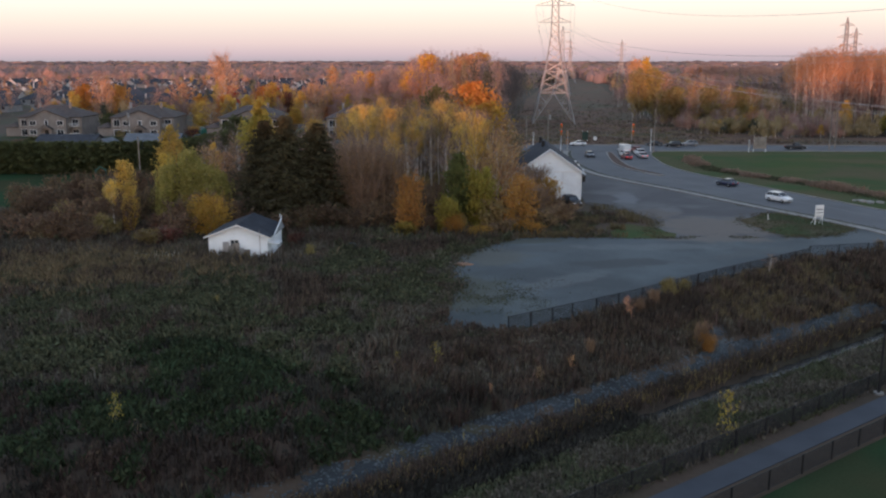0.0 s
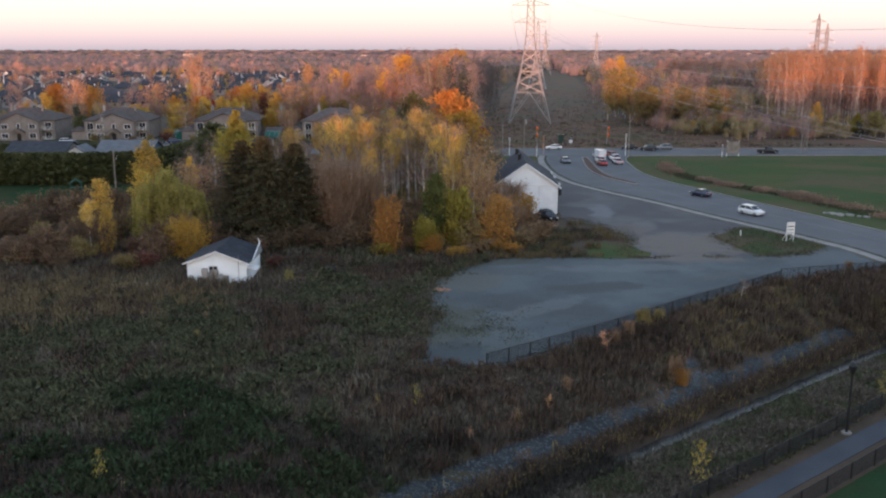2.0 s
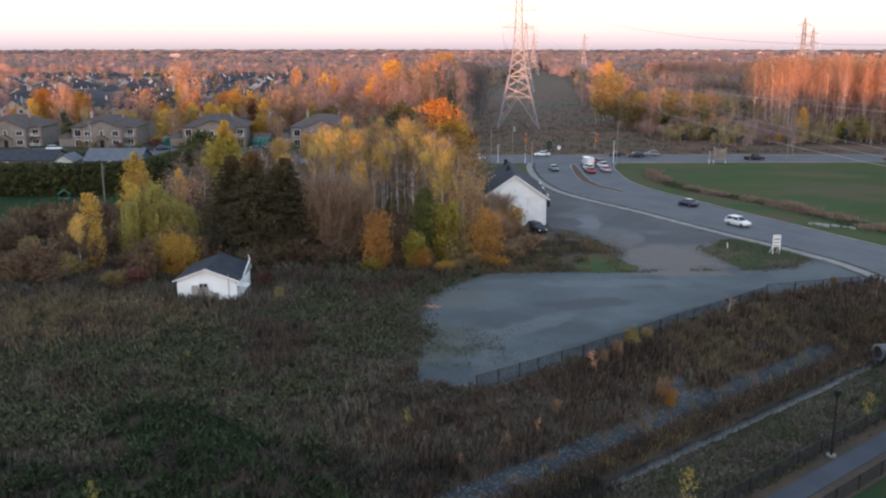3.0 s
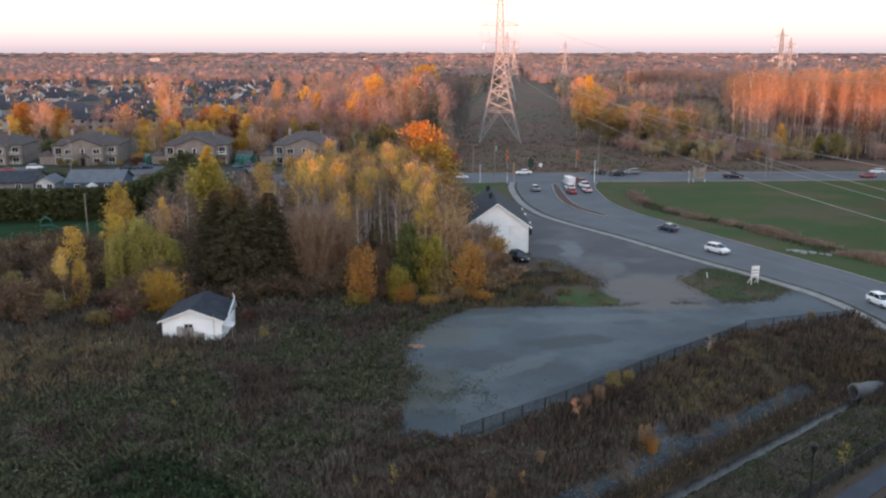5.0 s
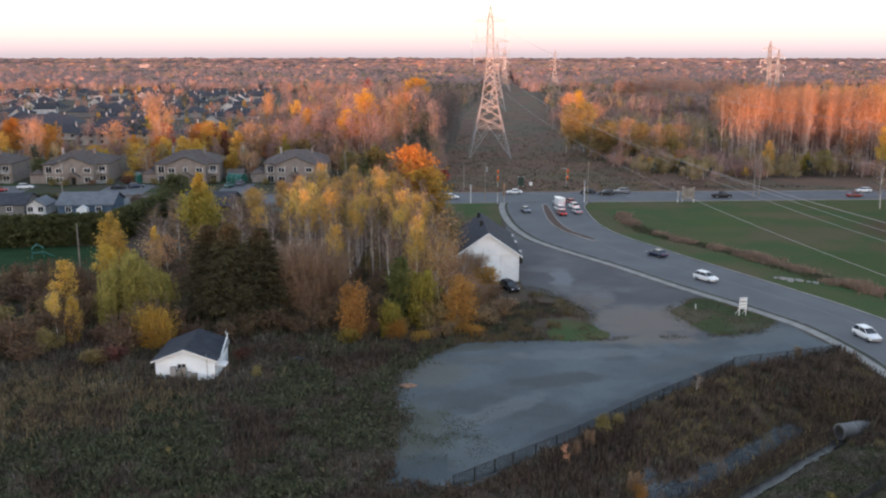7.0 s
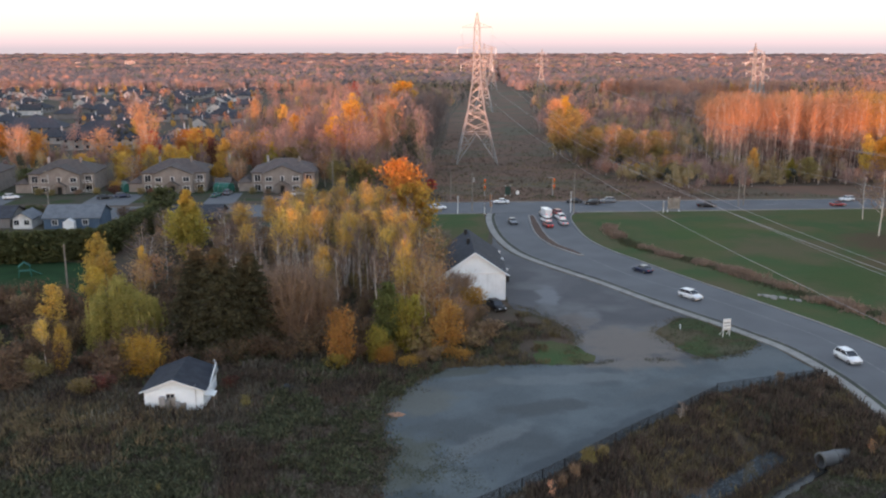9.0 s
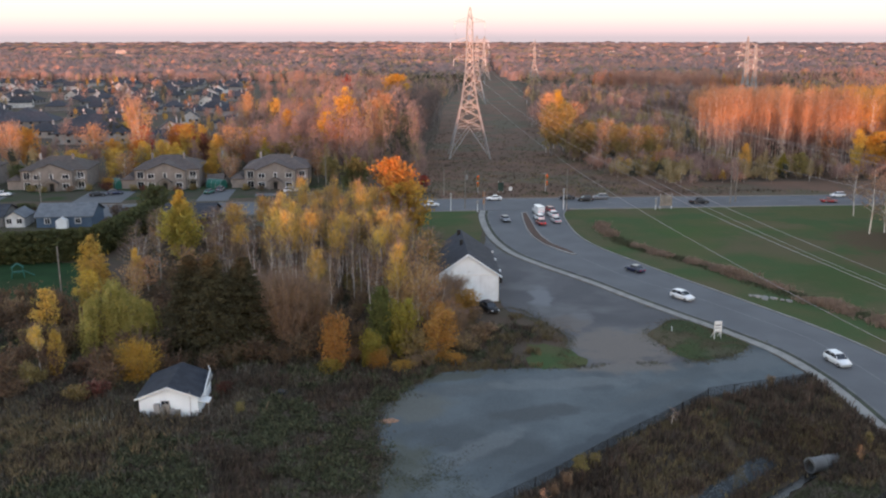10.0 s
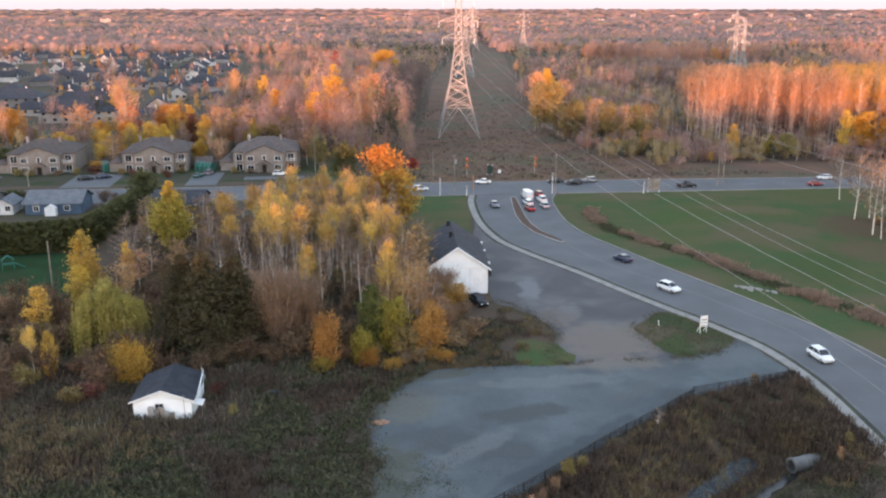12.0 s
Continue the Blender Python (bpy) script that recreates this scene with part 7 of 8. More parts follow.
def car(shape, paint, x, y, heading, label, group="", z=0.06, braking=False):
    """heading: degrees, 0 along +x, 90 towards the far junction."""
    body, cabin, top, tyre, rim, lights, cargo = car_parts(shape, paint)
    root = thing("van" if shape == "van" else "car", label, "van" if shape == "van" else "car", group, pose(x, y, z, rz=heading))
    part("body", body, root)
    part("cabin_glass", cabin, root)
    part("roof", top, root)
    if cargo:
        part("cargo_body", cargo, root)
    L, W = SHAPES[shape][:2]
    for fx in (-L * 0.29, L * 0.31):
        for s in (-1, 1):
            w = part("wheel", tyre, root, at=pose(fx, s * (W / 2 - 0.1), 0.33))
            part("rim", rim, w)
    for nm, me in lights:
        if braking and nm == "tail_light":
            me = me.copy()
            me.materials[0] = M_BRAKE
        part(nm, me, root, "glowing red brake light" if braking and nm == "tail_light" else "")


M_BRAKE = bpy.data.materials.new("lit_brake_lens")
M_BRAKE.use_nodes = True
pb = M_BRAKE.node_tree.nodes["Principled BSDF"]
pb.inputs["Base Color"].default_value, pb.inputs["Emission Color"].default_value, pb.inputs["Emission Strength"].default_value = (0.5, 0.02, 0.02, 1), (1, 0.03, 0.04, 1), 0.55
Q_ = "cars waiting at the junction"
car("van", "white", 46.9, 231.0, 98, "white box van waiting at the red light", Q_, braking=True)
car("hatchback", "white", 45.6, 223.6, 98, "white car waiting behind the van", Q_, braking=True)
car("sedan", "red", 44.8, 217.2, 96, "red car last in the waiting row", Q_, braking=True)
car("hatchback", "red", 50.6, 234.2, 99, "red car first in the waiting row", Q_, braking=True)
car("suv", "white", 50.0, 227.0, 97, "white car in the waiting row", Q_, braking=True)
car("sedan", "silver", 49.2, 219.6, 95, "silver car last in the waiting row", Q_, braking=True)
R_ = "cars on the side road"
car("sedan", "blue", 54.4, 169.5, 116, "dark blue car on the side road", R_)
car("suv", "white", 57.0, 149.5, -62, "white car on the side road", R_)
car("suv", "white", 67.8, 115.6, -84, "white estate car on the side road", R_)
car("sedan", "grey", 36.6, 222.0, -86, "grey car turning into the side road", R_)
T_ = "cars on the main road"
for sh, pt, x, y, a, lb in (("hatchback", "white", 19.3, 244.6, 0, "white car on the main road"), ("sedan", "white", 38.2, 252.6, 180, "white car on the main road"), ("sedan", "black", 59.5, 251.6, 180, "black car on the main road"),
                            ("suv", "black", 64.2, 248.6, 180, "black car on the main road"), ("suv", "grey", 69.5, 251.4, 180, "dark grey car on the main road"), ("pickup", "black", 95.5, 241.6, -1, "black pickup on the main road"),
                            ("hatchback", "white", 140.6, 248.4, 178, "white car on the main road"), ("sedan", "red", 133.4, 240.0, -1, "red car on the main road")):
    car(sh, pt, x, y, a, lb, T_)
H_ = "cars parked at the houses"
for sh, pt, x, y, a, lb in (("suv", "white", -21.5, 272, 4, "white car parked before a house"), ("suv", "white", -106.5, 273, 8, "white car parked before a house"), ("sedan", "black", -78.5, 270.5, 20, "dark car parked beside a house"), ("suv", "blue", -74.0, 273.0, 20, "dark blue car parked beside a house"),
                            ("sedan", "green", -46, 272, 70, "dark green car parked beside a house"), ("suv", "grey", -43.2, 276, 80, "grey car parked beside a house"), ("sedan", "red", -112, 268, 12, "red car parked beside a house")):
    car(sh, pt, x, y, a, lb, H_)
car("suv", "black", 21.3, 145.8, -70, "black car parked at the barn's end", z=0.02)


# ---- houses ----
M_BRICK = shader("beige_brick", (0.25, 0.215, 0.195), (0.20, 0.172, 0.155), 0.6, 0.85, bump=0.01, fine=18)
M_ROOFG = shader("grey_shingle", (0.145, 0.155, 0.17), (0.11, 0.12, 0.135), 0.8, 0.9, bump=0.02, fine=14)
M_BLUEW = shader("blue_siding", (0.075, 0.115, 0.17), (0.06, 0.095, 0.145), 0.5, 0.7, dark=0.08)
M_GREY = shader("grey_siding", (0.27, 0.255, 0.25), (0.22, 0.21, 0.205), 0.5, 0.8, dark=0.08, obj=0.35)
M_GREYW = shader("pale_siding", (0.58, 0.57, 0.56), (0.44, 0.435, 0.43), 0.5, 0.8, dark=0.08, obj=0.3)
M_REDB = shader("red_brown_brick", (0.20, 0.135, 0.115), (0.16, 0.11, 0.095), 0.6, 0.85, bump=0.01, fine=18)


def gable_roof(bm, x0, x1, y0, y1, ze, zr, over=0.4, t=0.18, along="y"):
    if along == "y":
        xm = (x0 + x1) / 2
        for xe in (x0 - over, x1 + over):
            slab(bm, (xm, y0 - over, zr), (xm, y1 + over, zr), (xe, y1 + over, ze - 0.15), (xe, y0 - over, ze - 0.15), t)
    else:
        ym = (y0 + y1) / 2
        for ye in (y0 - over, y1 + over):
            slab(bm, (x0 - over, ym, zr), (x1 + over, ym, zr), (x1 + over, ye, ze - 0.15), (x0 - over, ye, ze - 0.15), t)


def hip_roof(bm, x0, x1, y0, y1, ze, zr, over=0.5):
    x0, x1, y0, y1 = x0 - over, x1 + over, y0 - over, y1 + over
    d = min(x1 - x0, y1 - y0) / 2
    if x1 - x0 >= y1 - y0:
        ra, rb = (x0 + d * 0.85, (y0 + y1) / 2, zr), (x1 - d * 0.85, (y0 + y1) / 2, zr)
    else:
        ra, rb = ((x0 + x1) / 2, y0 + d * 0.85, zr), ((x0 + x1) / 2, y1 - d * 0.85, zr)
    low = [bm.verts.new((x, y, ze - 0.25)) for x, y in ((x0, y0), (x1, y0), (x1, y1), (x0, y1))]
    c = [bm.verts.new((x, y, ze)) for x, y in ((x0, y0), (x1, y0), (x1, y1), (x0, y1))]
    a, b3 = bm.verts.new(ra), bm.verts.new(rb)
    if x1 - x0 >= y1 - y0:
        bm.faces.new((c[0], c[1], b3, a)), bm.faces.new((c[1], c[2], b3)), bm.faces.new((c[2], c[3], a, b3)), bm.faces.new((c[3], c[0], a))
    else:
        bm.faces.new((c[0], c[1], a)), bm.faces.new((c[1], c[2], b3, a)), bm.faces.new((c[2], c[3], b3)), bm.faces.new((c[3], c[0], a, b3))
    for k in range(4):
        bm.faces.new((low[k], low[(k + 1) % 4], c[(k + 1) % 4], c[k]))
    bm.faces.new(low[::-1])


def window(root, x, y, z, w, h, trim=M_TRIM):
    """A framed window on a wall that faces -y."""
    bm = bmesh.new()
    box(bm, x - w / 2 - 0.1, y - 0.08, z - 0.1, x + w / 2 + 0.1, y - 0.004, z + h + 0.1)
    win = part("window", finish(bm, "window", trim), root)
    n = 2 if w > 1.1 else 1
    for k in range(n):
        bm = bmesh.new()
        x0 = x - w / 2 + k * w / n
        box(bm, x0 + 0.04, y - 0.1, z, x0 + w / n - 0.04, y - 0.082, z + h)
        part("pane", finish(bm, "pane", M_GLASS), win)


def fourplex():
    """Two-storey brick house: hipped roof, gabled bay, porch, side wing and balconies. Origin: front middle of the bay."""
    root = thing("house", "two-storey beige brick house with a brown hipped roof", "house", "brick houses beyond the road")
    bm = bmesh.new()
    box(bm, -9.8, 3, -0.1, 9.8, 20, 6.1)
    part("wall", finish(bm, "wall", M_BRICK), root)
    bm = bmesh.new()
    prism(bm, [(-6.1, -0.1), (6.1, -0.1), (6.1, 6.1), (0, 8.35), (-6.1, 6.1)], "y", 0, 9)
    part("front_bay", finish(bm, "front_bay", M_BRICK), root)
    bm = bmesh.new()
    hip_roof(bm, -9.8, 9.8, 3, 20, 6.1, 9.6)
    part("roof", finish(bm, "roof", M_ROOF2), root)
    bm = bmesh.new()
    gable_roof(bm, -6.1, 6.1, 0, 10, 6.1, 8.6, 0.35)
    part("bay_roof", finish(bm, "bay_roof", M_ROOF2), root)
    for s in (-1, 1):
        bm = bmesh.new()
        beam(bm, (0, -0.37, 8.45), (s * 6.45, -0.37, 5.83), 0.22)
        part("fascia", finish(bm, "fascia", M_ROOF2), root)
    bm = bmesh.new()
    box(bm, -14.0, 3.5, -0.1, -9.82, 13, 2.9)
    part("wing", finish(bm, "wing", M_BRICK), root)
    bm = bmesh.new()
    hip_roof(bm, -14.0, -9.9, 3.5, 13, 2.9, 4.3, 0.4)
    part("wing_roof", finish(bm, "wing_roof", M_ROOF2), root)
    # porch with an arched front
    bm = bmesh.new()
    prism(bm, [(-2.0, 0), (-1.5, 0), (-1.5, 2.0), (-0.9, 2.7), (0, 2.95), (0.9, 2.7), (1.5, 2.0), (1.5, 0), (2.0, 0), (2.0, 2.6), (0, 3.9), (-2.0, 2.6)], "y", -1.6, -1.2)
    part("porch_arch", finish(bm, "porch_arch", M_BRICK), root)
    bm = bmesh.new()
    gable_roof(bm, -2.0, 2.0, -1.6, -0.02, 2.7, 4.0, 0.3, 0.15)
    part("porch_roof", finish(bm, "porch_roof", M_ROOF2), root)
    bm = bmesh.new()
    box(bm, -0.6, -0.12, 0, 0.6, -0.005, 2.2)
    part("door", finish(bm, "door", M_BLACK), root, "dark front door")
    for x, z, w, h in ((-4.2, 3.7, 1.9, 1.3), (0, 3.9, 0.9, 1.3), (4.2, 3.7, 1.9, 1.3), (-4.2, 0.8, 2.0, 1.4), (4.2, 0.8, 2.0, 1.4), (-3.0, 0.8, 0.01, 0.01)):
        if w > 0.1:
            window(root, x, 0, z, w, h)
    for x in (-8.0, 8.0):
        for z in (0.2, 3.3):
            window(root, x, 3, z, 1.9, 2.0)
    for x0, x1 in ((6.3, 9.9),):
        for z in (0.0, 3.1):
            bm = bmesh.new()
            box(bm, x0, 0.9, z - 0.15, x1, 2.98, z, 0.02)
            bal = part("balcony", finish(bm, "balcony", M_WOODPOLE), root)
            for k in range(10):
                xx = x0 + 0.1 + k * (x1 - x0 - 0.2) / 9
                bm = bmesh.new()
                beam(bm, (xx, 0.95, z), (xx, 0.95, z + 0.98), 0.06)
                part("baluster", finish(bm, "baluster", M_TRIM), bal)
            bm = bmesh.new()
            beam(bm, (x0, 0.95, z + 1.02), (x1, 0.95, z + 1.02), 0.09)
            part("railing", finish(bm, "railing", M_TRIM), bal)
        for xx in (x0 + 0.1, x1 - 0.1):
            bm = bmesh.new()
            beam(bm, (xx, 1.0, -0.1), (xx, 1.0, 6.0), 0.22)
            part("column", finish(bm, "column", M_BRICK), root)
    for x, y in ((-5.4, 10), (4.6, 9)):
        bm = bmesh.new()
        box(bm, x - 0.35, y, 8.0, x + 0.35, y + 0.7, 10.4, 0.04)
        part("chimney", finish(bm, "chimney", M_GREY if x < 0 else M_BRICK), root)
    return root


h3 = fourplex()
h3.matrix_basis = pose(-26.7, 278.4, 0, rz=-1)
copy_thing(h3, pose(-60.6, 280.2, 0, rz=1))
copy_thing(h3, pose(-95.0, 281.4, 0, rz=3))
copy_thing(h3, pose(-125, 283, 0, rz=3))


def bungalow(name_label, x0, x1, y0, y1, E, A, wallmat, roofmat, along="x"):
    root = thing("house", name_label, "house")
    bm = bmesh.new()
    if along == "x":
        prism(bm, [(y0, -0.1), (y1, -0.1), (y1, E), ((y0 + y1) / 2, A - 0.2), (y0, E)], "x", x0, x1)
    else:
        prism(bm, [(x0, -0.1), (x1, -0.1), (x1, E), ((x0 + x1) / 2, A - 0.2), (x0, E)], "y", y0, y1)
    part("wall", finish(bm, "wall", wallmat), root)
    bm = bmesh.new()
    gable_roof(bm, x0, x1, y0, y1, E, A, 0.5, 0.18, along)
    part("roof", finish(bm, "roof", roofmat), root)
    for f in (0.2, 0.75):
        window(root, x0 + (x1 - x0) * f, y0, 1.0, 1.3, 1.2)
    return root


blue = bungalow("low blue-sided house with a grey roof", -80.8, -67.4, 225.2, 236, 2.9, 5.3, M_BLUEW, M_ROOFG)
bm = bmesh.new()
prism(bm, [(-75.6, 0), (-73.0, 0), (-73.0, 2.0), (-74.3, 2.8), (-75.6, 2.0)], "y", 223.4, 225.1)
part("entrance_gable", finish(bm, "entrance_gable", M_TRIM), blue, "white gabled entrance")
bungalow("long brown brick house with a dark roof", -47.5, -36.0, 213, 227, 4.2, 6.6, M_REDB, M_ROOF)
bungalow("small pale garage with a grey roof", -88.5, -84, 226, 233, 2.6, 4.2, M_GREYW, M_ROOFG, "y")
bungalow("low grey house with a dark roof", -104, -89.5, 227, 238, 2.8, 4.9, M_GREY, M_ROOF)
bungalow("small wooden shed with a dark roof", -48.5, -44, 286, 291, 2.4, 3.6, M_REDB, M_ROOF2)


for x, h in ((-113, 3.0), (-109.5, 3.6), (-106, 2.8), (-101, 3.4), (-97, 2.6), (-92.5, 3.4), (-88.5, 3.8), (-84.5, 3.0), (-82, 3.6), (-65, 3.0), (-62.5, 2.4)):
    plant("green" if h > 3.3 else "dark_bush", x, 238.2 + 0.1 * h, h, h * 0.75, "dark shrub behind the roadside houses", "shrubs behind the roadside houses")


def suburb_house(kind):
    root = thing("house", ("two-storey pale suburban house with a dark roof", "grey suburban house with a hipped dark roof", "long low apartment building with a dark roof")[kind], "house", "suburban houses")
    w, d, E, A = ((10.5, 13, 3.5, 7.4), (14, 13, 3.3, 6.9), (32, 17, 4.8, 9.2))[kind]
    bm = bmesh.new()
    if kind == 0:
        prism(bm, [(-w / 2, -0.1), (w / 2, -0.1), (w / 2, E), (0, A - 0.2), (-w / 2, E)], "y", 0, d)
    else:
        box(bm, -w / 2, 0, -0.1, w / 2, d, E)
    part("wall", finish(bm, "wall", (M_GREYW, M_GREY, M_GREY)[kind]), root)
    bm = bmesh.new()
    (gable_roof(bm, -w / 2, w / 2, 0, d, E, A, 0.5, 0.25) if kind == 0 else hip_roof(bm, -w / 2, w / 2, 0, d, E, A))
    part("roof", finish(bm, "roof", M_ROOF), root)
    for k in range(3 if kind < 2 else 7):
        n = 3 if kind < 2 else 7
        x = -w / 2 + (k + 0.5) * w / n
        for z in ((0.9, 3.6) if kind == 2 else (1.4,)):
            bm = bmesh.new()
            box(bm, x - 0.7, -0.09, z, x + 0.7, -0.005, z + 1.3)
            part("window", finish(bm, "window", M_GLASS), root)
    bm = bmesh.new()
    box(bm, w * 0.22, d * 0.55, E + 0.3, w * 0.22 + 0.6, d * 0.55 + 0.6, A + 1.0, 0.05)
    part("chimney", finish(bm, "chimney", M_GREYW), root)
    return root


protos = [suburb_house(k) for k in range(3)]
sub = random.Random(15)
protos[2].matrix_basis = pose(-119, 408, 0, rz=4)
protos[0].matrix_basis = pose(-92, 500, 0, rz=10)
protos[1].matrix_basis = pose(-150, 436, 0, rz=-8)
copy_thing(protos[2], pose(-128, 452, 0, rz=2))
copy_thing(protos[2], pose(-170, 470, 0, rz=3))
placed = [(-119, 408), (-92, 500), (-150, 436), (-128, 452), (-170, 470)]
tries = 0
while len(placed) < 175 and tries < 9000:
    tries += 1
    y = 396 + 24 * int(sub.uniform(0, 24)) + sub.uniform(-4, 4)
    x = sub.uniform(-0.60 * y, -52 - (y - 330) * 0.10)
    if y < 395 and x > -170:
        continue
    if all(abs(x - a) > 14 or abs(y - b2) > 17 for a, b2 in placed) and all(abs(x - a) > 25 or abs(y - b2) > 19 for a, b2 in placed[:5]):
        placed.append((x, y))
        copy_thing(protos[sub.choice((0, 0, 1, 1, 1))], pose(x, y, 0, rz=sub.choice((0, 90, 180, 0)) + sub.uniform(-12, 12)))


# ---- odds and ends ----
def car_shelter(x, y, rz, label):
    """A ribbed tarpaulin tunnel."""
    root = thing("car_shelter", label, "shelter", "car shelters", pose(x, y, 0, rz=rz))
    bm = bmesh.new()
    prism(bm, [(-1.8, 0), (-1.75, 1.6), (-1.1, 2.5), (0, 2.8), (1.1, 2.5), (1.75, 1.6), (1.8, 0)], "y", 0, 5.5)
    part("cover", finish(bm, "cover", M_TEAL), root)
    for y_ in (0.0, 1.8, 3.6, 5.5):
        bm = bmesh.new()
        pts = [(-1.86, 0), (-1.8, 1.65), (-1.12, 2.57), (0, 2.88), (1.12, 2.57), (1.8, 1.65), (1.86, 0)]
        for a, b2 in zip(pts, pts[1:]):
            beam(bm, (a[0], y_, a[1]), (b2[0], y_, b2[1]), 0.07)
        part("hoop", finish(bm, "hoop", M_STEEL), root)


M_TEAL = shader("teal_tarpaulin", (0.02, 0.115, 0.09), (0.015, 0.09, 0.07), 0.8, 0.6)
car_shelter(-43.0, 281.5, 60, "teal tarpaulin car shelter beside a house")
car_shelter(-75.0, 284, 30, "teal tarpaulin car shelter beside a house")
plant("red_bush", -78.5, 281, 2.6, 2.4)
for x, y in ((-36, 277.5), (-52, 279.5), (-70, 279), (-84, 280.5), (-101, 280), (-18, 277)):
    plant("olive_bush", x, y, 2.0, 1.6, group="shrubs before the houses")
plant("amber_bush", -79, 286, 3.2, 2.4)
for kind, x, y, h, rr_ in (("russet", -42, 291, 9, 3), ("amber", -49, 293, 8, 3), ("russet", -76, 293, 10, 3.2), ("green", -108, 290, 7, 2.6), ("olive", -10, 284, 9, 3), ("russet", -14, 290, 11, 3), ("red_bush", -55, 272, 2.0, 1.6), ("red_bush", -66, 276, 2.2, 1.8),
                           ("olive_bush", -22, 276.5, 1.8, 1.5), ("rust_bush", -31, 276.5, 1.6, 1.5), ("rust_bush", -57, 278, 1.6, 1.5), ("olive_bush", -64, 278.4, 1.8, 1.4), ("rust_bush", -89, 279.5, 1.7, 1.5), ("olive_bush", -97, 279, 1.8, 1.6)):
    plant(kind, x, y, h, rr_, group="planting round the brick houses")
bm = bmesh.new()
beam(bm, (49.0, 132.2, 0.0), (48.9, 132.1, 0.9), 0.16, 6)
tagged(new("marker_post", finish(bm, "marker_post", M_TRIM)), "short pale marker post in the grass", "post")
bm = bmesh.new()
bmesh.ops.create_icosphere(bm, subdivisions=3, radius=1, matrix=Matrix.Translation((2.4, 101.9, 0.0)) @ Matrix.Diagonal((1.3, 0.7, 0.28, 1)))
for v in bm.verts:
    v.co += Vector((0, 0, 0.09 * noise.noise(v.co * 2.2)))
tagged(new("dirt_mound", finish(bm, "dirt_mound", shader("orange_dirt", (0.30, 0.17, 0.11), (0.22, 0.13, 0.09), 1.5, 0.95, bump=0.02))), "low mound of orange-brown dirt on the gravel", "mound")
# scattered tufts that break up the edges of gravel and yard
E1 = np.concatenate([curve([p for p in LOT] + [LOT[0]], 0.35), curve(YARD + [YARD[0]], 0.5)])
E1 = np.repeat(E1, 3, 0)
E1 = E1 + GR.normal(0, 0.45, E1.shape)
E1 = E1[(E1[:, 0] < 58) & (value_noise(E1, 3.0, 8.0) > -0.02) & ~((E1[:, 0] > 24) & (E1[:, 1] > 147))]
patchwork("weeds", E1[::2], L_WEEDG, "low green tufts along the gravel's edge", 0.13, 0.06, 5, 41, 0.7, 0.25)
patchwork("weeds", E1[1::2], L_WEED, "low brown tufts along the gravel's edge", 0.16, 0.05, 5, 42, 0.6, 0.25)
# weeds that creep onto the gravel along its west end
E2 = curve([(6.4, 75.0), (-0.2, 75.0), (-0.6, 84), (1.6, 91.5), (0.4, 97), (1.6, 106), (5, 112.5), (10, 117.5)], 0.12)
E2 = np.repeat(E2, 2, 0)
E2 = E2 + GR.normal(0, 1.0, E2.shape) * (0.9 + 1.6 * value_noise(E2, 5.0, 13.0)[:, None])
patchwork("weeds", E2[::2], L_WEED, "brown weeds creeping over the gravel's edge", 0.42, 0.06, 5, 61, 0.5, 0.3)
patchwork("weeds", E2[1::2], L_WEEDG, "green weeds creeping over the gravel's edge", 0.3, 0.07, 5, 62, 0.6, 0.3)
# grass that frays the edges of the island, the barn's corner and the yard
E3 = curve([(44.5, 131), (50.5, 137.8), (53.5, 137.0), (56.4, 131.2), (58.6, 126.2), (55, 120.9), (48.3, 118.4), (45.4, 124), (44.5, 131)], 0.12)
E4 = curve([(24.5, 147), (27, 145.5), (29, 140), (31.5, 132), (30.5, 127), (28.6, 121), (29.5, 117.9)], 0.08)
for line, k in ((E3, 71), (E4, 73)):
    E5 = line + GR.normal(0, 1.0, line.shape) * (0.55 + 0.9 * np.abs(value_noise(line, 3.0, 17.0)))[:, None]
    patchwork("weeds", E5[::2], L_WEEDG, "thin green tufts fraying into the yard", 0.16, 0.05, 5, k, 0.7, 0.3)
    patchwork("weeds", E5[1::2], L_TAN, "thin tan tufts fraying into the yard", 0.18, 0.05, 5, k + 1, 0.6, 0.3)
E7 = np.c_[GR.normal(53.0, 2.0, 700), GR.normal(94.4, 1.7, 700)]
patchwork("weeds", E7[::2], L_TAN, "tan weeds on the bank above the pipe", 0.8, 0.07, 5, 77, 0.35)
patchwork("weeds", E7[1::2], L_RUST, "rusty weeds on the bank above the pipe", 0.8, 0.07, 5, 78, 0.35)
# pale seed heads and tan grass in the meadow
E6 = np.c_[GR.normal(-33.7, 1.6, 26), GR.normal(102.2, 1.2, 26)]
patchwork("weeds", E6, M_WHITE_HEADS, "pale seed heads standing among the weeds", 1.2, 0.05, 2, 75, 0.2, 0.2)
E6 = np.c_[GR.normal(-41, 7.5, 2600), GR.normal(98.5, 4.6, 2600)]
patchwork("weeds", E6[value_noise(E6, 2.5, 19.0) > -0.1], L_TAN, "tan grass patch in the meadow", 1.15, 0.085, 5, 76, 0.4)
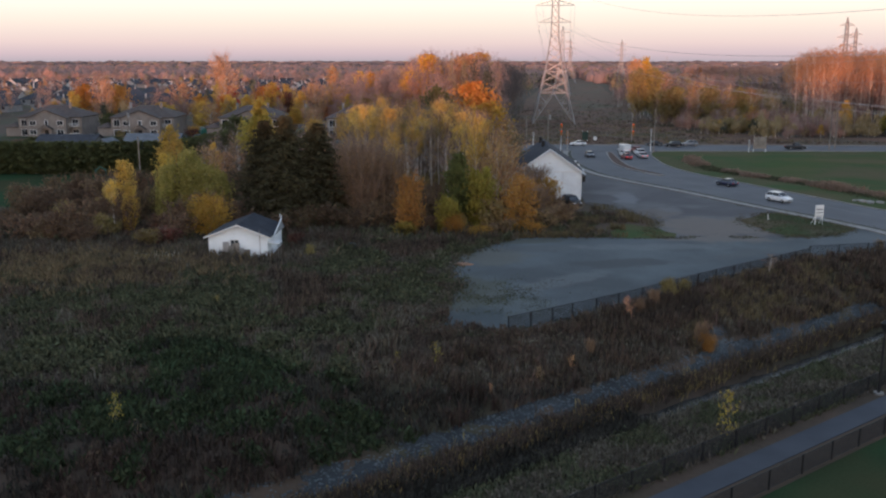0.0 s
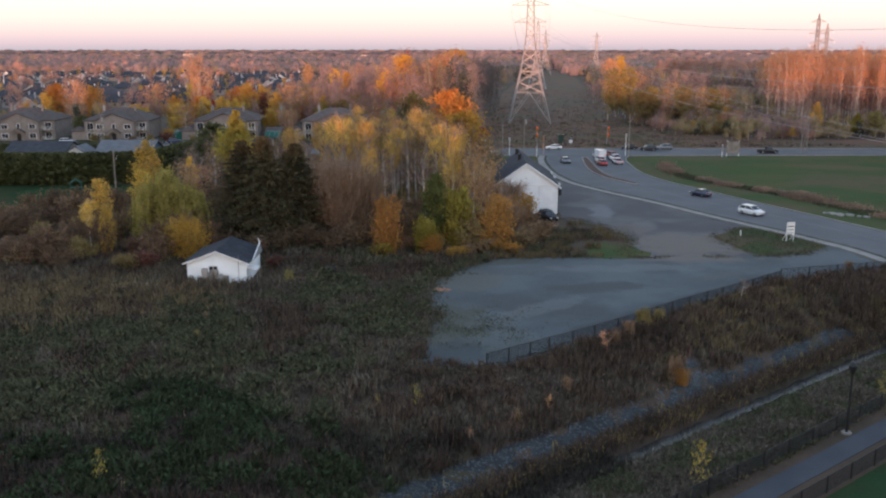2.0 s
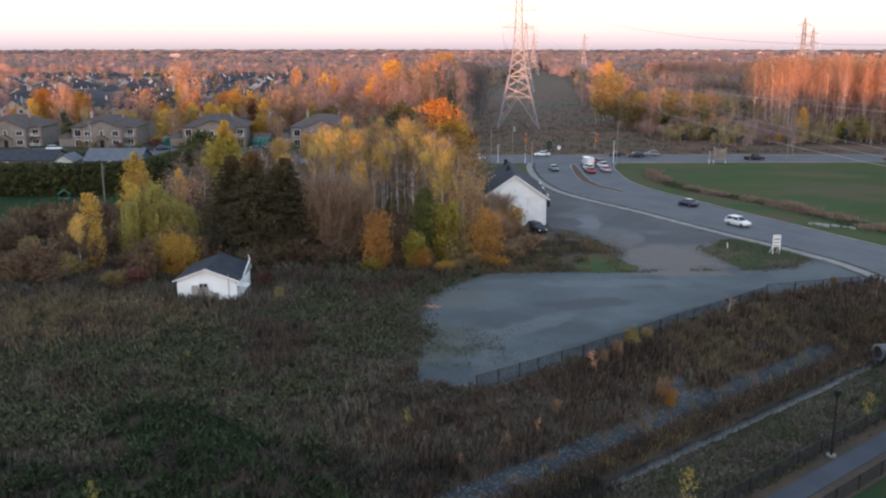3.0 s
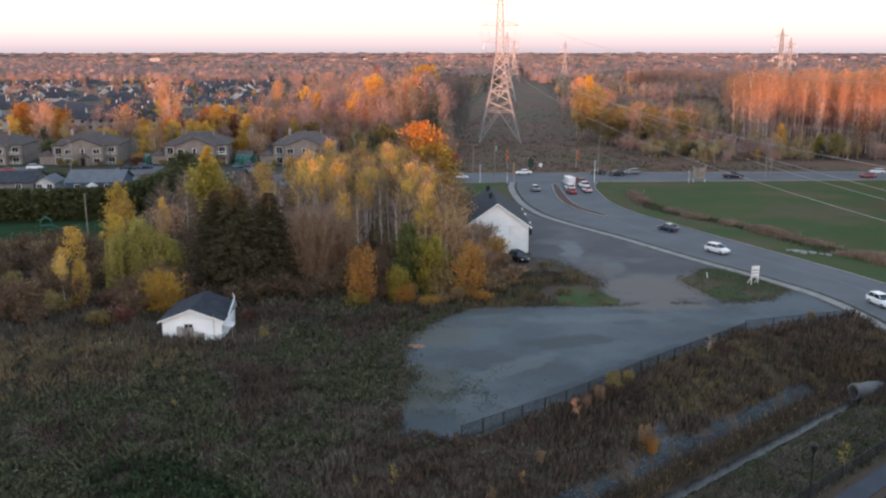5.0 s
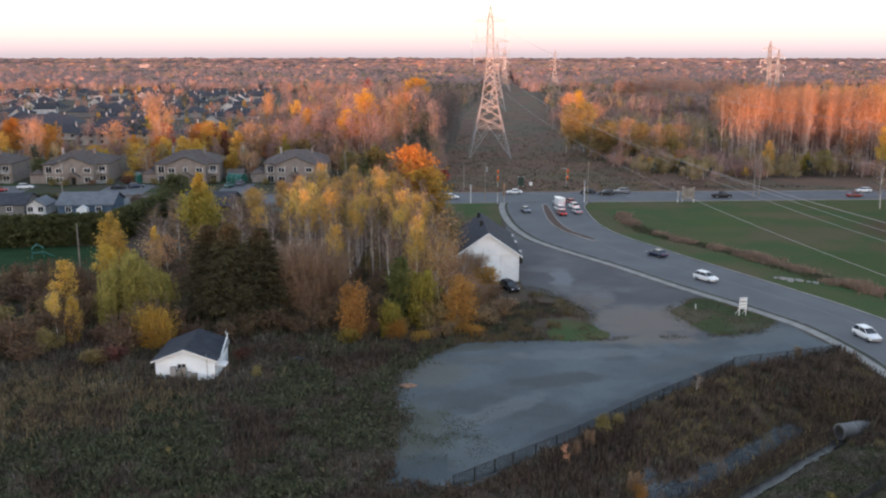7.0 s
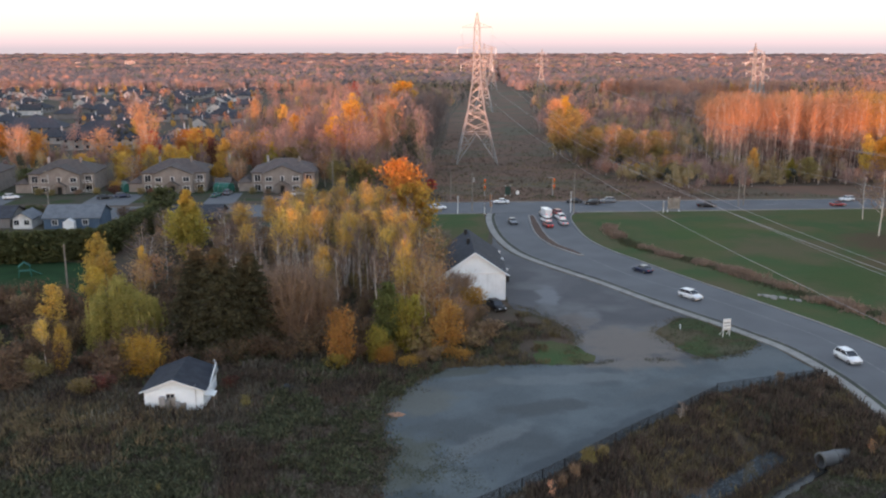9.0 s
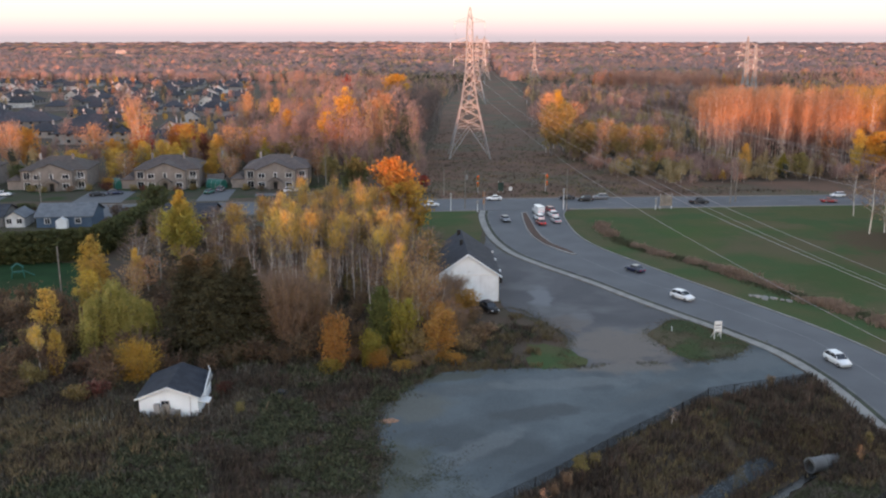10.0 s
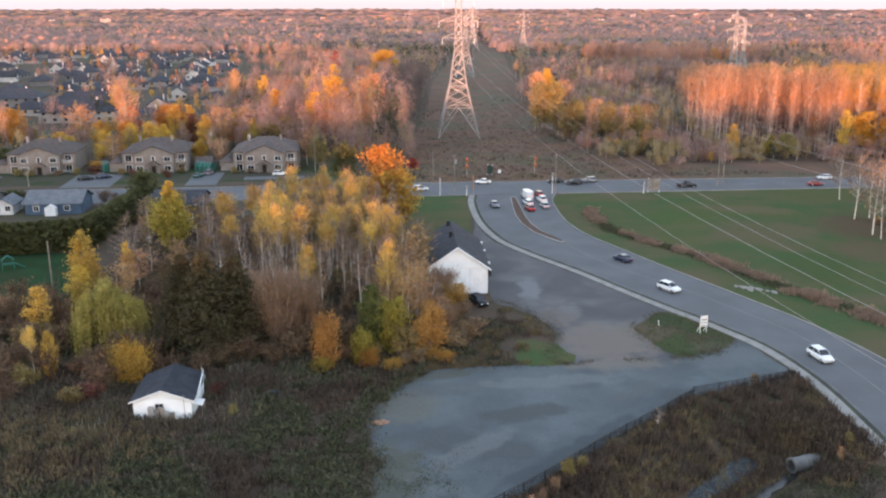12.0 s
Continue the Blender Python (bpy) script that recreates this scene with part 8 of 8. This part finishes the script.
# rough tufts on the brown ground beneath the power line
Q = np.c_[GR.uniform(12, 200, 7500), 257 + GR.exponential(75, 7500)]
Q = Q[(Q[:, 0] > corridor_w(Q[:, 1]) - 6) & (Q[:, 0] < np.maximum(corridor_e(Q[:, 1]) + 3, 130 - (Q[:, 1] - 262) * 2.6)) & (Q[:, 1] > 257.5 - np.clip(Q[:, 0] - 30, 0, 200) * 0.036) & (Q[:, 1] < 1000)]
nz = value_noise(Q, 12, 3.3)
tall_ = 0.45 + np.clip(Q[:, 1] - 300, 0, 700) / 600
for sel, mat, text, k in ((nz > 0.16, L_WEEDG, "olive tufts on the cleared strip", 45), ((nz > -0.06) & (nz <= 0.16), L_TAN, "tan tufts on the cleared strip", 43), (nz <= -0.06, L_RUST, "reddish brown tufts on the cleared strip", 44)):
    patchwork("rough_grass", Q[sel], mat, text, tall_[sel], 0.14, 3, k, 0.5, 0.6)

# play frame on the back lawn
play = thing("play_frame", "small teal play frame with a slide on the lawn", "play frame", m=pose(-68, 176.5, 0.03, rz=20))
for x in (-0.9, 0.9):
    for y in (-0.7, 0.7):
        bm = bmesh.new()
        beam(bm, (x * 1.25, y, 0), (x, y * 0.7, 2.2), 0.12)
        part("leg", finish(bm, "leg", M_TEAL), play)
bm = bmesh.new()
box(bm, -1.1, -0.6, 1.1, 1.1, 0.6, 1.25, 0.03)
part("platform", finish(bm, "platform", M_TEAL), play)
bm = bmesh.new()
slab(bm, (1.1, -0.3, 1.3), (1.1, 0.3, 1.3), (3.0, 0.3, 0.2), (3.0, -0.3, 0.2), 0.08)
part("slide", finish(bm, "slide", M_TEAL), play)
bm = bmesh.new()
gable_roof(bm, -1.0, 1.0, -0.6, 0.6, 2.2, 2.9, 0.15, 0.06)
part("canopy", finish(bm, "canopy", M_TEAL), play)

# pale tall blocks far off towards the horizon
M_FARWALL = shader("pale_concrete_panels", (0.40, 0.36, 0.34), (0.32, 0.29, 0.28), 0.3, 0.8)


def far_block():
    """A flat-roofed pale block of flats with rows of windows."""
    root = thing("apartment_block", "distant pale apartment block above the trees", "building", "distant blocks", pose(-534, 2130, float(ground_z(-534, 2130)), rz=5))
    bm = bmesh.new()
    box(bm, -11, 0, -0.5, 11, 12, 17)
    part("wall", finish(bm, "wall", M_FARWALL), root)
    bm = bmesh.new()
    box(bm, -11.3, -0.3, 17, 11.3, 12.3, 17.8)
    part("roof", finish(bm, "roof", M_FARWALL), root)
    bm = bmesh.new()
    box(bm, 3, 4, 17.8, 6, 8, 20)
    part("lift_house", finish(bm, "lift_house", M_FARWALL), root)
    for z in (8.5, 11.5, 14.5):
        for x in (-8.4, -4.2, 0, 4.2, 8.4):
            bm = bmesh.new()
            box(bm, x - 0.8, -0.1, z - 0.8, x + 0.8, -0.005, z + 0.8)
            part("window", finish(bm, "window", M_GLASS), root)
    return root


block = far_block()
for x, y, k, a in ((760, 1980, 2.0, -10), (830, 2010, 2.2, 10), (905, 2100, 2.3, 0), (1010, 2060, 2.1, 20), (640, 2250, 2.2, -5), (1120, 2200, 2.5, 10), (330, 2500, 2.4, 0), (-140, 2350, 2.2, 10), (-60, 2600, 2.4, 5), (520, 1900, 1.8, 15), (1010, 2760, 2.6, 0), (1100, 2840, 2.4, 15), (1230, 2800, 2.8, -10), (1310, 2720, 2.2, 5), (1390, 2880, 2.6, 20), (1480, 2810, 2.4, -15), (1600, 2850, 2.6, 0), (1180, 3000, 2.8, 10), (1700, 2950, 2.6, 5), (930, 2900, 2.5, -5), (-700, 2300, 2.2, 0), (-420, 2450, 2.2, 12)):
    copy_thing(block, pose(x, y, float(ground_z(x, y)), rz=a) @ Matrix.Diagonal((0.30 * k, 0.4, 0.33 * k, 1)))
